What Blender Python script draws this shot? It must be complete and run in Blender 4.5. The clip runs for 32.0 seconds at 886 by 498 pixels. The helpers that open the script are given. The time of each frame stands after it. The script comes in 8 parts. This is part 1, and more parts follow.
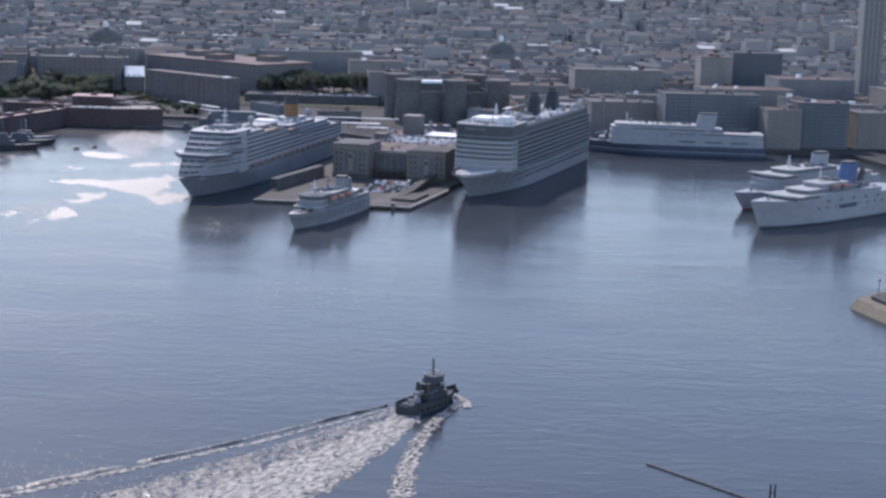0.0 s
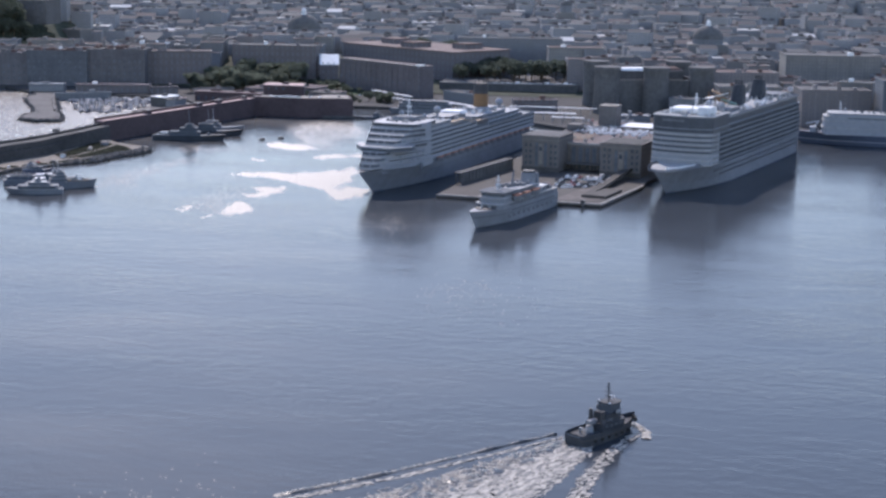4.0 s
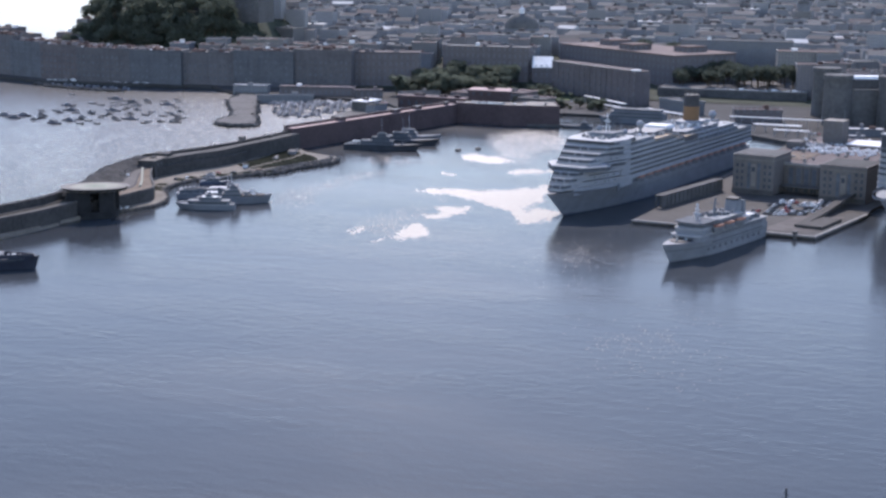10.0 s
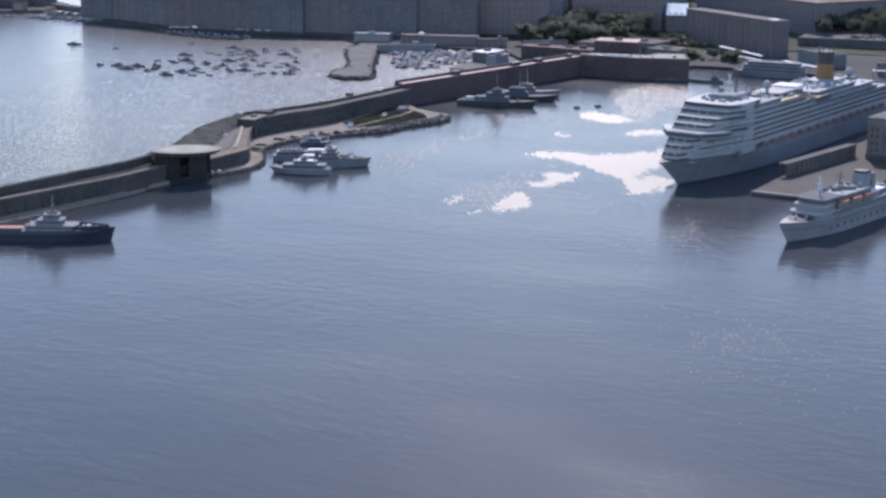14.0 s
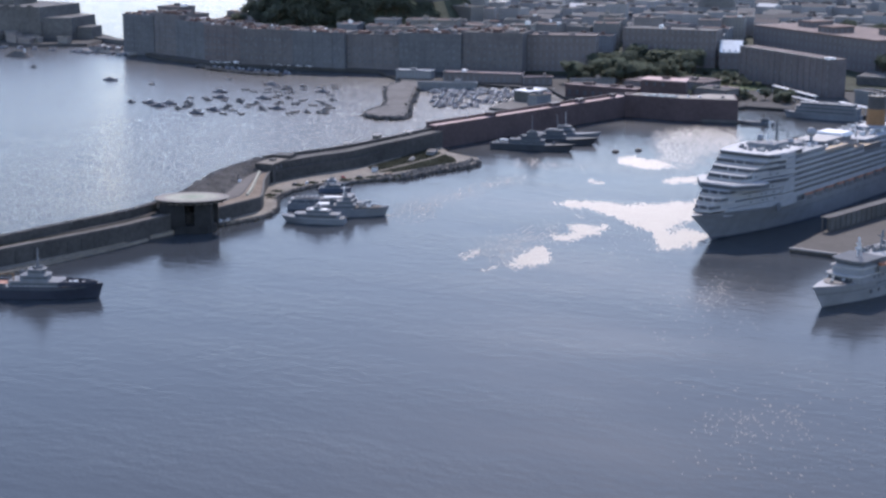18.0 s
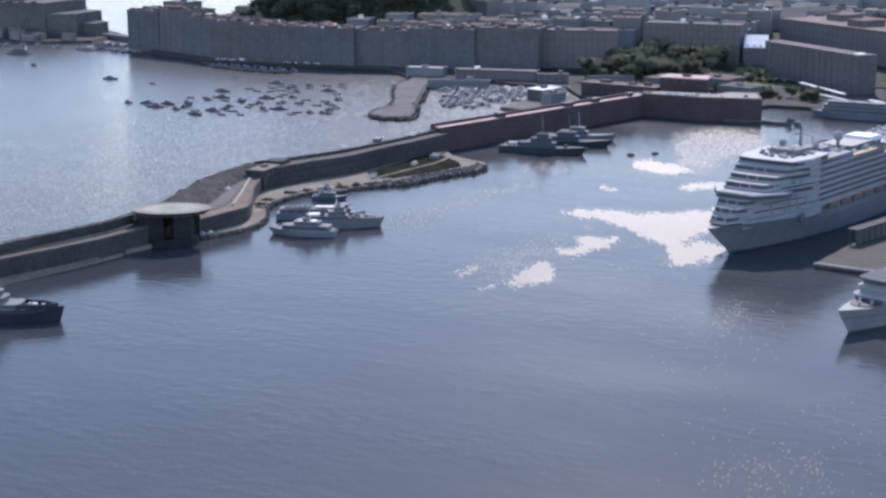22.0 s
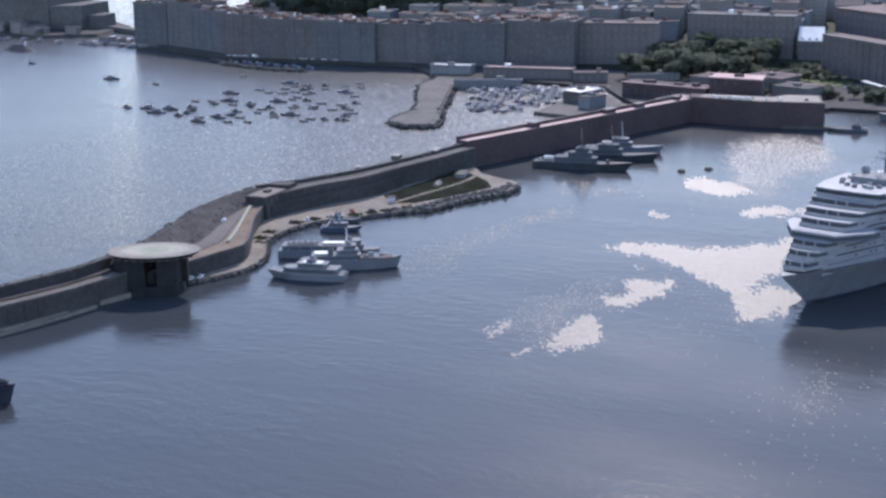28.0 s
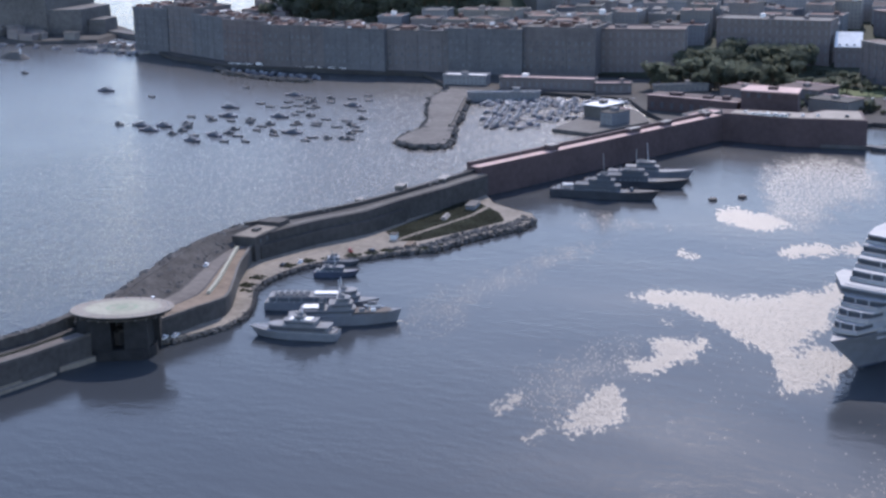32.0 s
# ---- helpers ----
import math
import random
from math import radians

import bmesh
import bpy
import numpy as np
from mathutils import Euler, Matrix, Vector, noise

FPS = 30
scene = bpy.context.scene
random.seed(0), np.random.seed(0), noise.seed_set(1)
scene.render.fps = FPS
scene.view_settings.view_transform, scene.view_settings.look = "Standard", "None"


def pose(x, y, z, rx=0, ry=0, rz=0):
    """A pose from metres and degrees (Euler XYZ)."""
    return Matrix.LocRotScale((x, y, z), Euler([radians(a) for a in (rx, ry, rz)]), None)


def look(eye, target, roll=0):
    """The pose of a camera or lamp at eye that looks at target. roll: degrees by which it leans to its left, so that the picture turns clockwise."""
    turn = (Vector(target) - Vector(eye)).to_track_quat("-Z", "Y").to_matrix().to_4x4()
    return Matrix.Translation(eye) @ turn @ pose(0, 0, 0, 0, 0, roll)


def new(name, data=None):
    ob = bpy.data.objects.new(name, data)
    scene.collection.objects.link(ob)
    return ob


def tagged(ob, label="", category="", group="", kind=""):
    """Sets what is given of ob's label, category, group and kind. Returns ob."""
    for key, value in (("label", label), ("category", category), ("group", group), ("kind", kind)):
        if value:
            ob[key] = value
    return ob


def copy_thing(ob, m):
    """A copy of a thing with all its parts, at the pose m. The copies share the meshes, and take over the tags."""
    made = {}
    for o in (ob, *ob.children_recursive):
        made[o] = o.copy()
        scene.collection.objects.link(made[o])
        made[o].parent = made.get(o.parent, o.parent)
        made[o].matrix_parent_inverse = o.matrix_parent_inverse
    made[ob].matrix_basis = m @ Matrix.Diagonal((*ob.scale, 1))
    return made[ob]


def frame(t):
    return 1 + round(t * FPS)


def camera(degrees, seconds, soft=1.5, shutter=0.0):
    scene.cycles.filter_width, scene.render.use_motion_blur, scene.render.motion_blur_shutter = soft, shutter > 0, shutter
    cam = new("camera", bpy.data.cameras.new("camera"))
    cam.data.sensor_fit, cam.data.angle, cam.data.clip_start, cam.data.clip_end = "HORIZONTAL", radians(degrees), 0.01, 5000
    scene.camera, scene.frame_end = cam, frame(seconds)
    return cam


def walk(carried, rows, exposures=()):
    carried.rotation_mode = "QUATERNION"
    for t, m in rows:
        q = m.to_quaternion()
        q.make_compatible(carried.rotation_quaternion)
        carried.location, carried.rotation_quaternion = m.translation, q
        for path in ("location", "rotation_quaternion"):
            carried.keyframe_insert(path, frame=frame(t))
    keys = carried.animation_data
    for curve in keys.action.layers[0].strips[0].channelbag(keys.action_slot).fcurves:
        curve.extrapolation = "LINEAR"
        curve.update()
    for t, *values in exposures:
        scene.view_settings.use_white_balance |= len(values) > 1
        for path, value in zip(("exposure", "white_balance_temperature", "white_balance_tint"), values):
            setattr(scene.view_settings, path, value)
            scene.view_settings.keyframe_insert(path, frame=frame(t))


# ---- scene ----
cam = camera(31.285, 32.0, soft=2.75)
def aim(x, y, z, yaw, pitch, roll=0):
    return pose(x, y, z) @ pose(0, 0, 0, 0, 0, yaw) @ pose(0, 0, 0, 90 + pitch, 0, 0) @ pose(0, 0, 0, 0, 0, roll)
PATH = [
    (0, -47.35, 101.99, 157.42, 0.000, -10.370, 1.645),
    (0.5, -47.29, 110.92, 156.99, 1.063, -10.428, 1.551),
    (1, -46.74, 119.21, 156.56, 2.226, -10.556, 1.441),
    (1.5, -45.79, 126.96, 156.16, 3.448, -10.724, 1.332),
    (2, -44.49, 134.26, 155.78, 4.593, -10.806, 1.239),
    (2.5, -42.94, 141.19, 155.44, 5.332, -10.798, 1.166),
    (3, -41.20, 147.84, 155.16, 6.215, -10.881, 1.068),
    (3.5, -39.36, 154.31, 154.93, 6.949, -10.961, 0.942),
    (5.5, -32.42, 180.15, 154.85, 10.193, -11.196, 0.631),
    (6, -31.13, 187.01, 155.08, 11.052, -11.174, 0.639),
    (6.5, -30.05, 194.07, 155.42, 11.801, -11.202, 0.592),
    (7, -29.12, 201.29, 155.85, 12.541, -11.205, 0.549),
    (7.5, -28.33, 208.65, 156.37, 13.326, -11.279, 0.612),
    (8, -27.64, 216.12, 156.97, 14.091, -11.338, 0.593),
    (8.5, -27.00, 223.67, 157.64, 14.822, -11.382, 0.540),
    (9, -26.40, 231.26, 158.38, 15.537, -11.402, 0.562),
    (9.5, -25.78, 238.88, 159.19, 15.974, -11.383, 0.585),
    (10, -25.13, 246.49, 160.05, 16.439, -11.429, 0.659),
    (10.5, -24.39, 254.05, 160.95, 16.862, -11.634, 0.704),
    (11, -23.55, 261.55, 161.90, 17.375, -12.072, 0.707),
    (11.5, -22.61, 268.97, 162.87, 17.965, -12.466, 0.674),
    (12, -21.57, 276.33, 163.85, 18.617, -12.879, 0.620),
    (12.5, -20.47, 283.61, 164.82, 19.279, -13.164, 0.579),
    (13, -19.32, 290.84, 165.77, 20.023, -13.431, 0.453),
    (13.5, -18.14, 298.02, 166.67, 21.004, -13.752, 0.299),
    (14, -16.97, 305.14, 167.52, 22.026, -13.770, 0.205),
    (14.5, -15.81, 312.23, 168.28, 22.685, -13.342, 0.121),
    (16.5, -11.77, 340.26, 170.21, 24.083, -12.986, 0.040),
    (17, -11.03, 347.23, 170.36, 24.306, -12.900, 0.148),
    (17.5, -10.48, 354.20, 170.40, 24.532, -12.833, 0.200),
    (18, -10.14, 361.20, 170.33, 24.717, -12.771, 0.164),
    (18.5, -10.06, 368.23, 170.18, 24.890, -12.730, 0.124),
    (19, -10.27, 375.31, 169.96, 25.050, -12.672, 0.071),
    (19.5, -10.82, 382.45, 169.69, 25.197, -12.674, -0.004),
    (20, -11.74, 389.67, 169.39, 25.319, -12.742, -0.008),
    (20.5, -13.07, 396.98, 169.07, 25.448, -12.807, -0.016),
    (21, -14.86, 404.40, 168.75, 25.576, -12.887, -0.065),
    (21.5, -17.13, 411.93, 168.44, 25.702, -12.968, -0.096),
    (22, -19.89, 419.59, 168.16, 25.831, -13.039, -0.165),
    (22.5, -23.07, 427.37, 167.92, 25.942, -13.116, -0.204),
    (23, -26.61, 435.27, 167.74, 26.073, -13.178, -0.220),
    (23.5, -30.44, 443.28, 167.63, 26.159, -13.259, -0.234),
    (24, -34.48, 451.41, 167.61, 26.279, -13.348, -0.220),
    (24.5, -38.67, 459.64, 167.69, 26.378, -13.449, -0.226),
    (25, -42.95, 467.99, 167.89, 26.533, -13.551, -0.284),
    (25.5, -47.23, 476.43, 168.21, 26.619, -13.645, -0.350),
    (27.5, -63.19, 511.13, 171.01, 26.889, -13.804, -0.589),
    (28, -66.76, 520.01, 172.05, 26.958, -13.851, -0.622),
    (28.5, -70.22, 528.95, 173.13, 27.031, -13.905, -0.671),
    (29, -73.61, 537.94, 174.23, 27.132, -13.942, -0.757),
    (29.5, -76.97, 546.97, 175.30, 27.249, -14.004, -0.819),
    (30, -80.34, 556.02, 176.28, 27.370, -14.020, -0.853),
    (30.5, -83.76, 565.09, 177.14, 27.480, -14.059, -0.920),
    (31, -87.28, 574.17, 177.83, 27.576, -14.097, -1.010),
    (31.5, -90.93, 583.24, 178.30, 27.711, -14.180, -1.022),
    (32, -94.75, 592.29, 178.51, 27.856, -14.250, -1.003),
]
walk(cam, [(t, aim(x, y, z, yaw, pitch, roll)) for t, x, y, z, yaw, pitch, roll in PATH], [(0, 0.98, 6600, 20), (8, 1.03, 6550, 20), (20, 1.05, 6500, 20), (32, 1.10, 6450, 20)])

# world, sun and exposure
SUN_AZ, SUN_EL = 18.0, 38.5      # degrees left of +y, degrees up
world = bpy.data.worlds.new("sky")
scene.world = world
world.use_nodes = True
wn = world.node_tree.nodes
sky = wn.new("ShaderNodeTexSky")
sky.sky_type = "NISHITA"
sky.sun_disc = False
sky.sun_elevation = radians(SUN_EL)
sky.sun_rotation = radians(-SUN_AZ)
sky.air_density, sky.dust_density, sky.ozone_density = 1.0, 0.25, 1.6
wn["Background"].inputs["Strength"].default_value = 0.15
world.node_tree.links.new(sky.outputs[0], wn["Background"].inputs["Color"])

sun_data = bpy.data.lights.new("sun", "SUN")
sun_data.energy, sun_data.angle, sun_data.color = 2.25, radians(0.6), (1.0, 0.95, 0.89)
sun = new("sun", sun_data)
sd = Vector((-math.sin(radians(SUN_AZ)) * math.cos(radians(SUN_EL)), math.cos(radians(SUN_AZ)) * math.cos(radians(SUN_EL)), math.sin(radians(SUN_EL))))
sun.matrix_world = look(sd * 500, (0, 0, 0))

# ---------------------------------------------------------------- materials
rng, gear = random.Random(7), random.Random(31)


def mat(name, col, rough=0.7, metal=0.0, var=0.18, grain=0.8, wear=0.06, bump=0.15, spec=0.4, per_object=0.0):
    """A surface with variation at two scales: fine grain and broad stains, in metres."""
    m = bpy.data.materials.new(name)
    m.use_nodes = True
    nt = m.node_tree
    n, lk = nt.nodes, nt.links.new
    b = n["Principled BSDF"]
    b.inputs["Roughness"].default_value = rough
    b.inputs["Metallic"].default_value = metal
    b.inputs["Specular IOR Level"].default_value = spec
    tc = n.new("ShaderNodeTexCoord")
    fine, broad = n.new("ShaderNodeTexNoise"), n.new("ShaderNodeTexNoise")
    fine.inputs["Scale"].default_value, fine.inputs["Detail"].default_value = grain, 5
    broad.inputs["Scale"].default_value, broad.inputs["Detail"].default_value = wear, 4
    for t in (fine, broad):
        lk(tc.outputs["Object"], t.inputs["Vector"])
    add = n.new("ShaderNodeMath")
    add.operation = "ADD"
    lk(fine.outputs["Fac"], add.inputs[0])
    lk(broad.outputs["Fac"], add.inputs[1])
    mr = n.new("ShaderNodeMapRange")
    mr.inputs["From Min"].default_value, mr.inputs["From Max"].default_value = 0.65, 1.35
    mr.inputs["To Min"].default_value, mr.inputs["To Max"].default_value = 1 - var, 1 + var * 0.6
    lk(add.outputs[0], mr.inputs["Value"])
    last = mr.outputs[0]
    if per_object:
        oi = n.new("ShaderNodeObjectInfo")
        mo = n.new("ShaderNodeMapRange")
        mo.inputs["To Min"].default_value, mo.inputs["To Max"].default_value = 1 - per_object, 1 + per_object * 0.6
        lk(oi.outputs["Random"], mo.inputs["Value"])
        mm = n.new("ShaderNodeMath")
        mm.operation = "MULTIPLY"
        lk(last, mm.inputs[0])
        lk(mo.outputs[0], mm.inputs[1])
        last = mm.outputs[0]
    vm = n.new("ShaderNodeVectorMath")
    vm.operation = "SCALE"
    vm.inputs[0].default_value = col
    lk(last, vm.inputs["Scale"])
    lk(vm.outputs[0], b.inputs["Base Color"])
    if bump:
        bp = n.new("ShaderNodeBump")
        bp.inputs["Strength"].default_value, bp.inputs["Distance"].default_value = bump, 0.15
        lk(fine.outputs["Fac"], bp.inputs["Height"])
        lk(bp.outputs[0], b.inputs["Normal"])
    return m


def facade_mat(name, col, glass=(0.15, 0.15, 0.155), bay=3.2, storey=3.6, per_island=True, share=0.38):
    """Plaster with rows of far-off windows, in metres; each house has a tint of its own."""
    m = mat(name, col, 0.85, 0, 0.22, 0.5, 0.05, 0.1, 0.25)
    nt = m.node_tree
    n, lk = nt.nodes, nt.links.new
    b = n["Principled BSDF"]
    scale = b.inputs["Base Color"].links[0].from_node
    geo, tc = n.new("ShaderNodeNewGeometry"), n.new("ShaderNodeTexCoord")
    sep, sn = n.new("ShaderNodeSeparateXYZ"), n.new("ShaderNodeSeparateXYZ")
    lk(tc.outputs["Object"], sep.inputs[0])
    lk(geo.outputs["True Normal"], sn.inputs[0])

    def math_node(op, a, c=None, d=None):
        k = n.new("ShaderNodeMath")
        k.operation = op
        for i, v in enumerate((a, c, d)):
            if v is None:
                continue
            if isinstance(v, (int, float)):
                k.inputs[i].default_value = v
            else:
                lk(v, k.inputs[i])
        return k.outputs[0]

    along = math_node("SUBTRACT", math_node("MULTIPLY", sep.outputs[0], sn.outputs[1]), math_node("MULTIPLY", sep.outputs[1], sn.outputs[0]))
    fx = math_node("ABSOLUTE", math_node("SUBTRACT", math_node("FRACT", math_node("DIVIDE", along, bay)), 0.5))
    fz = math_node("ABSOLUTE", math_node("SUBTRACT", math_node("FRACT", math_node("DIVIDE", sep.outputs[2], storey)), 0.5))
    win = math_node("MULTIPLY", math_node("LESS_THAN", fx, share * 0.5), math_node("LESS_THAN", fz, 0.29))
    win = math_node("MULTIPLY", win, math_node("LESS_THAN", math_node("ABSOLUTE", sn.outputs[2]), 0.3))
    tint = n.new("ShaderNodeMapRange")
    tint.inputs["To Min"].default_value, tint.inputs["To Max"].default_value = 0.82, 1.12
    if per_island:
        lk(geo.outputs["Random Per Island"], tint.inputs["Value"])
    else:
        oi = n.new("ShaderNodeObjectInfo")
        lk(oi.outputs["Random"], tint.inputs["Value"])
    ti = n.new("ShaderNodeVectorMath")
    ti.operation = "SCALE"
    lk(scale.outputs[0], ti.inputs[0])
    lk(tint.outputs[0], ti.inputs["Scale"])
    mx = n.new("ShaderNodeMix")
    mx.data_type = "RGBA"
    lk(win, mx.inputs["Factor"])
    lk(ti.outputs[0], mx.inputs["A"])
    mx.inputs["B"].default_value = (*glass, 1)
    lk(mx.outputs["Result"], b.inputs["Base Color"])
    ro = math_node("SUBTRACT", 0.85, math_node("MULTIPLY", win, 0.35))
    lk(ro, b.inputs["Roughness"])
    return m


M = {}
M["white_paint"] = mat("white_paint", (0.58, 0.59, 0.60), 0.65, 0, 0.15, 0.4, 0.05, 0.03, 0.3)
# white split in two: shade put into the sides, sun into the decks
M["ship_white"] = mat("ship_white", (0.265, 0.282, 0.308), 0.65, 0, 0.16, 0.25, 0.03, 0.02, 0.25)
M["sunlit_deck_white"] = mat("sunlit_deck_white", (0.34, 0.34, 0.335), 0.85, 0, 0.25, 0.5, 0.06, 0.05, 0.2)
M["deck_teak"] = mat("deck_teak", (0.34, 0.24, 0.15), 0.7, 0, 0.25, 1.2, 0.1, 0.1)
M["deck_green"] = mat("deck_green", (0.12, 0.20, 0.18), 0.7, 0, 0.25, 0.8, 0.1, 0.1)
M["grey_hull"] = mat("grey_hull", (0.15, 0.165, 0.185), 0.75, 0, 0.2, 0.4, 0.06, 0.03, 0.2)
M["navy_grey"] = mat("navy_grey", (0.085, 0.098, 0.115), 0.8, 0, 0.25, 0.5, 0.08, 0.03, 0.15)
M["tug_dark"] = mat("tug_dark", (0.042, 0.047, 0.056), 0.75, 0, 0.3, 0.6, 0.15, 0.05, 0.25)
M["navy_blue"] = mat("navy_blue", (0.055, 0.070, 0.105), 0.7, 0, 0.2, 0.5, 0.06, 0.03)
M["black"] = mat("black", (0.045, 0.046, 0.05), 0.7, 0, 0.25, 0.6, 0.1, 0.05)
M["dark_glass"] = mat("dark_glass", (0.06, 0.07, 0.085), 0.35, 0, 0.25, 0.6, 0.1, 0.0, 0.3)
# shade of balconies and recesses put into a dark colour; also window panes
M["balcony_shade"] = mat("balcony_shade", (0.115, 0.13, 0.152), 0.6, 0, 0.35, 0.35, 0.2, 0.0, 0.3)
M["yellow"] = mat("yellow", (0.21, 0.115, 0.055), 0.7, 0, 0.12, 0.4, 0.08, 0.03)
M["orange"] = mat("orange", (0.30, 0.13, 0.085), 0.7, 0, 0.15, 0.8, 0.2, 0.03)
M["red_paint"] = mat("red_paint", (0.42, 0.04, 0.03), 0.5, 0, 0.2, 0.8, 0.2, 0.03)
M["blue_paint"] = mat("blue_paint", (0.05, 0.10, 0.22), 0.45, 0, 0.15, 0.6, 0.1, 0.03)
M["steel"] = mat("steel", (0.26, 0.275, 0.29), 0.65, 0.3, 0.2, 0.7, 0.1, 0.03)
M["concrete"] = mat("concrete", (0.28, 0.265, 0.25), 0.9, 0, 0.3, 0.35, 0.04, 0.25, 0.25)
M["concrete_dark"] = mat("concrete_dark", (0.10, 0.095, 0.09), 0.9, 0, 0.35, 0.35, 0.05, 0.3, 0.25)
M["quay_paving"] = mat("quay_paving", (0.075, 0.069, 0.064), 0.9, 0, 0.28, 0.3, 0.03, 0.2, 0.25)
M["asphalt"] = mat("asphalt", (0.075, 0.070, 0.067), 0.9, 0, 0.3, 0.5, 0.04, 0.2, 0.25)
M["dirt"] = mat("dirt", (0.21, 0.185, 0.155), 0.95, 0, 0.35, 0.4, 0.05, 0.35, 0.2)
M["helipad"] = mat("helipad", (0.23, 0.205, 0.18), 0.85, 0, 0.22, 0.35, 0.08, 0.1, 0.3)
M["helipad_green"] = mat("helipad_green", (0.30, 0.295, 0.235), 0.85, 0, 0.25, 0.5, 0.1, 0.1, 0.3)
M["helipad_ring"] = mat("helipad_ring", (0.27, 0.26, 0.225), 0.85, 0, 0.3, 0.6, 0.2, 0.1, 0.3)
M["roof_dark"] = mat("roof_dark", (0.14, 0.11, 0.105), 0.9, 0, 0.35, 0.3, 0.05, 0.2, 0.2)
M["wall_stone"] = mat("wall_stone", (0.062, 0.06, 0.06), 0.92, 0, 0.4, 0.4, 0.05, 0.5, 0.2)
M["roof_red"] = mat("roof_red", (0.10, 0.075, 0.075), 0.9, 0, 0.3, 0.3, 0.05, 0.2, 0.2)
M["bank_rock"] = mat("bank_rock", (0.085, 0.08, 0.076), 0.98, 0, 0.5, 0.6, 0.1, 0.8, 0.03)
# near-black stone: the shade under the landing deck put into the colour
M["shade_stone"] = mat("shade_stone", (0.024, 0.025, 0.027), 0.9, 0, 0.45, 0.4, 0.08, 0.4, 0.2)
M["road_brown"] = mat("road_brown", (0.135, 0.12, 0.11), 0.95, 0, 0.35, 0.3, 0.05, 0.25, 0.15)
M["hull_white"] = mat("hull_white", (0.185, 0.198, 0.22), 0.6, 0, 0.2, 0.2, 0.025, 0.02, 0.25)
M["helipad_mark"] = mat("helipad_mark", (0.25, 0.30, 0.22), 0.9, 0, 0.3, 0.5, 0.1, 0.1, 0.2)
M["yard_earth"] = mat("yard_earth", (0.185, 0.14, 0.105), 0.95, 0, 0.4, 0.3, 0.06, 0.3, 0.2)
M["jetty_stone"] = mat("jetty_stone", (0.128, 0.120, 0.114), 0.95, 0, 0.35, 0.25, 0.05, 0.4, 0.2)
M["boat_grey"] = mat("boat_grey", (0.165, 0.175, 0.19), 0.75, 0, 0.25, 0.5, 0.1, 0.03, 0.2)
M["palace_roof"] = mat("palace_roof", (0.17, 0.125, 0.115), 0.9, 0, 0.3, 0.25, 0.05, 0.2, 0.2)
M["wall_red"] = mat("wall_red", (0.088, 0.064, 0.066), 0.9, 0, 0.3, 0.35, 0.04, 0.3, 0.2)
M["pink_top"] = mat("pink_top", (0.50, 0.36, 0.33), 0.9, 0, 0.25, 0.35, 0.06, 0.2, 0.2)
M["rock"] = mat("rock", (0.09, 0.087, 0.084), 0.95, 0, 0.45, 0.8, 0.12, 0.6, 0.2, per_object=0.35)
M["grass"] = mat("grass", (0.060, 0.066, 0.050), 0.98, 0, 0.45, 0.5, 0.06, 0.4, 0.03)
M["leaf"] = mat("leaf", (0.15, 0.17, 0.13), 0.85, 0, 0.45, 0.4, 0.06, 0.2, 0.2, per_object=0.3)
M["lawn"] = mat("lawn", (0.12, 0.145, 0.075), 0.95, 0, 0.4, 0.25, 0.05, 0.3, 0.1)
M["bark"] = mat("bark", (0.10, 0.075, 0.05), 0.95, 0, 0.3, 1.5, 0.2, 0.4, 0.2)
M["tuff"] = mat("tuff", (0.20, 0.17, 0.13), 0.95, 0, 0.35, 0.3, 0.05, 0.4, 0.2)
M["castle_stone"] = mat("castle_stone", (0.12, 0.117, 0.115), 0.95, 0, 0.35, 0.3, 0.05, 0.4, 0.2)
M["roof_tile"] = mat("roof_tile", (0.135, 0.086, 0.076), 0.9, 0, 0.35, 0.5, 0.05, 0.3, 0.2, per_object=0.3)
M["roof_flat"] = mat("roof_flat", (0.105, 0.102, 0.10), 0.9, 0, 0.4, 0.15, 0.03, 0.2, 0.2, per_object=0.4)
M["roof_white"] = mat("roof_white", (0.78, 0.77, 0.75), 0.8, 0, 0.2, 0.3, 0.05, 0.1, 0.3)
M["plaster_tan"] = facade_mat("plaster_tan", (0.22, 0.207, 0.192), per_island=False)
M["plaster_pink"] = facade_mat("plaster_pink", (0.22, 0.195, 0.186), per_island=False)
M["plaster_grey"] = facade_mat("plaster_grey", (0.19, 0.197, 0.208), per_island=False)
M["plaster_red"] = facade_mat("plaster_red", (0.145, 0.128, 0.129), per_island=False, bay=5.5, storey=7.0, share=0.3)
# row fronts: shade and bluish distance haze put into the plaster colour
M["row_tan_haze"] = mat("row_tan_haze", (0.135, 0.129, 0.134), 0.9, 0, 0.25, 0.3, 0.05, 0.15, 0.2, per_object=0.12)
M["row_pink_haze"] = mat("row_pink_haze", (0.140, 0.124, 0.127), 0.9, 0, 0.25, 0.3, 0.05, 0.15, 0.2, per_object=0.12)
M["row_grey_haze"] = mat("row_grey_haze", (0.126, 0.132, 0.144), 0.9, 0, 0.25, 0.3, 0.05, 0.15, 0.2, per_object=0.12)
# far panes paler than near glass: haze put into their colour
M["window_far"] = mat("window_far", (0.115, 0.125, 0.14), 0.5, 0, 0.3, 0.5, 0.1, 0.0, 0.3, per_object=0.3)
M["curtain_wall"] = facade_mat("curtain_wall", (0.12, 0.135, 0.155), (0.085, 0.10, 0.118), 2.4, 3.4, False, 0.75)
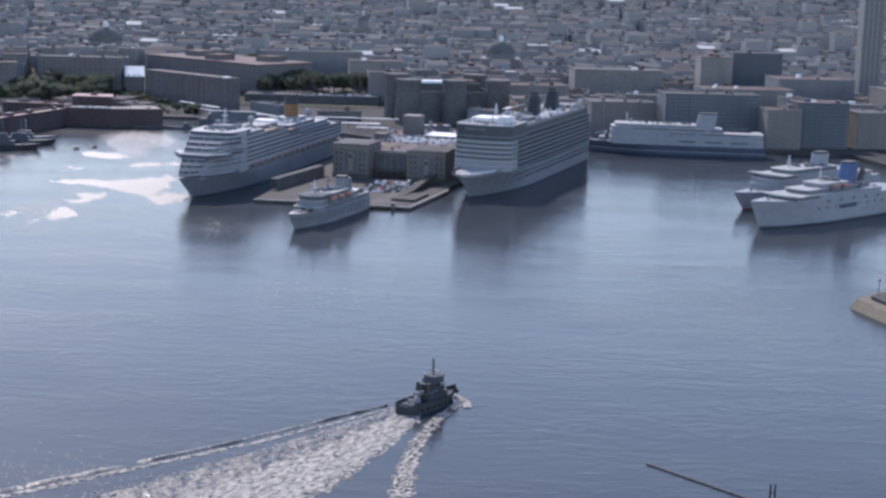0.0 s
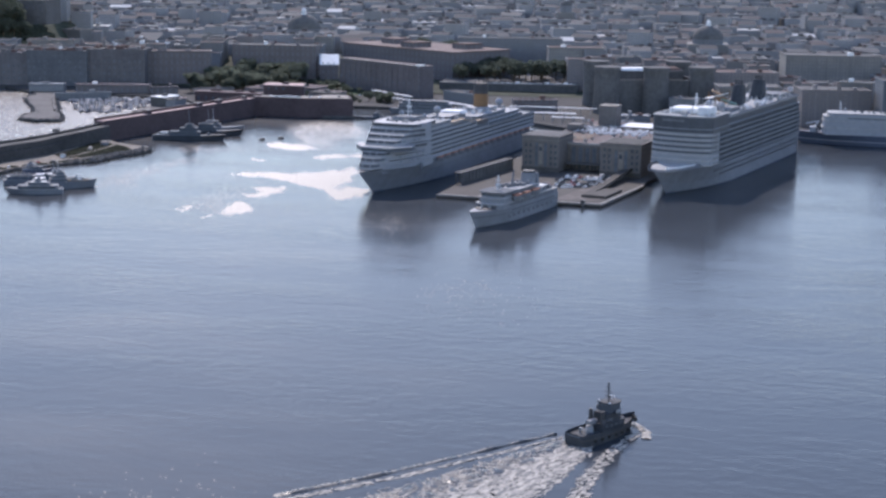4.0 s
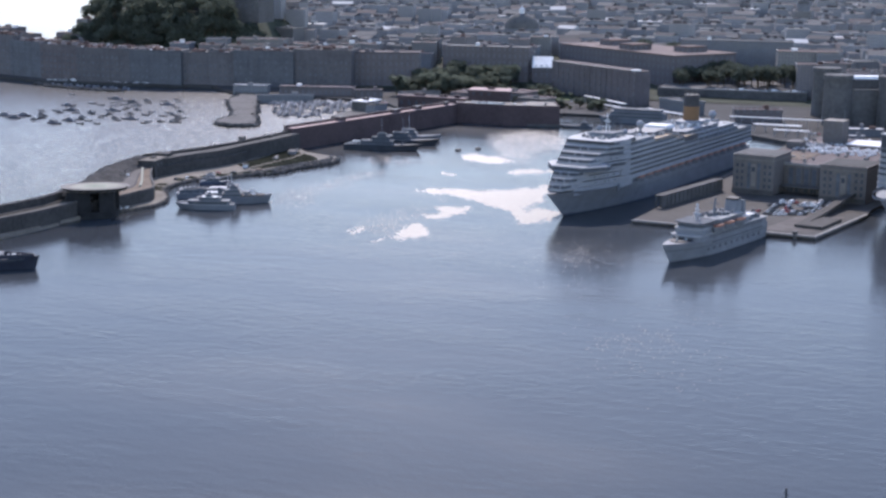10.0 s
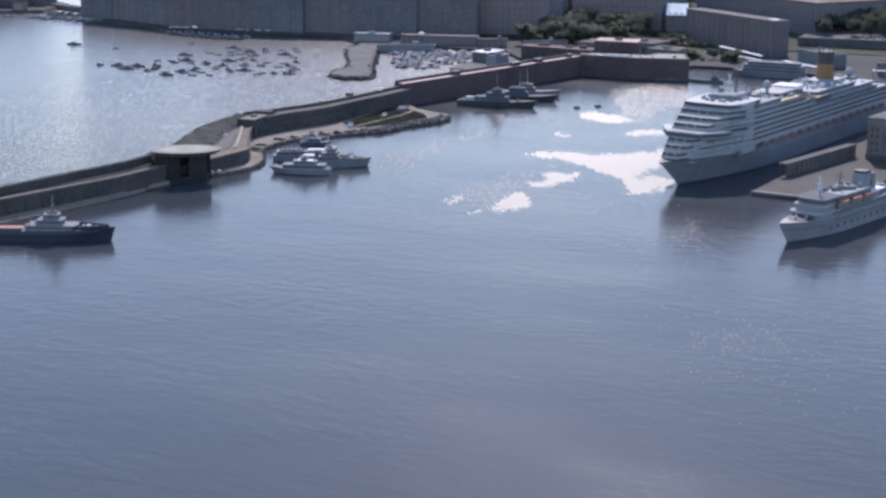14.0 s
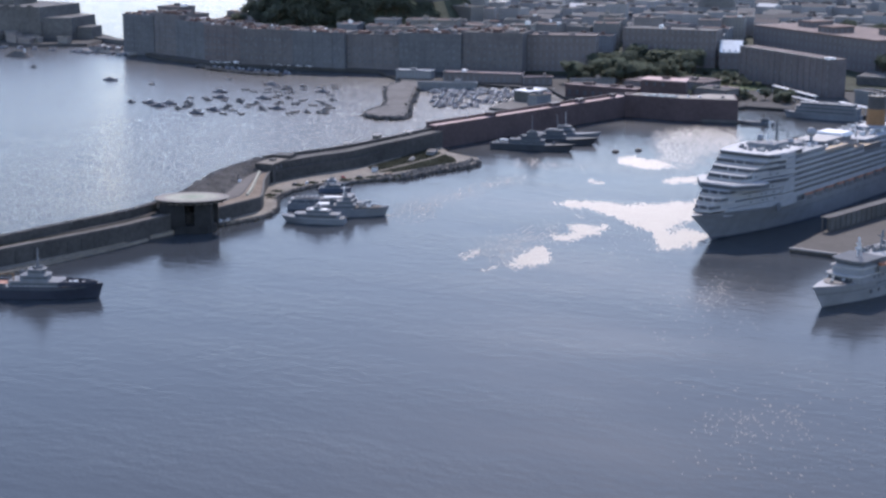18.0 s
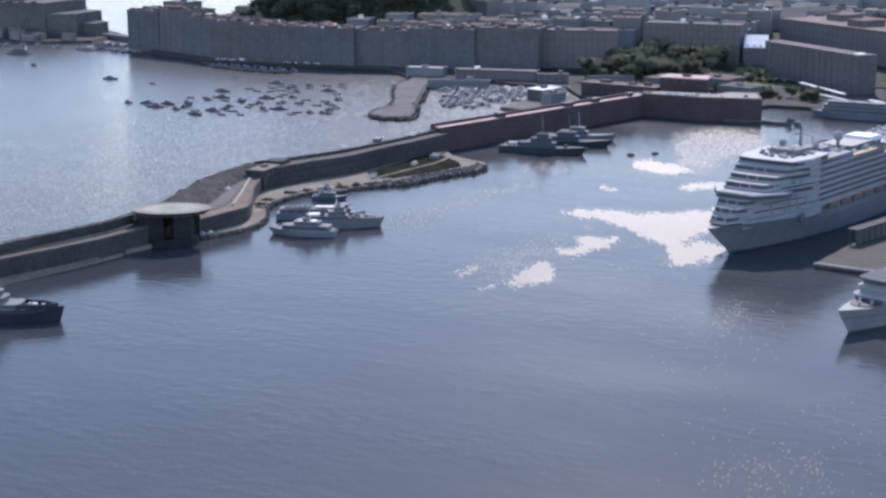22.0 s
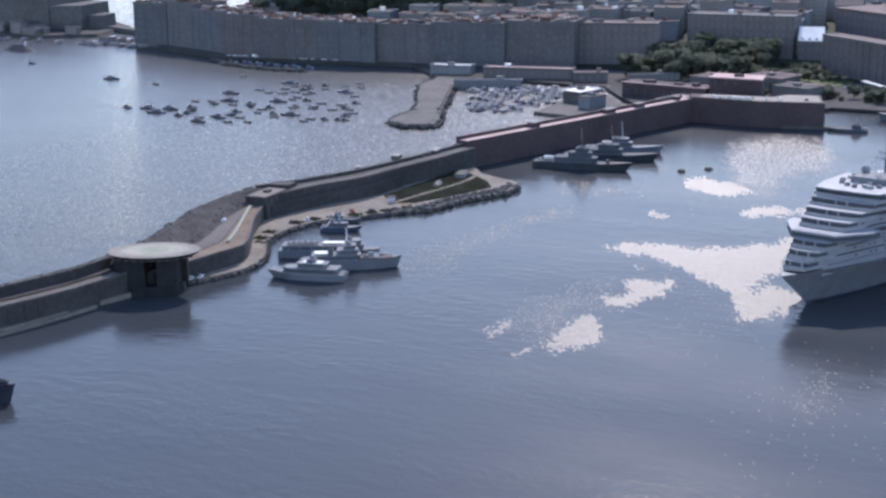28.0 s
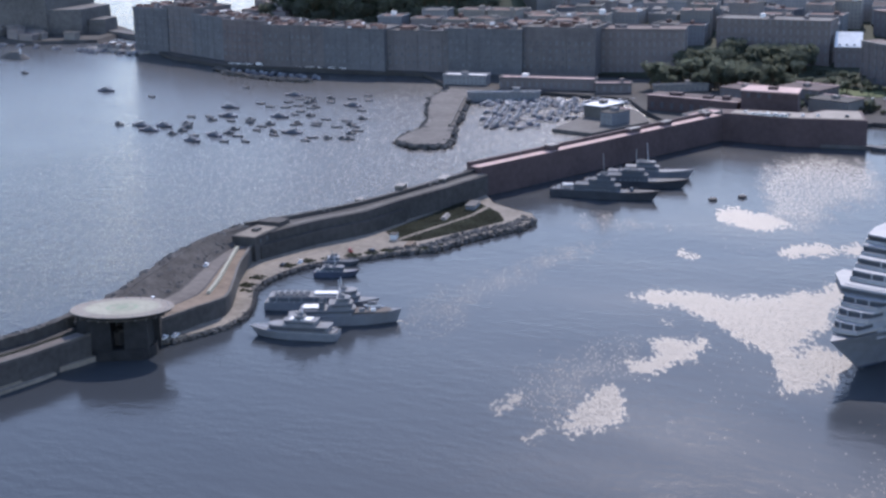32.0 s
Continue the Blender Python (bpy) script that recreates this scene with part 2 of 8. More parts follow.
# city walls and panes paler than near ones, with haze in their colour
M["city_walls"] = facade_mat("city_walls", (0.30, 0.29, 0.285), (0.19, 0.195, 0.20))
M["terminal_wall"] = mat("terminal_wall", (0.165, 0.152, 0.142), 0.9, 0, 0.2, 0.4, 0.05, 0.15, 0.25)
M["car_white"] = mat("car_white", (0.75, 0.75, 0.75), 0.3, 0, 0.05, 1, 0.3, 0, 0.6)
M["car_dark"] = mat("car_dark", (0.04, 0.045, 0.055), 0.25, 0.3, 0.1, 1, 0.3, 0, 0.6)
M["car_silver"] = mat("car_silver", (0.38, 0.40, 0.42), 0.3, 0.6, 0.1, 1, 0.3, 0, 0.6)
M["car_red"] = mat("car_red", (0.35, 0.03, 0.03), 0.3, 0.1, 0.1, 1, 0.3, 0, 0.6)
M["tyre"] = mat("tyre", (0.015, 0.015, 0.015), 0.9)
M["city_ground"] = mat("city_ground", (0.055, 0.054, 0.053), 0.95, 0, 0.35, 0.1, 0.01, 0.2, 0.2)
M["hill_green"] = mat("hill_green", (0.05, 0.058, 0.04), 0.95, 0, 0.5, 0.12, 0.015, 0.3, 0.15)
for key in ("roof_city",):
    M[key] = mat(key, (0.40, 0.35, 0.31), 0.9, 0, 0.3, 0.12, 0.03, 0.1, 0.2)
    nt = M[key].node_tree
    g = nt.nodes.new("ShaderNodeNewGeometry")
    r = nt.nodes.new("ShaderNodeValToRGB")
    r.color_ramp.interpolation = "CONSTANT"
    els = r.color_ramp.elements
    els[0].position, els[0].color = 0.0, (0.085, 0.082, 0.082, 1)
    els[1].position, els[1].color = 0.5, (0.105, 0.09, 0.087, 1)
    for pos, c in ((0.80, (0.14, 0.136, 0.13, 1)), (0.965, (0.50, 0.49, 0.47, 1))):
        e = els.new(pos)
        e.color = c
    nt.links.new(g.outputs["Random Per Island"], r.inputs[0])
    nt.links.new(r.outputs[0], nt.nodes["Principled BSDF"].inputs["Base Color"])


def water_mat():
    """Harbour water: a calm film, long ripples, and wind-ruffled patches that scatter the sun."""
    m = bpy.data.materials.new("sea_water")
    m.use_nodes = True
    nt = m.node_tree
    n, lk = nt.nodes, nt.links.new
    n.remove(n["Principled BSDF"])
    body, gloss, both, film = (n.new("ShaderNode" + k) for k in ("BsdfDiffuse", "BsdfGlossy", "MixShader", "Fresnel"))
    film.inputs["IOR"].default_value = 1.33
    lk(body.outputs[0], both.inputs[1])
    lk(gloss.outputs[0], both.inputs[2])
    lk(both.outputs[0], n["Material Output"].inputs["Surface"])
    geo = n.new("ShaderNodeNewGeometry")
    pos = geo.outputs["Position"]

    def mth(op, a, c=None, clamp=False):
        k = n.new("ShaderNodeMath")
        k.operation = op
        k.use_clamp = clamp
        for i, v in enumerate((a, c)):
            if v is None:
                continue
            if isinstance(v, (int, float)):
                k.inputs[i].default_value = v
            else:
                lk(v, k.inputs[i])
        return k.outputs[0]

    def noise_at(scale, stretch=(1, 1, 1), detail=3, turn=0.0):
        mp = n.new("ShaderNodeMapping")
        mp.inputs["Scale"].default_value = stretch
        mp.inputs["Rotation"].default_value = (0, 0, radians(turn))
        lk(pos, mp.inputs["Vector"])
        t = n.new("ShaderNodeTexNoise")
        t.inputs["Scale"].default_value, t.inputs["Detail"].default_value = scale, detail
        lk(mp.outputs[0], t.inputs["Vector"])
        return t.outputs["Fac"]

    # plan axes: across the harbour, and along it shortened, so that grain reads round at a low angle
    def along(vec):
        dot = n.new("ShaderNodeVectorMath")
        dot.operation = "DOT_PRODUCT"
        lk(pos, dot.inputs[0])
        dot.inputs[1].default_value = vec
        return dot.outputs["Value"]

    grain_at = n.new("ShaderNodeCombineXYZ")
    lk(along((math.cos(AXIS), math.sin(AXIS), 0)), grain_at.inputs[0])
    lk(along((-math.sin(AXIS) * 0.33, math.cos(AXIS) * 0.33, 0)), grain_at.inputs[1])

    def grain(scale, detail=3):
        t = n.new("ShaderNodeTexNoise")
        t.inputs["Scale"].default_value, t.inputs["Detail"].default_value = scale, detail
        lk(grain_at.outputs[0], t.inputs["Vector"])
        return t.outputs["Fac"]

    def ramp(v, lo, hi, t0=0.0, t1=1.0):
        k = n.new("ShaderNodeMapRange")
        k.inputs["From Min"].default_value, k.inputs["From Max"].default_value = lo, hi
        k.inputs["To Min"].default_value, k.inputs["To Max"].default_value = t0, t1
        lk(v, k.inputs["Value"])
        return k.outputs[0]

    def field_of(name):
        k = n.new("ShaderNodeAttribute")
        k.attribute_name = name
        return k.outputs["Fac"]

    def side_of(a, c):
        """Metres to the right of the plan line from a to c."""
        t = (Vector(c) - Vector(a)).normalized()
        return mth("SUBTRACT", along((t.y, -t.x, 0)), a[0] * t.y - a[1] * t.x)

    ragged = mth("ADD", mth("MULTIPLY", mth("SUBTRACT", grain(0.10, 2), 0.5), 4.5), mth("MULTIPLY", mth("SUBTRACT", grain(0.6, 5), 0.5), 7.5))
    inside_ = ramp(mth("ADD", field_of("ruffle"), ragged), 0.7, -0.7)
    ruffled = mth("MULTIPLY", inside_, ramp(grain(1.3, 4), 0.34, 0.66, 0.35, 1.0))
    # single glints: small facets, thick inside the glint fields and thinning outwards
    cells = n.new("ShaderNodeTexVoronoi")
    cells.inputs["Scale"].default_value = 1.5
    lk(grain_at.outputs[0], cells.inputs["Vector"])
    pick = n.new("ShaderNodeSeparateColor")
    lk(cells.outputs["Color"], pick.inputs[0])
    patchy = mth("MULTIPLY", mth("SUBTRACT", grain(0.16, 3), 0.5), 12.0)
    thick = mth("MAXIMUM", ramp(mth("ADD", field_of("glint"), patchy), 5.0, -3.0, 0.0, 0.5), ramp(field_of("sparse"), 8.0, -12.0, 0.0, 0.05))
    # the dots also lighten the base colour below, as painted sun glints
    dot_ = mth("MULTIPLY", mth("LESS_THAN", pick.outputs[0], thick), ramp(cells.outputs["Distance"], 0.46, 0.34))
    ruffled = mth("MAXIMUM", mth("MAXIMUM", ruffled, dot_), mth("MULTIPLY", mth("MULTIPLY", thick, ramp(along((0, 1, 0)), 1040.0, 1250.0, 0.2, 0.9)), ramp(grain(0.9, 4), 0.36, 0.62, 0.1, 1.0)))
    # open sea beyond the breakwater is livelier than the sheltered basin
    broad = noise_at(0.006, (1, 2.2, 1), 4)
    rough = n.new("ShaderNodeMapRange")
    rough.inputs["From Min"].default_value, rough.inputs["From Max"].default_value = 0.35, 0.7
    rough.inputs["To Min"].default_value, rough.inputs["To Max"].default_value = 0.09, 0.16
    lk(broad, rough.inputs["Value"])
    outer = n.new("ShaderNodeMapRange")
    outer.inputs["From Min"].default_value, outer.inputs["From Max"].default_value = 10.0, -60.0
    lk(side_of((-560, 560), (-420, 1525)), outer.inputs["Value"])
    open_sea = outer.outputs[0]
    lee = ramp(side_of((-560, 560), (-420, 1525)), -330.0, -40.0)
    ruffled = mth("MAXIMUM", ruffled, mth("MULTIPLY", mth("MULTIPLY", open_sea, lee), mth("MULTIPLY", mth("LESS_THAN", pick.outputs[1], 0.24), ramp(cells.outputs["Distance"], 0.46, 0.34))))
    swell = n.new("ShaderNodeMix")
    lk(open_sea, swell.inputs["Factor"])
    lk(rough.outputs[0], swell.inputs["A"])
    swell.inputs["B"].default_value = 0.20
    mix = n.new("ShaderNodeMix")
    lk(ruffled, mix.inputs["Factor"])
    lk(swell.outputs["Result"], mix.inputs["A"])
    mix.inputs["B"].default_value = 0.60
    lk(mix.outputs["Result"], gloss.inputs["Roughness"])
    # the harbour film mirrors less than clean water
    lk(mth("MULTIPLY", film.outputs[0], ramp(ruffled, 0, 1, 0.66, 0.225), True), both.inputs[0])
    tint = n.new("ShaderNodeMix")
    tint.data_type = "RGBA"
    lk(broad, tint.inputs["Factor"])
    tint.inputs["A"].default_value = (0.034, 0.040, 0.047, 1)
    tint.inputs["B"].default_value = (0.046, 0.053, 0.060, 1)
    # base colour lifted where ruffled, standing in for sun glitter
    glitter_tint = n.new("ShaderNodeMix")
    glitter_tint.data_type = "RGBA"
    lk(ruffled, glitter_tint.inputs["Factor"])
    lk(tint.outputs["Result"], glitter_tint.inputs["A"])
    glitter_tint.inputs["B"].default_value = (0.09, 0.09, 0.09, 1)
    lk(glitter_tint.outputs["Result"], body.inputs["Color"])
    w1 = noise_at(0.15, (1, 1.6, 1), 4, 20)
    slick = ramp(noise_at(0.011, (1, 2.0, 1), 4, 25), 0.38, 0.60, 0.5, 1.1)
    w2 = mth("MULTIPLY", noise_at(0.55, (1, 1.8, 1), 3, -15), slick)
    w0 = noise_at(0.05, (1, 2.4, 1), 3, 12)
    h = mth("ADD", mth("ADD", mth("MULTIPLY", mth("MULTIPLY", w1, slick), 0.95), mth("MULTIPLY", w2, 0.32)), mth("MULTIPLY", w0, 0.5))
    # short steep chop where the wind reaches
    chop = noise_at(0.42, (1, 1.5, 1), 2, 5)
    gust = n.new("ShaderNodeVectorMath")
    gust.operation = "DISTANCE"
    lk(pos, gust.inputs[0])
    gust.inputs[1].default_value = (120, 830, 0)
    breeze = n.new("ShaderNodeMapRange")
    breeze.inputs["From Min"].default_value, breeze.inputs["From Max"].default_value = 170.0, 60.0
    lk(mth("ADD", gust.outputs["Value"], mth("MULTIPLY", mth("SUBTRACT", noise_at(0.02, (1, 2.5, 1), 4), 0.5), 260.0)), breeze.inputs["Value"])
    windy = mth("MAXIMUM", mth("MAXIMUM", mth("MULTIPLY", open_sea, ramp(lee, 0, 1, 0.25, 0.9)), mth("MULTIPLY", breeze.outputs[0], 0.6)), mth("MULTIPLY", thick, 0.5))
    h = mth("ADD", h, mth("MULTIPLY", mth("MULTIPLY", chop, windy), 1.5))
    bp = n.new("ShaderNodeBump")
    st = mth("ADD", mth("MULTIPLY", open_sea, 0.3), 0.36)
    lk(st, bp.inputs["Strength"])
    bp.inputs["Distance"].default_value = 0.55
    lk(h, bp.inputs["Height"])
    for k in (body, gloss, film):
        lk(bp.outputs[0], k.inputs["Normal"])
    return m


AXIS = radians(24)
M["water"] = water_mat()


def foam_mat():
    m = bpy.data.materials.new("foam")
    m.use_nodes = True
    nt = m.node_tree
    n, lk = nt.nodes, nt.links.new
    b = n["Principled BSDF"]
    tc = n.new("ShaderNodeNewGeometry")
    t = n.new("ShaderNodeTexNoise")
    t.inputs["Scale"].default_value, t.inputs["Detail"].default_value = 0.75, 7
    mp = n.new("ShaderNodeMapping")
    mp.vector_type = "TEXTURE"
    mp.inputs["Rotation"].default_value = (0, 0, radians(61))
    mp.inputs["Scale"].default_value = (2.6, 1, 1)
    lk(tc.outputs["Position"], mp.inputs["Vector"])
    lk(mp.outputs[0], t.inputs["Vector"])
    r = n.new("ShaderNodeMapRange")
    r.inputs["From Min"].default_value, r.inputs["From Max"].default_value = 0.36, 0.68
    lk(t.outputs["Fac"], r.inputs["Value"])
    mx = n.new("ShaderNodeMix")
    mx.data_type = "RGBA"
    lk(r.outputs[0], mx.inputs["Factor"])
    mx.inputs["A"].default_value = (0.16, 0.158, 0.15, 1)
    mx.inputs["B"].default_value = (0.52, 0.47, 0.405, 1)
    lk(mx.outputs["Result"], b.inputs["Base Color"])
    rr = n.new("ShaderNodeMapRange")
    rr.inputs["To Min"].default_value, rr.inputs["To Max"].default_value = 0.75, 0.95
    lk(r.outputs[0], rr.inputs["Value"])
    lk(rr.outputs[0], b.inputs["Roughness"])
    b.inputs["Specular IOR Level"].default_value = 0.15
    bp = n.new("ShaderNodeBump")
    bp.inputs["Strength"].default_value, bp.inputs["Distance"].default_value = 0.8, 0.4
    lk(t.outputs["Fac"], bp.inputs["Height"])
    lk(bp.outputs[0], b.inputs["Normal"])
    return m


M["foam"] = foam_mat()

# leaves let some light through
for key in ("leaf", "grass"):
    nt = M[key].node_tree
    tr, mxs = nt.nodes.new("ShaderNodeBsdfTranslucent"), nt.nodes.new("ShaderNodeMixShader")
    mxs.inputs[0].default_value = 0.6
    nt.links.new(nt.nodes["Principled BSDF"].inputs["Base Color"].links[0].from_socket, tr.inputs["Color"])
    nt.links.new(nt.nodes["Principled BSDF"].outputs[0], mxs.inputs[1])
    nt.links.new(tr.outputs[0], mxs.inputs[2])
    nt.links.new(mxs.outputs[0], nt.nodes["Material Output"].inputs["Surface"])

# ---------------------------------------------------------------- building helpers
def part(name, bm, material, parent=None, label="", smooth=False):
    """One bmesh as one mesh object, under a thing or a part."""
    me = bpy.data.meshes.new(name)
    bm.to_mesh(me)
    bm.free()
    me.materials.append(M[material])
    if smooth:
        me.polygons.foreach_set("use_smooth", [True] * len(me.polygons))
    ob = new(name, me)
    ob.parent = parent
    if label:
        ob["label"] = label
    return ob


def raw(name, verts, faces, material, parent=None):
    me = bpy.data.meshes.new(name)
    me.from_pydata(verts, [], faces)
    me.materials.append(M[material])
    ob = new(name, me)
    ob.parent = parent
    return ob


def thing(name, m, label, category, group="", kind=""):
    ob = new(name)
    ob.matrix_world = m
    return tagged(ob, label, category, group, kind)


def share(name, mesh, parent, m):
    """Another object on the same mesh."""
    ob = new(name, mesh)
    ob.parent = parent
    ob.matrix_local = m
    return ob


def box(bm, x0, x1, y0, y1, z0, z1, taper=0.0):
    v = [bm.verts.new(p) for p in ((x0, y0, z0), (x1, y0, z0), (x1, y1, z0), (x0, y1, z0))]
    t = taper
    v += [bm.verts.new(p) for p in ((x0 + t, y0 + t, z1), (x1 - t, y0 + t, z1), (x1 - t, y1 - t, z1), (x0 + t, y1 - t, z1))]
    for f in ((3, 2, 1, 0), (4, 5, 6, 7), (0, 1, 5, 4), (1, 2, 6, 5), (2, 3, 7, 6), (3, 0, 4, 7)):
        bm.faces.new([v[i] for i in f])
    return bm


def ccw(poly):
    a = sum(p[0] * q[1] - q[0] * p[1] for p, q in zip(poly, poly[1:] + poly[:1]))
    return poly if a > 0 else poly[::-1]


def prism(bm, poly, z0, z1, grow=0.0):
    """Upright block over a plan; grow widens the foot (a battered wall)."""
    poly = ccw([tuple(p[:2]) for p in poly])
    cx, cy = sum(p[0] for p in poly) / len(poly), sum(p[1] for p in poly) / len(poly)
    lo = []
    for x, y in poly:
        d = math.hypot(x - cx, y - cy) or 1
        lo.append(bm.verts.new((x + grow * (x - cx) / d, y + grow * (y - cy) / d, z0)))
    hi = [bm.verts.new((x, y, z1)) for x, y in poly]
    bm.faces.new(hi)
    bm.faces.new(lo[::-1])
    k = len(poly)
    for i in range(k):
        j = (i + 1) % k
        bm.faces.new((lo[i], lo[j], hi[j], hi[i]))
    return bm


def ribbon(bm, front, back, z0, z1):
    """A wall between two plan lines of equal count."""
    k = len(front)
    rows = []
    for z in (z0, z1):
        zz = z if isinstance(z, (list, tuple)) else [z] * k
        rows.append([bm.verts.new((p[0], p[1], h)) for p, h in zip(front, zz)])
        rows.append([bm.verts.new((p[0], p[1], h)) for p, h in zip(back, zz)])
    f0, b0, f1, b1 = rows
    for i in range(k - 1):
        for a, c in ((f0, f1), (f1, b1), (b1, b0), (b0, f0)):
            bm.faces.new((a[i], a[i + 1], c[i + 1], c[i]))
    bm.faces.new((f0[0], f1[0], b1[0], b0[0]))
    bm.faces.new((f0[-1], b0[-1], b1[-1], f1[-1]))
    bmesh.ops.recalc_face_normals(bm, faces=bm.faces)
    return bm


def cyl(bm, x, y, z0, z1, r0, r1=None, n=12, sx=1.0, sy=1.0):
    r1 = r0 if r1 is None else r1
    lo = [bm.verts.new((x + sx * r0 * math.cos(6.2832 * i / n), y + sy * r0 * math.sin(6.2832 * i / n), z0)) for i in range(n)]
    hi = [bm.verts.new((x + sx * r1 * math.cos(6.2832 * i / n), y + sy * r1 * math.sin(6.2832 * i / n), z1)) for i in range(n)]
    for i in range(n):
        j = (i + 1) % n
        bm.faces.new((lo[i], lo[j], hi[j], hi[i]))
    bm.faces.new(hi)
    bm.faces.new(lo[::-1])
    return bm


def bar(bm, a, b, r, n=5):
    """A round bar from a to b."""
    a, b = Vector(a), Vector(b)
    d = b - a
    q = d.to_track_quat("Z", "Y")
    lo, hi = [], []
    for i in range(n):
        o = q @ Vector((r * math.cos(6.2832 * i / n), r * math.sin(6.2832 * i / n), 0))
        lo.append(bm.verts.new(a + o))
        hi.append(bm.verts.new(b + o))
    for i in range(n):
        j = (i + 1) % n
        bm.faces.new((lo[i], lo[j], hi[j], hi[i]))
    bm.faces.new(hi)
    bm.faces.new(lo[::-1])
    return bm


def ball(bm, x, y, z, r, seg=10, rings=6, squash=1.0):
    g = bmesh.ops.create_uvsphere(bm, u_segments=seg, v_segments=rings, radius=r)
    for v in g["verts"]:
        v.co = Vector((v.co.x + x, v.co.y + y, v.co.z * squash + z))
    return bm


def B():
    return bmesh.new()


def dense(line, step):
    """The same plan line with points every so many metres, rounded by a spline."""
    p = [Vector((q[0], q[1], 0)) for q in line]
    out = []
    for i in range(len(p) - 1):
        p0, p1, p2, p3 = p[max(i - 1, 0)], p[i], p[i + 1], p[min(i + 2, len(p) - 1)]
        k = max(1, int((p2 - p1).length / step))
        for j in range(k):
            t = j / k
            q = 0.5 * (2 * p1 + (p2 - p0) * t + (2 * p0 - 5 * p1 + 4 * p2 - p3) * t * t + (3 * p1 - 3 * p2 + p3 - p0) * t**3)
            out.append((q.x, q.y))
    out.append(tuple(p[-1][:2]))
    return out


def offset(line, d):
    """The plan line moved to its left by d metres."""
    out = []
    for i, p in enumerate(line):
        a, c = Vector(line[max(i - 1, 0)]), Vector(line[min(i + 1, len(line) - 1)])
        t = (c - a).normalized()
        out.append((p[0] - t.y * d, p[1] + t.x * d))
    return out

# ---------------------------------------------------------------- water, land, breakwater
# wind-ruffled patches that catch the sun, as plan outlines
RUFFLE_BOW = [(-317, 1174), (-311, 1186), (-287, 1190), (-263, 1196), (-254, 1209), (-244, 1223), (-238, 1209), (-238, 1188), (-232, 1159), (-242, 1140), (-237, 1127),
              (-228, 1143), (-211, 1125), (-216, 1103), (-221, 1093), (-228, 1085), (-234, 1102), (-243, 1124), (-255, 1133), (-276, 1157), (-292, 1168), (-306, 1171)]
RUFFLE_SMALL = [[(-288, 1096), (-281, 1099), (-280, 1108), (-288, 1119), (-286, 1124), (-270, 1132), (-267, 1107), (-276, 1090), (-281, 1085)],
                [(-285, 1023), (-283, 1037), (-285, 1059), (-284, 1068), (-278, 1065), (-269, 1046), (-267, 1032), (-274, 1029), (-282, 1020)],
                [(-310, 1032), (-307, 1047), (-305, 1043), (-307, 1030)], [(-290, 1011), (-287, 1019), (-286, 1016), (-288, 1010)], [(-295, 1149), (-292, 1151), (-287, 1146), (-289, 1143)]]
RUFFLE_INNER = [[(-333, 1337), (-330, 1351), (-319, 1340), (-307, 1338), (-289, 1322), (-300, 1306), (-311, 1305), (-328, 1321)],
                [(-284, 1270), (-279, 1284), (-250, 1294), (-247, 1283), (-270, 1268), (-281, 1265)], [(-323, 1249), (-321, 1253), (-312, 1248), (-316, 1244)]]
# glint fields: sun glitter fixed to the water by outline
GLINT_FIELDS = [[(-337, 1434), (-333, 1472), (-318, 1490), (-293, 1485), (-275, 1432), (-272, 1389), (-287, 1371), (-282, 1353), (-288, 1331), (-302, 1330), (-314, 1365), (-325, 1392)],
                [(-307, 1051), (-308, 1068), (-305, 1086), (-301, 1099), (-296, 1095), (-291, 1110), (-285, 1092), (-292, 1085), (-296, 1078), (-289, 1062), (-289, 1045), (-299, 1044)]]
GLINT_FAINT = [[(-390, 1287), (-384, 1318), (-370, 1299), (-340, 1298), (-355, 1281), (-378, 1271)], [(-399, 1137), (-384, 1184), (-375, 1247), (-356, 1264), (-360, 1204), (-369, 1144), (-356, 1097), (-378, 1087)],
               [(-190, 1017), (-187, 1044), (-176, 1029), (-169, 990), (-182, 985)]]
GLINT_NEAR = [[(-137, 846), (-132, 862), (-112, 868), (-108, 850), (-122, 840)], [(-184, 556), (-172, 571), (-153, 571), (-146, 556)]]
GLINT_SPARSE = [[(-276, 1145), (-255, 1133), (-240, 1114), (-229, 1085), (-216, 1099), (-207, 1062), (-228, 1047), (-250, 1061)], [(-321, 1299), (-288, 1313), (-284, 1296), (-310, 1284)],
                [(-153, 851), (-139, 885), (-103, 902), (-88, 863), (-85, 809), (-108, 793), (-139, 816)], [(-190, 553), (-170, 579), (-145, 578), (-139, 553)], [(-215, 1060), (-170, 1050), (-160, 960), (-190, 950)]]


def plan_axes(p):
    """Across the harbour, and along it shortened to how a low view sees it."""
    c, s = math.cos(AXIS), math.sin(AXIS)
    return np.stack((p[..., 0] * c + p[..., 1] * s, (p[..., 1] * c - p[..., 0] * s) * 0.18), -1)


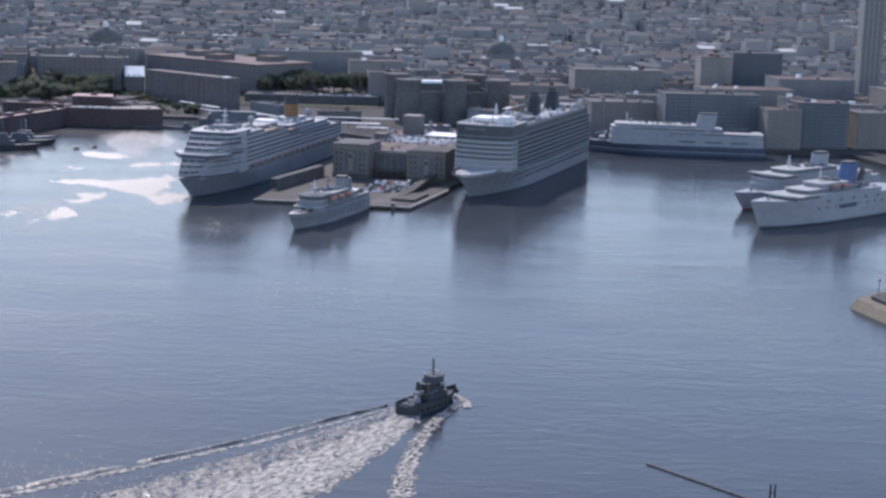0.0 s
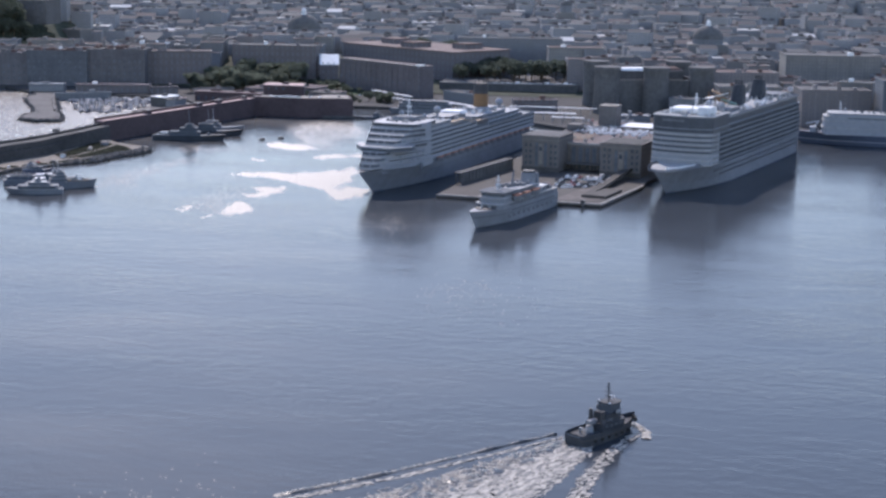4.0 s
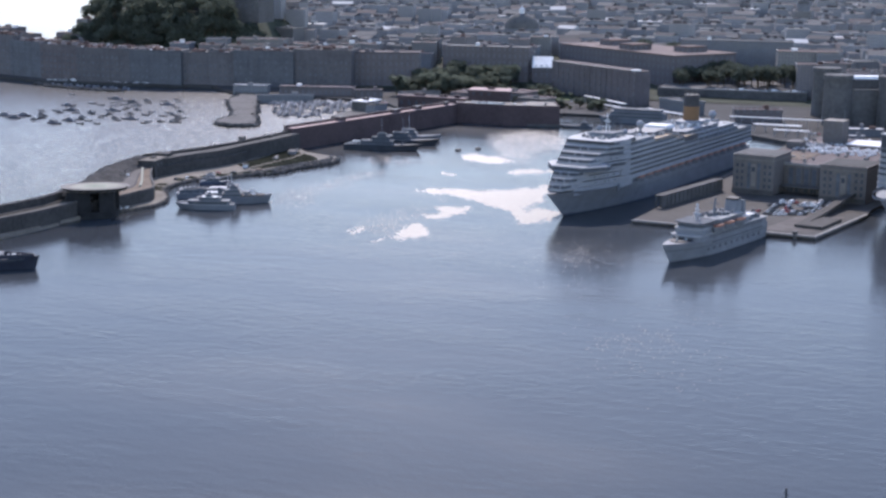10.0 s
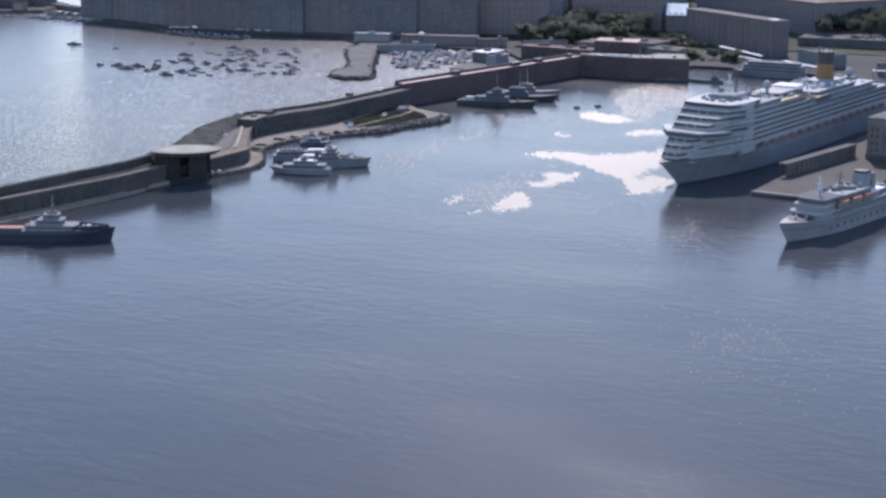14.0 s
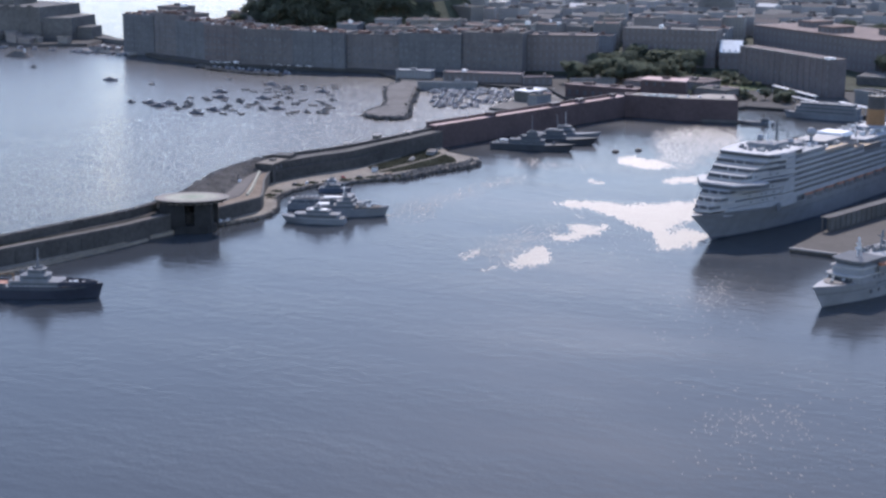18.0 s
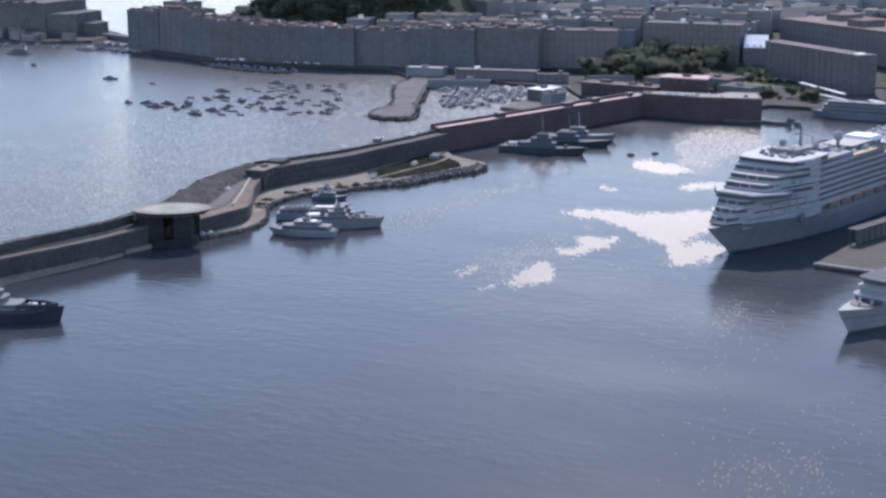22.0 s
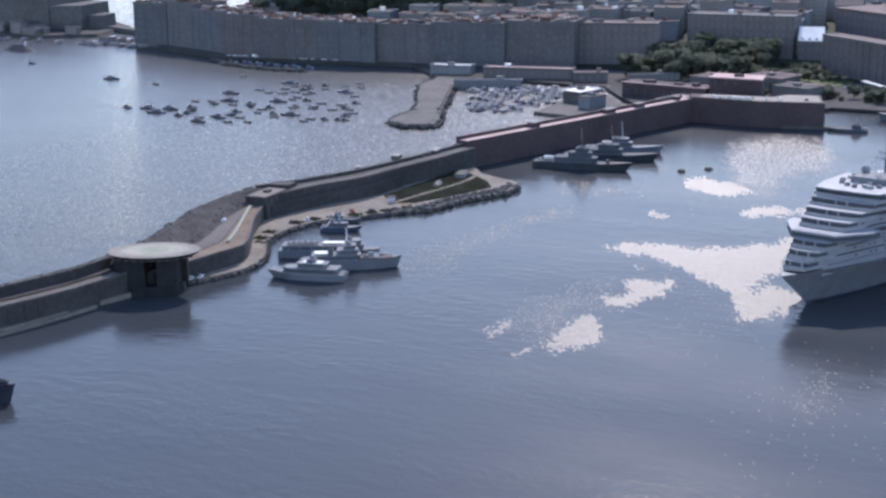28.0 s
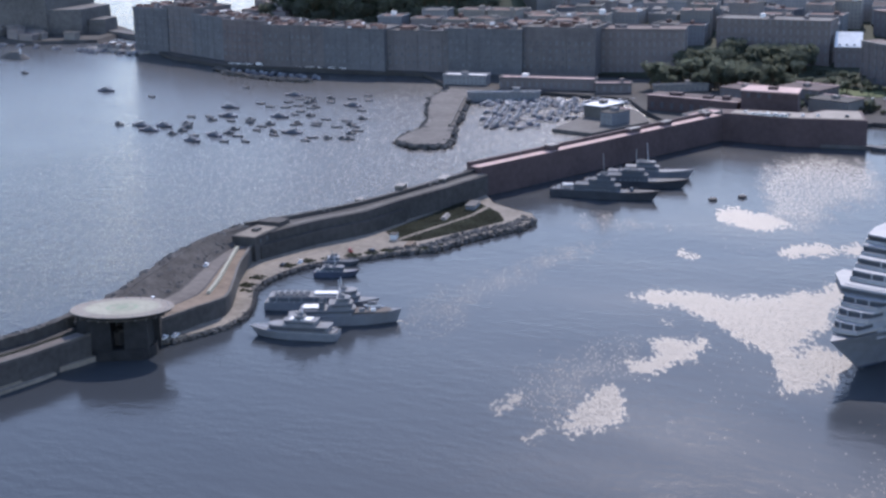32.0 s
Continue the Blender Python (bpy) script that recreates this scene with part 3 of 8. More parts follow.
def distance_to(points, polys):
    """Signed distance to the nearest outline, negative inside."""
    best = np.full(len(points), 1e6)
    q = plan_axes(points)
    for poly in polys:
        v = plan_axes(np.array(poly, float))
        d, odd = np.full(len(q), 1e6), np.zeros(len(q), bool)
        for a, c in zip(v, np.roll(v, -1, 0)):
            e = c - a
            k = np.clip(((q - a) @ e) / (e @ e), 0, 1)
            d = np.minimum(d, np.hypot(*(q - a - k[:, None] * e).T))
            up = (a[1] > q[:, 1]) != (c[1] > q[:, 1])
            odd ^= up & (q[:, 0] < e[0] * (q[:, 1] - a[1]) / (e[1] if e[1] else 1e-9) + a[0])
        best = np.minimum(best, np.where(odd, -d, d))
    return best


def grid_line(lo, hi, spans):
    """Fine steps inside the spans, nothing between them and the rim."""
    out = [lo, hi]
    for a, c, step in spans:
        out += list(np.arange(a, c + 0.1, step))
    return np.array(sorted(set(out)))


R = 9000
gx = grid_line(-R, R, ((-410, -70, 2.0),))
gy = grid_line(-R + 2000, R + 2000, ((520, 600, 6.0), (770, 920, 4.0), (940, 1500, 4.0)))
verts = np.array([(x, y, 0.0) for y in gy for x in gx])
nx = len(gx)
faces = [(j * nx + i, j * nx + i + 1, (j + 1) * nx + i + 1, (j + 1) * nx + i) for j in range(len(gy) - 1) for i in range(nx - 1)]
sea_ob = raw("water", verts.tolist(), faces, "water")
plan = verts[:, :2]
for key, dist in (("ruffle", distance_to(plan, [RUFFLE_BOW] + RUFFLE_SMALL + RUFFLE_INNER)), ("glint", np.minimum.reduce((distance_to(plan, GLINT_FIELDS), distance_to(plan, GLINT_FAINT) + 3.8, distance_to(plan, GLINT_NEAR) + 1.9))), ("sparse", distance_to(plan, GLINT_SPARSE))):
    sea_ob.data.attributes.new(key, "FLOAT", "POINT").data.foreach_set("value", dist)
tagged(sea_ob, "grey-blue harbour water with ruffled glittering patches", "water", kind="structure")

# city land: a stone-edged shore platform, then rising ground
COAST = [(-1000, 1752), (-962, 1722), (-880, 1690), (-769, 1696), (-700, 1708), (-655, 1660), (-625, 1622), (-590, 1652), (-500, 1646), (-470, 1600),
         (-440, 1562), (-400, 1556), (-330, 1578), (-318, 1608), (-240, 1606), (-190, 1560), (-110, 1478), (50, 1474), (236, 1462), (300, 1455), (330, 1300),
         (360, 1215), (1500, 1060), (2600, 1000), (2600, 5000), (-2300, 5000), (-1560, 3300), (-1180, 2300), (-1020, 1860)]
bm = prism(B(), COAST, -3, 2.6)
tagged(part("ground", bm, "city_ground"), "grey paved city shore behind the harbour", "ground", kind="structure")


def ease(t):
    t = min(1.0, max(0.0, t))
    return t * t * (3 - 2 * t)


def hill(x, y):
    """Height of the city's ground."""
    far = max(0.0, y - 1900 - 0.05 * x)
    z = 0.028 * far + 0.000007 * far * far
    z += 14 * math.exp(-(((x + 420) / 260) ** 2 + ((y - 1990) / 170) ** 2))
    z += 60 * math.exp(-(((x - 500) / 900) ** 2 + ((y - 4300) / 700) ** 2))
    edge = min(1.0, max(0.0, (x + 30 + 0.53 * (y - 258)) / 220))
    # the steep wooded mount behind the waterfront row
    mount = 64 * ease((x + 1005) / 105) * ease((-690 - x) / 90) * ease((y - 1798) / 82) * ease((2190 - y) / 140)
    return max(z * edge, mount)


verts, faces = [], []
nx, ny = 188, 140
for j in range(ny + 1):
    for i in range(nx + 1):
        x, y = -2200 + 4700 * i / nx, 1740 + 3200 * j / ny
        z = hill(x, y)
        verts.append((x, y, z + 2.4 + (1.5 * noise.noise((x / 60, y / 60, 0)) if z > 8 else 0) - (6 if x < -30 - 0.53 * (y - 258) else 0)))
for j in range(ny):
    for i in range(nx):
        a = j * (nx + 1) + i
        faces.append((a, a + 1, a + nx + 2, a + nx + 1))
tagged(raw("hillside", verts, faces, "hill_green"), "dark green and grey rising city hillside", "hill", kind="structure")

# breakwater
quay_line = [(-560, 560), (-520, 740), (-490, 880), (-470, 972), (-466.5, 998), (-463.5, 1008), (-461, 1020), (-457, 1034), (-450, 1045), (-442, 1069), (-446, 1091),
             (-462, 1119), (-465, 1143), (-460, 1163), (-447, 1180), (-437, 1195), (-425, 1206), (-417, 1236), (-406, 1262), (-406, 1278)]
shore = dense(quay_line, 9)
crest = dense([(-576, 560), (-537, 740), (-506, 880), (-486, 972), (-478, 1010), (-482, 1050), (-495, 1100), (-502, 1129), (-506, 1159), (-503, 1176),
               (-491, 1190), (-478, 1226), (-470, 1260), (-464, 1291), (-460, 1328)], 9)
sea = offset(crest, 13)
base = shore + [(-412, 1288), (-426, 1294), (-440, 1302), (-452, 1318)] + [(-462, 1332)] + sea[::-1]
bm = prism(B(), base, -4, 1.9)
tagged(part("breakwater_quay", bm, "dirt"), "pale worn quay road along the breakwater", "breakwater", kind="structure")

# the parapeted upper level south of the landing pad
k = [i for i, p in enumerate(crest) if p[1] < 1042]
fr = dense([(-566, 560), (-526, 740), (-497, 880), (-471, 972), (-467, 989), (-465, 1006), (-462, 1030), (-458, 1042)], 9)
kk = min(len(fr), len(k))
bk = [crest[i] for i in k][-kk:]
fr = fr[-kk:]
bm = ribbon(B(), fr, bk, -2, 9.5)
tagged(part("breakwater_wall", bm, "wall_stone"), "dark weathered stone breakwater wall", "wall", kind="structure")
bm = ribbon(B(), offset(bk, -0.2), offset(bk, 3.2), 1, 13.4)
tagged(part("parapet", bm, "wall_stone"), "dark sea parapet of the breakwater", "parapet", kind="structure")
bm = ribbon(B(), offset(fr, 2.0), offset(fr, 6.6), 9.2, 9.62)
tagged(part("wall_walk", bm, "road_brown"), "worn brown walk on the breakwater wall", "pavement", kind="structure")
bm = ribbon(B(), offset(fr, 7.4), offset(fr, 9.0), 9.3, 9.7)
tagged(part("verge", bm, "grass"), "narrow overgrown strip beside the wall walk", "grass", kind="structure")
bm = ribbon(B(), fr, offset(fr, 0.9), 9.3, 10.3)
tagged(part("kerb_wall", bm, "concrete_dark"), "low dark kerb wall on the breakwater edge", "wall", kind="structure")
# buttresses along the harbour face
butt = thing("wall_buttress_row", pose(0, 0, 0), "dark stone buttresses along the breakwater wall", "buttress", kind="structure")
for i in range(2, len(fr) - 5):
    a, c = Vector(fr[i]), Vector(fr[i + 1])
    t = (c - a).normalized()
    o = part("buttress", box(B(), -0.9, 0.9, -0.35, 0.1, -1, 8.2, 0.1), "wall_stone", butt)
    o.matrix_local = Matrix.Translation((a.x, a.y, 0)) @ Matrix.Rotation(math.atan2(t.y, t.x), 4, "Z")
# landing stage: low pale strip at the wall's foot
ls = [p for p in shore if 700 < p[1] < 1000]
bm = ribbon(B(), offset(ls, -2.2), offset(ls, 1.2), -1, 1.1)
tagged(part("landing_stage", bm, "dirt"), "pale concrete landing stage at the waterline", "quay", kind="structure")

# helicopter landing pad
pad = thing("helipad", pose(-459.5, 1030, 2.4, 0, 0, 31.4), "oval pale concrete helicopter pad with pale yellowish centre", "helipad")
OV = 0.72
# legs, back wall and deck edge carry the overhang's shade as colour
part("pier_leg", prism(B(), [(-16, -5), (-12.5, -8.5), (-3.5, -9.8), (-3, 6), (-15, 6)], -6, 12.4, grow=0.8), "shade_stone", pad, "stone pier leg with the deck's shade in its colour")
part("pier_leg", prism(B(), [(1.5, -9.8), (9.5, -8.6), (11, 6), (1.5, 6)], -6, 12.4, grow=0.8), "shade_stone", pad, "stone pier leg with the deck's shade in its colour")
part("pier_back", prism(B(), [(-14, 2), (13, 2), (13, 9), (-12, 9)], -6, 12.4), "shade_stone", pad, "recessed pier wall with shade in its colour")
part("pier_foot", prism(B(), [(-15, -6), (-8, -11), (8, -11), (12, -4), (12, 4), (-15, 4)], -6, 1.4, grow=0.6), "shade_stone", pad, "low stone footing at the waterline")
part("pier_cap", cyl(B(), 0, 0, 12.3, 13.3, 15.6, 16.8, 28, 1, OV), "concrete_dark", pad, "dark tapering slab under the deck")
for k_ in range(10):
    o = part("deck_bracket", prism(B(), [(11.5, -0.35), (17.6, -0.35), (17.6, 0.35), (11.5, 0.35)], 12.5, 13.45), "concrete_dark", pad)
    a_ = radians(-150 + 130 * k_ / 9)
    o.matrix_local = Matrix.Diagonal((1, OV, 1, 1)) @ Matrix.Rotation(a_, 4, "Z")
part("deck_edge", cyl(B(), 0, 0, 13.4, 14.3, 18.0, 18.7, 56, 1, OV), "shade_stone", pad, "underside edge of the deck with shade in its colour")
part("deck", cyl(B(), 0, 0, 14.3, 14.6, 18.9, 18.8, 56, 1, OV), "helipad", pad)


def ring(bm, r0, r1, z, n=48):
    a = [bm.verts.new((r0 * math.cos(6.2832 * i / n), OV * r0 * math.sin(6.2832 * i / n), z)) for i in range(n)]
    c = [bm.verts.new((r1 * math.cos(6.2832 * i / n), OV * r1 * math.sin(6.2832 * i / n), z)) for i in range(n)]
    for i in range(n):
        j = (i + 1) % n
        bm.faces.new((a[i], c[i], c[j], a[j]))
    return bm


part("marking_ring", ring(B(), 13.6, 14.4, 14.66), "helipad_ring", pad, "worn white ring")
part("green_field", ring(B(), 0.01, 13.4, 14.65), "helipad_green", pad, "pale yellowish centre")
part("centre_ring", ring(B(), 4.6, 6.0, 14.68), "helipad_mark", pad, "faint green ring")
part("centre_spot", ring(B(), 0.01, 2.6, 14.68), "helipad_mark", pad, "faint green spot")
for i in range(20):
    a = 6.2832 * i / 20
    o = part("edge_light", cyl(B(), 17.0 * math.cos(a), 17.0 * OV * math.sin(a), 14.6, 15.0, 0.2, 0.15, 6), "steel", pad)

# upper terrace road between the pad and the guard house
edge_h = dense([(-458, 1026), (-454, 1040), (-452.5, 1050), (-451, 1064), (-449, 1080), (-458, 1098), (-473, 1124), (-486, 1152)], 7)
edge_s = dense([(-478, 1020), (-479, 1046), (-486, 1072), (-493, 1098), (-500, 1126), (-503, 1152), (-500, 1172)], 7)


def resample(line, k):
    pts = [Vector(p) for p in line]
    cum = [0.0]
    for a, c in zip(pts, pts[1:]):
        cum.append(cum[-1] + (c - a).length)
    out = []
    for i in range(k):
        s = cum[-1] * i / (k - 1)
        j = max(0, min(len(pts) - 2, sum(1 for q in cum if q <= s) - 1))
        f = (s - cum[j]) / max(1e-6, cum[j + 1] - cum[j])
        q = pts[j].lerp(pts[j + 1], f)
        out.append((q.x, q.y))
    return out


eh, es = resample(edge_h, 26), resample(edge_s, 26)
tagged(part("terrace", ribbon(B(), eh, es, -1, 8.6), "wall_stone"), "dark stone terrace carrying the upper road", "terrace", kind="structure")


def blend(f, a=2):
    return [((p[0] * (1 - f) + q[0] * f), (p[1] * (1 - f) + q[1] * f)) for p, q in zip(eh, es)][a:]


def slope(bm, front, back, zf, zb):
    """A bank between two plan lines, with its own height at either."""
    k = len(front)
    f1 = [bm.verts.new((*p, zf)) for p in front]
    b1 = [bm.verts.new((*p, zb)) for p in back]
    b0 = [bm.verts.new((*p, zf - 1)) for p in back]
    for i in range(k - 1):
        bm.faces.new((f1[i], f1[i + 1], b1[i + 1], b1[i]))
        bm.faces.new((b1[i], b1[i + 1], b0[i + 1], b0[i]))
    return bm


tagged(part("upper_road", ribbon(B(), blend(0.36, 5), blend(0.58, 5), 8.4, 8.66), "road_brown"), "worn brownish upper road on the terrace", "road", kind="structure")
tagged(part("terrace_yard", ribbon(B(), blend(0.05), blend(0.33), 8.4, 8.65), "yard_earth"), "sandy terrace yard", "pavement", kind="structure")
tagged(part("sea_bank", slope(B(), blend(0.60, 1), blend(0.98, 1), 8.7, 12.8), "bank_rock"), "dark rubble bank below the sea parapet", "bank", kind="structure")
tagged(part("terrace_parapet", ribbon(B(), offset(es, -0.5), offset(es, 3.5), 1, 12.9), "bank_rock"), "dark stone sea parapet beside the road", "parapet", kind="structure")
tagged(part("terrace_kerb", ribbon(B(), eh, offset(eh, 0.9), 8.4, 9.5), "concrete_dark"), "low dark wall on the terrace edge", "wall", kind="structure")
barrier = thing("road_barrier", pose(0, 0, 0), "long pale concrete barrier dividing the upper road", "barrier")
bl = resample(dense([(-459, 1082), (-466, 1098), (-475, 1116), (-484, 1134), (-491, 1148)], 6), 19)
for i in range(18):
    a, c = Vector(bl[i]), Vector(bl[i + 1])
    t = c - a
    o = part("barrier_block", box(B(), 0.05, t.length - 0.05, -0.75, 0.75, 8.6, 9.7, 0.12), "helipad_green", barrier)
    o.matrix_local = Matrix.Translation((a.x, a.y, 0)) @ Matrix.Rotation(math.atan2(t.y, t.x), 4, "Z")

# guard house on the wall
gh = thing("guard_house", pose(-491.5, 1168.5, 0, 0, 0, 4), "flat tan-roofed stone guard house on the breakwater", "building")
part("wall", box(B(), -6, 5.5, -16, 16, 2, 12.4), "wall_stone", gh)
part("parapet", box(B(), -6.3, 5.8, -16.3, 16.3, 12.4, 12.9), "wall_stone", gh)
part("roof", box(B(), -5.2, 4.7, -15.2, 6, 12.8, 13.1), "dirt", gh, "sunlit tan flat roof")
part("upper_wall", box(B(), -5.6, 5.2, 7, 16, 12.9, 14.6), "wall_stone", gh)
part("roof_hatch", box(B(), -2, 1, -6, -2, 13.1, 14.2), "concrete_dark", gh)
for y in (-12, -6, 0):
    part("window", box(B(), 5.5, 5.7, y, y + 1.6, 9.4, 11.4), "dark_glass", gh)
part("door", box(B(), 5.5, 5.75, 5, 7, 8.7, 11.0), "black", gh)

# middle wall
mf = resample(dense([(-487, 1158), (-479, 1193), (-468, 1218), (-464, 1247), (-457, 1283), (-452, 1320)], 8), 24)
mbk = resample(dense([(-503, 1172), (-490, 1196), (-478, 1228), (-472, 1255), (-466, 1290), (-461, 1324)], 8), 24)
tagged(part("middle_wall", ribbon(B(), mf, mbk, -2, 12.4), "wall_stone"), "dark stone wall of the breakwater's middle stretch", "wall", kind="structure")
tagged(part("middle_walk", ribbon(B(), offset(mf, 1.6), offset(mf, 5.2), 12.2, 12.55), "concrete_dark"), "worn walk on the middle wall", "pavement", kind="structure")
tagged(part("middle_parapet", ribbon(B(), offset(mbk, -1.0), offset(mbk, 1.4), 8, 14.0), "wall_stone"), "uneven sea parapet of the middle wall", "parapet", kind="structure")
tagged(part("middle_step", ribbon(B(), offset(mf, -2.2)[:14], mf[:14], -1, 8.2), "wall_stone"), "lower stone ledge of the middle wall", "wall", kind="structure")
for x, y, w, l, h, rot in ((-474, 1266, 4, 7, 3.2, 12), (-466, 1297, 4, 10, 1.8, 12), (-480, 1236, 3, 5, 1.6, 20)):
    hut = thing("wall_hut", pose(x, y, 12.4, 0, 0, rot), "small dark flat-roofed hut on the breakwater wall", "hut", "huts on the breakwater")
    part("wall", box(B(), -w / 2, w / 2, -l / 2, l / 2, 0, h), "concrete_dark", hut)
    part("roof", box(B(), -w / 2 - 0.3, w / 2 + 0.3, -l / 2 - 0.3, l / 2 + 0.3, h, h + 0.35), "concrete", hut)

# high red wall
hf = resample([(-456, 1320), (-424, 1420), (-391, 1525)], 22)
hb = offset(hf, 10.5)
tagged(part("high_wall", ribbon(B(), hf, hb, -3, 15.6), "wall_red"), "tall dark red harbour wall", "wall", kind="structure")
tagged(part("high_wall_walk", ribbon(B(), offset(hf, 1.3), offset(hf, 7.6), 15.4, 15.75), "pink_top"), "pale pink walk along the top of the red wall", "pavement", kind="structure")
tagged(part("high_wall_kerb", ribbon(B(), hf, offset(hf, 0.7), 15.5, 15.95), "wall_red"), "low red coping on the harbour side", "wall", kind="structure")
tagged(part("high_wall_parapet", ribbon(B(), offset(hf, 8.4), hb, 15.5, 17.4), "wall_red"), "red sea parapet of the high wall", "parapet", kind="structure")
for f, w, l, h in ((0.30, 5, 6, 3.0), (0.62, 4, 9, 2.6), (0.80, 4, 7, 2.6), (0.97, 3, 4, 2.4)):
    p = hf[int(f * 21)]
    hut = thing("wall_hut", pose(p[0] - 5, p[1] + 1.5, 15.6, 0, 0, -17.5), "small dark red hut on the high wall", "hut", "huts on the breakwater")
    part("wall", box(B(), -w / 2, w / 2, -l / 2, l / 2, 0, h), "wall_red", hut)
    part("roof", box(B(), -w / 2 - 0.3, w / 2 + 0.3, -l / 2 - 0.3, l / 2 + 0.3, h, h + 0.3), "concrete", hut)
post = thing("light_post", pose(-448, 1352, 15.6), "thin dark light post on the high wall", "post")
part("pole", cyl(B(), 0, 0, 0, 7, 0.15, 0.1, 6), "steel", post)
part("lamp", box(B(), -0.5, 0.5, -0.3, 0.3, 6.9, 7.3), "white_paint", post)

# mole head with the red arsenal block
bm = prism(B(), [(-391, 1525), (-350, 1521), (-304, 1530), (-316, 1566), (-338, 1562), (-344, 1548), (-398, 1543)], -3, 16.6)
tagged(part("mole_head", bm, "wall_red"), "massive dark red mole head above the water", "wall", kind="structure")
bm = prism(B(), [(-388, 1529.5), (-350, 1525.5), (-307, 1534.5), (-317, 1563), (-336, 1559), (-342, 1545.5), (-388, 1541)], 16.5, 16.8)
tagged(part("mole_head_walk", bm, "helipad"), "worn brownish paved top of the mole head", "pavement", kind="structure")
tagged(part("mole_head_parapet", ribbon(B(), [(-390.6, 1525.4), (-350, 1521.4), (-304.6, 1530.3), (-316, 1565.5)], [(-390.2, 1526.6), (-350, 1522.6), (-306, 1531.4), (-317.2, 1565)], 16.5, 17.0), "wall_red"), "low dark red parapet round the mole head", "parapet", kind="structure")
hall = thing("arsenal_hall", pose(0, 0, 0), "long low dark red arsenal hall with pinkish roof", "building", "arsenal buildings")
part("wall", prism(B(), [(-470, 1604), (-403, 1592), (-402, 1610), (-468, 1621)], 1, 12.4), "wall_red", hall)
part("roof", prism(B(), [(-470.4, 1603.6), (-402.6, 1591.6), (-401.6, 1610.4), (-468.3, 1621.4)], 12.4, 12.9), "roof_red", hall, "brownish pink flat roof")
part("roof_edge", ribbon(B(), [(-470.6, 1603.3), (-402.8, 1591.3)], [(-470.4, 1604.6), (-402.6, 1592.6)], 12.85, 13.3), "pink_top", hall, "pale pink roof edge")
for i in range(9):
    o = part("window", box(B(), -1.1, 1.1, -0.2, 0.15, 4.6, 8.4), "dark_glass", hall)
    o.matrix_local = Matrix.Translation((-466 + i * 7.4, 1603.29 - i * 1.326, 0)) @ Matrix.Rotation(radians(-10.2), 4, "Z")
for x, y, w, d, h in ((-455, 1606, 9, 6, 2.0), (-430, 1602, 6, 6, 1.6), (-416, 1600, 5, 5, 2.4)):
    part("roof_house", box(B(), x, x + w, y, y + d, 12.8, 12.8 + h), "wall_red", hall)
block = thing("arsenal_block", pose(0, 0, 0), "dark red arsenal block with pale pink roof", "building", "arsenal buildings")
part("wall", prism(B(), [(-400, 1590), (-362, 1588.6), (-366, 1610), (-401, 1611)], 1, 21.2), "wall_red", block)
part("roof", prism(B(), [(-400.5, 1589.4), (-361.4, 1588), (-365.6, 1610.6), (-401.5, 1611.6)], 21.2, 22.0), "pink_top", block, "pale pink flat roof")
part("roof_hatch", box(B(), -384, -378, 1596, 1600, 22, 23.8), "wall_red", block)
for i in range(5):
    part("window", box(B(), -396 + i * 7, -394 + i * 7, 1589.2 - 0.0 * i, 1589.6, 17.4, 19.8), "dark_glass", block)
bm = prism(B(), [(-330, 1524), (-280, 1532), (-281, 1536), (-330, 1530)], -2, 1.8)
tagged(part("mole_jetty", bm, "concrete_dark"), "low dark jetty at the mole head's foot", "quay", kind="structure")

# ---------------------------------------------------------------- ships
def hull(L, Bm, D, rake=9.0, sheer=2.0, transom=0.85, n=26, fore=0.30, wl_fore=0.42, z0=-2.0, levels=(-2.0, 0.0, 0.35, 0.7, 1.0), top_pow=2.4, wl_pow=1.7, scale_z=True):
    """A hull with raked stem, flared bow and square stern; bow towards +y, waterline at z 0."""
    bm = B()
    rows = []
    for i in range(n + 1):
        s = i / n
        aft = min(1.0, transom + (1 - transom) * s / 0.14)
        td = max(0.0, (s - 1 + fore) / fore)
        tw = max(0.0, (s - 1 + wl_fore) / wl_fore)
        deck = Bm / 2 * aft * (1 - td**top_pow)
        wl = Bm / 2 * aft * 0.97 * (1 - tw**wl_pow)
        top = D + sheer * max(0, (s - 0.6) / 0.4) ** 2
        ring_ = []
        for q in levels:
            z = q if q <= 0 else q * top
            f = max(0.0, q)
            b = wl + (deck - wl) * f**1.3
            if q < 0:
                b = wl * 0.8
            y = -L / 2 + L * s + rake * f * max(0, (s - 0.75) / 0.25) ** 1.5
            ring_.append((max(b, 0.05), y, z))
        rows.append(ring_)
    sides = []
    for sgn in (1, -1):
        sides.append([[bm.verts.new((sgn * b, y, z)) for b, y, z in r] for r in rows])
    k = len(levels)
    for side in sides:
        for i in range(n):
            for j in range(k - 1):
                bm.faces.new((side[i][j], side[i + 1][j], side[i + 1][j + 1], side[i][j + 1]))
    for i in range(n):
        bm.faces.new((sides[0][i][-1], sides[0][i + 1][-1], sides[1][i + 1][-1], sides[1][i][-1]))
    for j in range(k - 1):
        bm.faces.new((sides[0][0][j], sides[0][0][j + 1], sides[1][0][j + 1], sides[1][0][j]))
        bm.faces.new((sides[0][n][j], sides[0][n][j + 1], sides[1][n][j + 1], sides[1][n][j]))
    bmesh.ops.recalc_face_normals(bm, faces=bm.faces)
    return bm


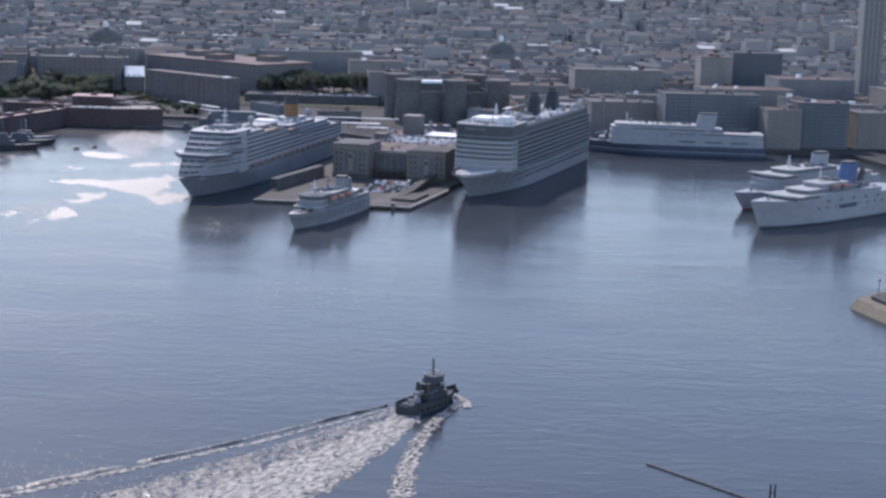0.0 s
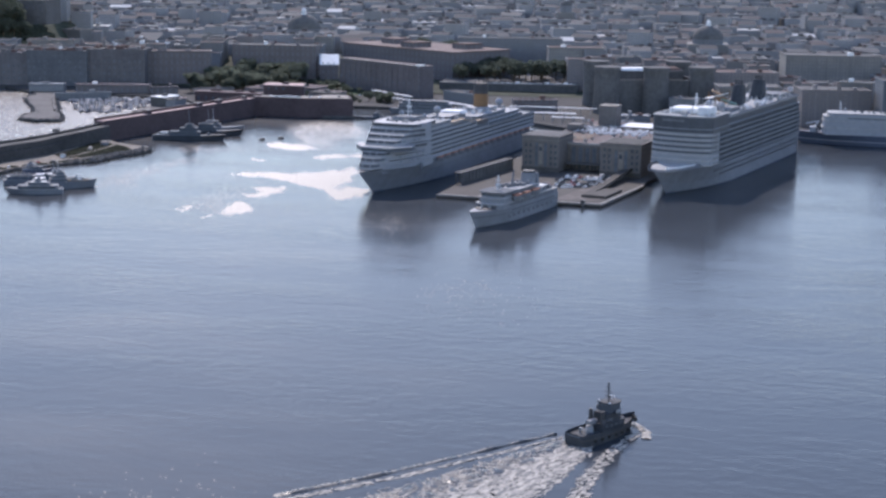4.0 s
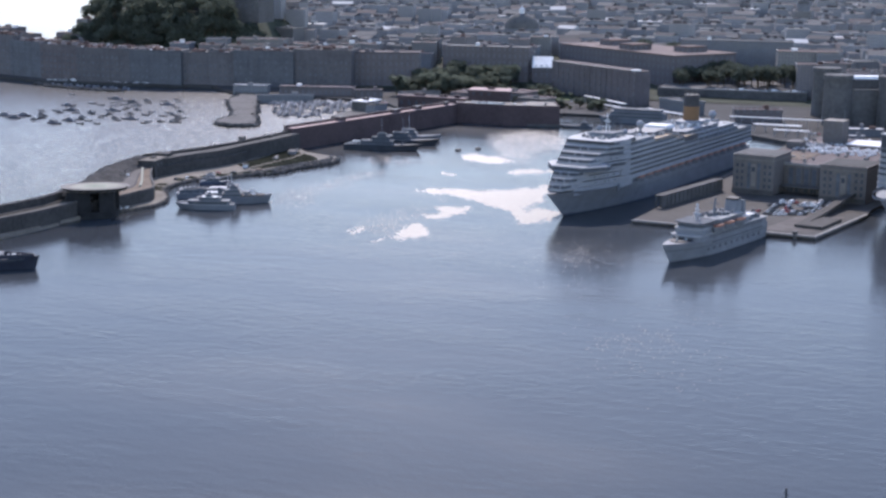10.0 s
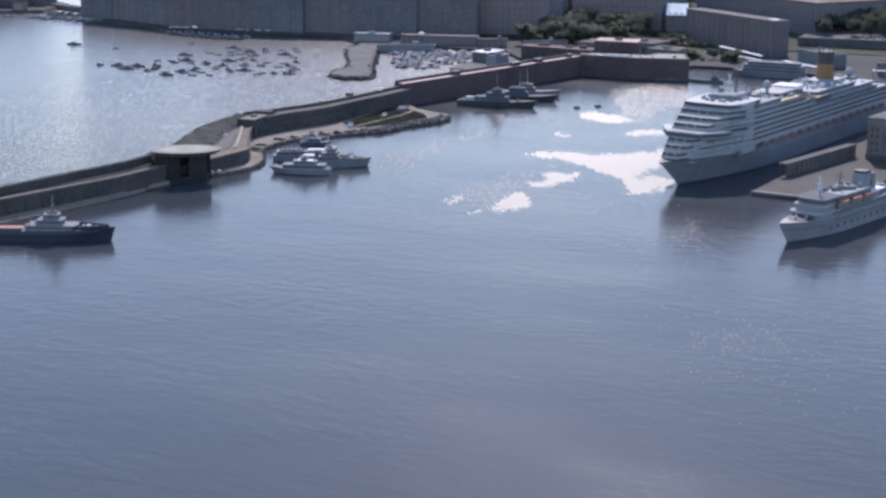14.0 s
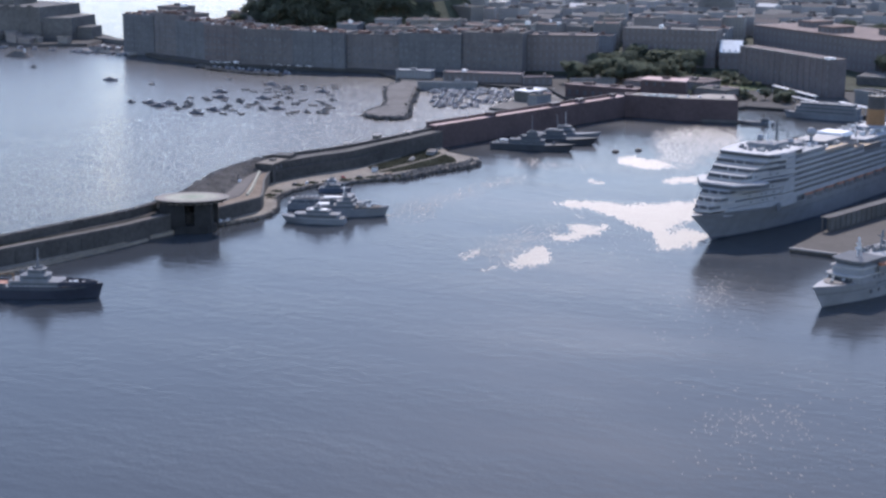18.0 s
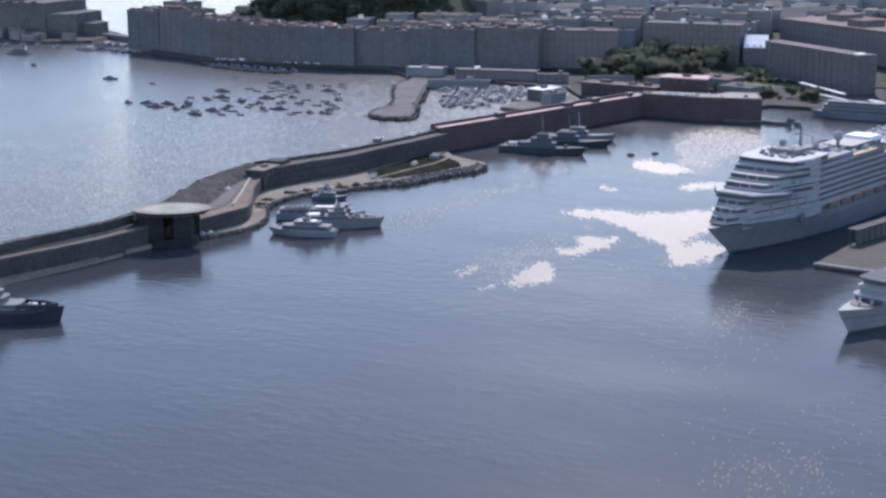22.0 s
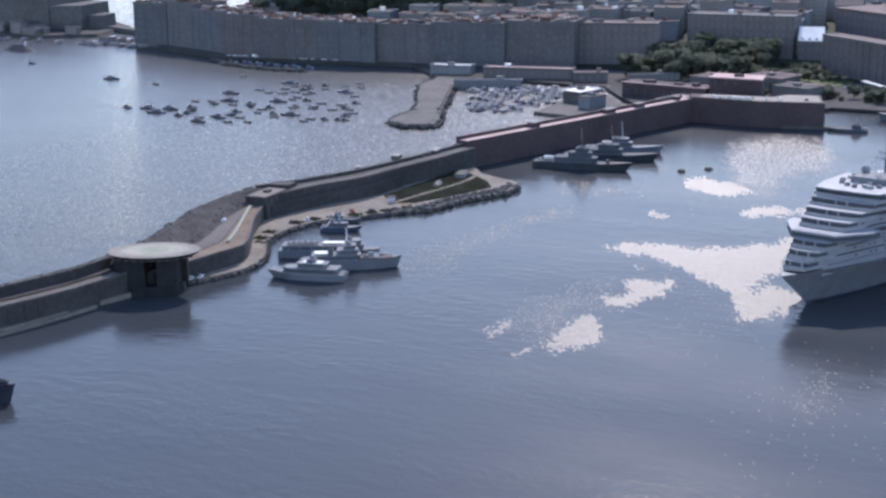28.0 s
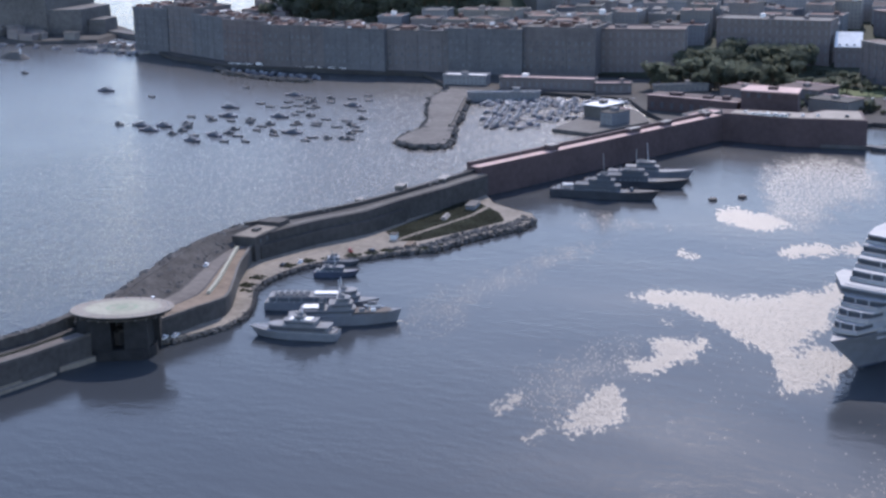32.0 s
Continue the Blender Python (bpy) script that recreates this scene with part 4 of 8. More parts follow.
def outline(ya, yf, w, bulge, n=10, aft_bulge=0.0):
    """Plan of a deck: square aft, rounded forward end."""
    pts = [(-w, ya), (w, ya)] if not aft_bulge else [(w * math.sin(a), ya + aft_bulge * (1 - math.cos(a))) for a in [radians(-90 + 180 * i / n) for i in range(n + 1)]]
    pts += [(w * math.cos(radians(180 * i / n)), yf - bulge + bulge * math.sin(radians(180 * i / n))) for i in range(n + 1)]
    return pts


def deckhouse(parent, ya, yf, w, bulge, z0, z1, wall="ship_white", name="deckhouse", label=""):
    return part(name, prism(B(), outline(ya, yf, w, bulge), z0, z1), wall, parent, label)


def rail(parent, ya, yf, w, bulge, z, h=1.1, material="ship_white"):
    """A solid bulwark round a deck edge."""
    o = outline(ya, yf, w, bulge)
    bm = B()
    lo = [bm.verts.new((x, y, z)) for x, y in o]
    hi = [bm.verts.new((x, y, z + h)) for x, y in o]
    for i in range(len(o)):
        j = (i + 1) % len(o)
        bm.faces.new((lo[i], lo[j], hi[j], hi[i]))
    geom = bmesh.ops.solidify(bm, geom=bm.faces[:], thickness=0.15)
    return part("bulwark", bm, material, parent)


def balcony_deck(parent, ya, yf, w, bulge, z, h=2.9, depth=1.7, pitch=3.0, paint="ship_white"):
    """One storey of balconies: slab, recessed cabin wall with shade in its colour, glass rail and dividers."""
    part("deck_slab", prism(B(), outline(ya, yf, w, bulge), z, z + 0.5), paint, parent)
    part("cabin_wall", prism(B(), outline(ya + 0.5, yf - depth * 1.2, w - depth, bulge), z + 0.5, z + h), "balcony_shade", parent, "recessed cabin wall with balcony shade in its colour")
    bm = B()
    for s in (-1, 1):
        box(bm, s * (w - 0.12) - 0.06, s * (w - 0.12) + 0.06, ya, yf - bulge, z + 0.5, z + 1.25)
    part("balcony_rail", bm, paint, parent)
    bm = B()
    k = int((yf - bulge - ya) / pitch)
    for s in (-1, 1):
        for i in range(k + 1):
            y = ya + i * pitch
            x0, x1 = sorted((s * (w - depth), s * (w - 0.35)))
            box(bm, x0, x1, y - 0.12, y + 0.12, z + 0.5, z + h)
    o = part("balcony_divider", bm, paint, parent)
    o["kind"] = "stuff"


def window_row(parent, mesh, side, w, y0, y1, pitch, z, name="window"):
    y = y0
    while y <= y1:
        share(name, mesh, parent, Matrix.Translation((side * w, y, z)))
        y += pitch


def pane_mesh(name, t, wd, h, material="dark_glass"):
    bm = box(B(), -t / 2, t / 2, -wd / 2, wd / 2, -h / 2, h / 2)
    me = bpy.data.meshes.new(name)
    bm.to_mesh(me)
    bm.free()
    me.materials.append(M[material])
    return me


WIN_S = pane_mesh("window_small", 0.3, 1.5, 1.3)
WIN_M = pane_mesh("window_middle", 0.3, 2.2, 1.6)


def lifeboat_mesh():
    bm = hull(9.5, 3.2, 1.6, rake=0.4, sheer=0.3, transom=0.5, n=10, z0=-0.8, levels=(-0.8, 0.0, 0.5, 1.0))
    for v in bm.verts:
        v.co.z += 0.8
    return bm


def lifeboat(parent, x, y, z):
    o = part("lifeboat", lifeboat_mesh(), "boat_grey", parent, "pale lifeboat with orange canopy")
    o.matrix_local = Matrix.Translation((x, y, z))
    bm = prism(B(), outline(-4.0, 4.0, 1.4, 1.6), 2.3, 3.5)
    part("canopy", bm, "orange", o)
    return o


def radome(parent, x, y, z, r):
    bm = cyl(B(), x, y, z, z + r * 1.2, r * 0.45, r * 0.35, 8)
    ball(bm, x, y, z + r * 1.9, r, 10, 7)
    part("radome", bm, "ship_white", parent, "white radar dome")


def lattice_mast(parent, x, y, z, h, arms=3, material="white_paint"):
    bm = B()
    for dx, dy in ((-1, -0.8), (1, -0.8), (0, 1.0)):
        bar(bm, (x + dx * h * 0.12, y + dy * h * 0.12, z), (x, y, z + h), 0.22)
    for i in range(arms):
        q = 0.4 + 0.5 * i / max(1, arms - 1)
        bar(bm, (x - h * 0.28 * (1.2 - q), y, z + h * q), (x + h * 0.28 * (1.2 - q), y, z + h * q), 0.18)
    box(bm, x - h * 0.16, x + h * 0.16, y - 0.25, y + 0.25, z + h * 0.62, z + h * 0.66)
    part("mast", bm, material, parent, "white lattice mast")


# --- large cruise ship with the yellow funnel

def swept(ya, yf, out=0.0):
    """Deck plan forward of ya: the side walls close in on a flat nose."""
    def half_w(y):
        return min(17.6, 17.6 - (y - 92) * 0.235) + out
    half = [(half_w(ya), ya)] + ([(17.6 + out, 92)] if ya < 92 else []) + [(half_w(yf), yf), (half_w(yf) * 0.45, yf + 0.9)]
    return half + [(-x, y) for x, y in half[::-1]]


ship = thing("cruise_ship", pose(-180.5, 1254.6, 0, 0, 0, 166.6), "white cruise ship with tall yellow black-topped funnel", "cruise ship")
L, W = 272.0, 35.5
HK = dict(rake=22, sheer=3.2, transom=0.9, fore=0.24, wl_fore=0.36)
part("hull", hull(L, W, 12.2, **HK), "hull_white", ship)
part("boot_stripe", hull(L + 0.1, W + 0.14, 12.2, levels=(-1.0, 0.0, 0.06), **HK), "navy_blue", ship, "dark blue waterline stripe")
# dark colour stands in for the shade behind the lifeboats
part("lifeboat_recess", prism(B(), outline(-128, 84, 16.0, 6), 12.2, 15.8), "balcony_shade", ship, "lifeboat deck with shade in its colour")
part("promenade_slab", prism(B(), outline(-134, 108, 17.8, 22), 15.6, 16.7), "ship_white", ship)
part("forward_house", prism(B(), swept(78, 137, -0.1), 12.2, 16.0), "ship_white", ship)
for s in (-1, 1):
    for i in range(15):
        lifeboat(ship, s * 16.9, -118 + i * 13.0, 12.1)
    part("hull_seam", box(B(), s * 17.72 - 0.08, s * 17.72 + 0.08, -126, 84, 8.8, 9.0), "balcony_shade", ship, "thin grey hull seam")
    part("shell_door", box(B(), s * 17.75 - 0.12, s * 17.75 + 0.12, 97, 101, 11.0, 15.0), "balcony_shade", ship, "dark recessed shell door")
# stepped front
PORT = pane_mesh("opening_small", 0.25, 1.6, 0.9, "balcony_shade")
fronts = ((16.0, 148), (19.2, 143), (22.3, 137.5), (28.4, 126), (31.2, 119), (34.0, 111.5), (36.8, 105))
for i, (z, yf) in enumerate(fronts):
    part("front_wall", prism(B(), swept(82, yf - 3.2), z + 0.3, z + 2.85), "ship_white", ship, "white swept front wall")
    # terrace edges take the lighter white, as painted sunlight
    part("front_terrace", prism(B(), swept(yf - 13, yf, 0.25), z - 0.2, z + 0.3), "sunlit_deck_white", ship, "white terrace edge with sunlight in its colour")
    o = swept(yf - 13, yf - 0.1, 0.2)
    part("terrace_rail", ribbon(B(), o, [(x * 0.97, y - 0.25) for x, y in o], z + 0.3, z + 1.2), "ship_white", ship)
    part("front_glazing", prism(B(), swept(93 if i in (4, 5) else yf - 8, yf - 3.0, 0.15), z + 0.8, z + 2.4), "dark_glass", ship, "dark band of front windows")
    for s in (-1, 1):
        part("nose_pillar", box(B(), s * 2.5 - 0.3, s * 2.5 + 0.3, yf - 3.0, yf - 1.7, z + 0.3, z + 2.8), "ship_white", ship)
        for y in ((100, 106, 109, 118) if i < 3 else (96, 101, 112) if i == 3 else ()):
            y += (i * 5) % 4
            share("small_opening", PORT, ship, Matrix.Translation((s * (17.6 - (y - 92) * 0.235), y, z + 1.7)) @ Matrix.Rotation(s * math.atan(0.235), 4, "Z"))
for i, (z, ya, yf, w) in enumerate(((16.7, -133, 92, 17.8), (19.5, -133, 98, 17.9), (22.3, -133, 96, 17.9), (25.3, -28, 92, 17.9), (28.4, -4, 90, 17.9), (31.2, 9, 86, 17.8), (34.0, 45, 82, 17.2))):
    balcony_deck(ship, ya, yf, w, 2, z, 2.9)
# bridge with wings
BRIDGE = [(-19, 113), (19, 113), (19, 119), (9.5, 133), (-9.5, 133), (-19, 119)]
part("bridge_house", prism(B(), swept(82, 129, 0.1), 25.1, 25.5), "ship_white", ship)
part("bridge", prism(B(), swept(90, 130.2, 0.5), 25.5, 27.2), "dark_glass", ship, "dark glazed band behind the bridge")
part("bridge_roof", prism(B(), swept(84, 130.6, 0.8), 27.2, 28.1), "ship_white", ship)
# grey instead of white: the underside's shade is in the colour
part("bridge_floor", prism(B(), BRIDGE, 24.9, 25.6), "grey_hull", ship, "underside of the bridge wings with shade in its colour")
part("wheelhouse", prism(B(), [(x * 0.985, y - 0.4) for x, y in BRIDGE], 25.6, 27.1), "dark_glass", ship, "dark glazed navigation bridge")
part("wheelhouse_roof", prism(B(), BRIDGE, 27.1, 27.9), "ship_white", ship)
# top decks step down towards the stern
def deck_height(y):
    """Height of the open deck at y."""
    return 40.0 if y > 72 else 37.5 if y > 45 else 34.5 if y > 8 else 31.6 if y > -14 else 33.9 if y > -76 else 29.9 if y > -108 else 25.6


deckhouse(ship, 44, 86, 15.6, 8, 36.9, 37.5, wall="sunlit_deck_white", name="lido_deck")
deckhouse(ship, 8, 46, 17.0, 3, 34.1, 34.5, wall="deck_teak", name="pool_deck")
deckhouse(ship, -16, 10, 17.2, 3, 31.3, 31.6, wall="deck_teak", name="terrace_deck")
deckhouse(ship, -134, -24, 17.9, 3, 25.2, 25.6, wall="sunlit_deck_white", name="stern_deck")
for ya, yf, w, bulge, z in ((8, 82, 16.9, 3, 34.4), (-134, -28, 17.8, 1, 25.6), (-4, 9, 17.6, 1, 31.5)):
    rail(ship, ya, yf, w, bulge, z, 1.1)
part("side_recess", prism(B(), outline(-30, -4, 16.6, 2), 25.4, 31.3), "dark_glass", ship, "dark glazed recess amidships")
for z, ya, yf, w in ((25.6, -112, -22, 15.6), (28.2, -106, -18, 15.0), (30.9, -78, -14, 13.6)):
    # shade under each slab put into the wall colour
    part("aft_house", prism(B(), outline(ya, yf, w - 0.7, 3), z, z + 1.9), "balcony_shade", ship, "side of the aft house with shade in its colour")
    part("aft_house_slab", prism(B(), outline(ya - 0.6, yf + 0.6, w, 3), z + 1.9, z + 2.75), "ship_white", ship)
    for i in range(int((yf - ya) / 9)):
        for s in (-1, 1):
            part("aft_house_frame", box(B(), s * (w - 0.4) - 0.25, s * (w - 0.4) + 0.25, ya + 4 + i * 9, ya + 5.2 + i * 9, z, z + 1.9), "ship_white", ship)
part("glass_roof", prism(B(), outline(2, 30, 8.5, 3), 34.5, 37.2), "balcony_shade", ship, "dark sliding pool roof")
part("pool_canopy", box(B(), -8, 9, -12, 4, 36.4, 38.4, 1.2), "white_paint", ship, "white canopy over the pool bar")
part("canopy_base", box(B(), -6.5, 7.5, -11, 3, 31.6, 36.4), "boat_grey", ship)
part("deck_house_fore", box(B(), -6, 6, 44, 58, 37.5, 39.4, 0.4), "boat_grey", ship)
fy = -60
part("funnel", cyl(B(), 0, fy, 35.2, 45.4, 5.5, 5.3, 24), "yellow", ship, "tall orange-yellow cylindrical funnel")
part("funnel_top", cyl(B(), 0, fy, 45.4, 53.0, 5.35, 5.2, 24), "black", ship, "black funnel top")
part("funnel_base", prism(B(), outline(fy - 12, fy + 14, 8, 6), 33.6, 36.0), "ship_white", ship)
bm = B()
for i in range(8):
    a = 6.2832 * i / 8
    bar(bm, (4.4 * math.cos(a), fy + 4.4 * math.sin(a), 52.6), (4.4 * math.cos(a), fy + 4.4 * math.sin(a), 55.4), 0.25)
for i in range(16):
    a, c = 6.2832 * i / 16, 6.2832 * (i + 1) / 16
    bar(bm, (4.4 * math.cos(a), fy + 4.4 * math.sin(a), 55.4), (4.4 * math.cos(c), fy + 4.4 * math.sin(c), 55.4), 0.2)
part("funnel_cage", bm, "black", ship, "open steel cage")
lattice_mast(ship, 0, 78, 39.6, 14)
part("signal_post", bar(bar(bar(B(), (2, 66, 38), (2, 65, 51), 0.5), (-3, 65.4, 47), (7, 65.4, 47), 0.25), (-2, 65.2, 49.4), (6, 65.2, 49.4), 0.2), "navy_grey", ship, "dark signal post")
part("visor_roof", prism(B(), swept(70, 104.8, -0.6), 39.6, 40.1), "ship_white", ship, "overhanging roof over the forward lounge")
part("visor_glazing", prism(B(), swept(72, 103.2, -1.2), 37.8, 39.6), "dark_glass", ship, "dark forward lounge windows")
part("fore_house", box(B(), -8, 7, 74, 88, 40.1, 42.6, 0.4), "boat_grey", ship)
for x, y in ((-9, 92), (-5, 95), (0, 96), (4, 94), (8, 91), (10, 86), (-11, 84)):
    part("deck_locker", box(B(), x, x + 1.8, y, y + 1.6, 40.05, 41.3, 0.1), "boat_grey", ship)
part("mast_house", box(B(), -4.5, 4.5, 62, 72, 37.5, 41.0, 0.5), "boat_grey", ship)
for x, y, z, r in ((6, 76, 40.1, 1.9), (-3, 58, 37.5, 1.6), (0, 27, 36.6, 2.6), (0, -101, 30.5, 2.8), (7, -92, 30.5, 1.6), (-9, 40, 34.5, 1.4)):
    radome(ship, x, y, z, r)
part("dome_house", box(B(), -4, 4, -105, -97, 29.9, 32.6, 0.4), "boat_grey", ship)
for name, mt, count, x0, x1, y0, y1, big in (("deck_gear", "white_paint", 60, -11, 11, -104, 60, 2.2), ("fore_gear", "sunlit_deck_white", 46, -13, 11, 46, 96, 1.4), ("sun_deck_gear", "sunlit_deck_white", 150, -13, 13, -110, 70, 1.8)):
    bm = B()
    for i in range(count):
        x, y = gear.uniform(x0, x1), gear.uniform(y0, y1)
        if y > 82:
            x *= 0.7
        if abs(y - fy) < 9 and abs(x) < 9:
            continue
        z = deck_height(y)
        box(bm, x, x + gear.uniform(0.6, 2.6), y, y + gear.uniform(0.6, 3.2), z - 0.1, z + gear.uniform(0.5, big))
    part(name, bm, mt, ship)["kind"] = "stuff"
for x, y, h in ((-5, 78, 8), (5, 80, 6), (3, 50, 7), (-9, 56, 5), (8, -84, 6)):
    z = deck_height(y)
    part("antenna_mast", bar(bar(B(), (x, y, z - 0.2), (x, y, z + h), 0.22), (x - 1.5, y, z + h * 0.8), (x + 1.5, y, z + h * 0.8), 0.15), "boat_grey", ship)

# --- second cruise ship, boxy, with two dark funnels
ship = thing("cruise_ship", pose(10.1, 1276, 0, 0, 0, 160.8), "huge boxy white cruise ship with two dark funnels", "cruise ship")
L, W = 250.0, 40.0
part("hull", hull(L, W, 14.6, rake=19, sheer=1.4, transom=0.95, fore=0.22, wl_fore=0.34), "hull_white", ship, "pale grey-white hull")
part("boot_stripe", hull(L + 0.1, W + 0.14, 14.6, rake=19, sheer=1.4, transom=0.95, fore=0.22, wl_fore=0.34, levels=(-1.0, 0.0, 0.05)), "navy_blue", ship, "dark waterline stripe")
part("bow_deck", prism(B(), outline(96, 138, 12, 28), 16.05, 16.35), "sunlit_deck_white", ship, "white bow deck with sunlight in its colour")
rail(ship, 96, 142.5, 14.6, 38, 15.7, 1.7)
for i in range(7):
    z = 15.6 + i * 3.2
    # grey slabs put the long side's shade into the balcony colour
    balcony_deck(ship, -123 + (0 if i < 5 else 4), 99, 20.2, 7, z, 3.2, 1.6, 2.8, "grey_hull")
    part("front_wall", prism(B(), outline(80, 103 - i * 0.4, 19.9, 5.5), z + 0.6, z + 3.2), "ship_white", ship, "white ribbed front wall")
    part("front_ledge", prism(B(), outline(82, 104 - i * 0.4, 20.3, 6), z, z + 0.6), "sunlit_deck_white", ship)
    if i > 1:
        part("front_glazing", prism(B(), outline(82, 103.12 - i * 0.4, 19.96, 5.6), z + 1.5, z + 2.7), "dark_glass", ship, "dark cabin window band")
for i, z in enumerate((38.0,)):
    part("bridge_band", prism(B(), outline(60, 101.5, 20.2, 6), 36.6, 38.6), "dark_glass", ship, "dark bridge window band")
part("upper_slab", prism(B(), outline(-119, 101.8, 20.5, 6), 38.6, 39.2), "hull_white", ship)
part("observation_lounge", prism(B(), outline(62, 101.0, 20.1, 5.5), 39.2, 46.4), "dark_glass", ship, "tall dark observation windows")
part("upper_cabin_wall", prism(B(), outline(-117, 62, 18.6, 1), 39.2, 43.2), "dark_glass", ship)
part("lounge_roof", prism(B(), outline(58, 101.2, 20.3, 5.8), 46.4, 47.1), "sunlit_deck_white", ship)
part("sun_deck", prism(B(), outline(-117, 60, 19.6, 1), 43.2, 43.8), "sunlit_deck_white", ship)
rail(ship, -117, 60, 19.5, 1, 43.8, 1.3)
for s in (-1, 1):
    window_row(ship, WIN_S, s, 20.05, -118, 88, 4.2, 11.6)
    window_row(ship, WIN_S, s, 20.0, -118, 76, 4.2, 8.4)
# pale text-like marks on the lounge front, added as bars
for i in range(7):
    x, y = -2 + i * 2.1, 100.0 - 0.05 * max(0, i - 2) ** 2
    part("lounge_blind", box(B(), x, x + 1.5, y, y + 1.15, 43.2, 44.6), "boat_grey", ship, "pale text-like bar on the lounge glass")
part("white_house", box(B(), -13, 13, 66, 86, 47.1, 50.4, 0.3), "roof_white", ship, "white open-air lounge house")
part("white_tower", box(B(), -16, -8, 78, 92, 47.1, 52.2, 0.5), "white_paint", ship)
part("spa_house", prism(B(), outline(10, 44, 12, 6), 43.8, 46.5), "boat_grey", ship)
for x, y in ((-6, 18), (6, 18), (-5, 34), (7, 34)):
    part("sail_post", bar(B(), (x, y, 43.8), (x, y, 52.4), 0.2), "steel", ship)
part("shade_sail", ribbon(B(), [(-6, 18), (0, 18), (6, 18)], [(-5, 34), (1, 34), (7, 34)], [55.4, 53.0, 52.2], [55.7, 53.3, 52.5]), "roof_white", ship, "white tensile shade sail")
part("green_slide", bar(bar(B(), (2, 8, 50), (-5, -4, 46), 0.9, 6), (-5, -4, 46), (3, -10, 44.4), 0.9, 6), "deck_green", ship, "green water chute")
for x, y, r in ((-4, 56, 2.4), (-14, 60, 2.2), (12, -70, 2.2), (4, -104, 2.6)):
    radome(ship, x, y, 47.1 if y > 50 else 43.8, r)
for y, half in ((-22, 4.6), (-72, 5.2)):
    bm = prism(B(), outline(y - 7, y + 6, half, 4), 43.8, 58)
    for v in bm.verts:
        if v.co.z > 50:
            v.co.y = y - 3 + (v.co.y - y) * 0.6
            v.co.x *= 0.75
    part("funnel", bm, "tug_dark", ship, "dark blue-grey raked funnel")
    bm = B()
    for dx in (-2, 0, 2):
        cyl(bm, dx, y - 3, 58, 61, 0.8, 0.8, 8)
    part("exhaust_pipe", bm, "black", ship)
bm = B()
prev = None
for i in range(46):
    a = i * 0.36
    p = (7 + 4.5 * math.cos(a), -2 + 12 * math.sin(a * 0.37), 55 - i * 0.22)
    if prev:
        bar(bm, prev, p, 0.8, 6)
    prev = p
part("water_slide", bm, "yellow", ship, "yellow spiral water slide")
bm = B()
for x, y in ((2, 6), (12, 6), (2, -10), (12, -10)):
    bar(bm, (x, y, 43.8), (x, y, 55), 0.35)
part("slide_tower", bm, "yellow", ship)
part("aft_house", prism(B(), outline(-114, -90, 12, 6), 43.8, 46.4), "boat_grey", ship)
lattice_mast(ship, 0, 70, 50.4, 9)
bm = B()
for i in range(60):
    x, y = rng.uniform(-17, 17), rng.uniform(-82, 8)
    if abs(x) < 8 and (-70 < y < -10):
        continue
    box(bm, x, x + rng.uniform(0.8, 3), y, y + rng.uniform(0.8, 4), 43.7, 43.8 + rng.uniform(0.8, 2.4))
part("deck_gear", bm, "white_paint", ship)["kind"] = "stuff"

bm = B()
for i in range(40):
    x, y = rng.uniform(-18, 15), rng.uniform(60, 96)
    box(bm, x, x + rng.uniform(1.2, 4), y, y + rng.uniform(1.2, 4), 47.0, 47.2 + rng.uniform(0.4, 2.0))
part("lounge_roof_gear", bm, "sunlit_deck_white", ship)["kind"] = "stuff"
bm = B()
for i in range(80):
    x, y = rng.uniform(-18, 17), rng.uniform(-114, 58)
    box(bm, x, x + rng.uniform(0.5, 2.5), y, y + rng.uniform(0.5, 3.5), 43.7, 44 + rng.uniform(0.5, 3.2))
part("sun_deck_gear", bm, "sunlit_deck_white", ship)["kind"] = "stuff"
for x, y, h in ((10, 88, 6), (-4, 90, 5), (14, 70, 7), (0, 30, 9), (-10, -96, 8), (8, -100, 7)):
    part("antenna_mast", bar(bar(B(), (x, y, 43.8), (x, y, 48 + h), 0.25), (x - 1.6, y, 47 + h * 0.8), (x + 1.6, y, 47 + h * 0.8), 0.15), "boat_grey", ship)
part("bow_rim", ribbon(B(), [(-13, 106), (-9, 124), (-3, 134)], [(-12.2, 106), (-8.4, 123.4), (-2.6, 133)], 15.8, 17.6), "roof_white", ship, "bright white bow bulwark")


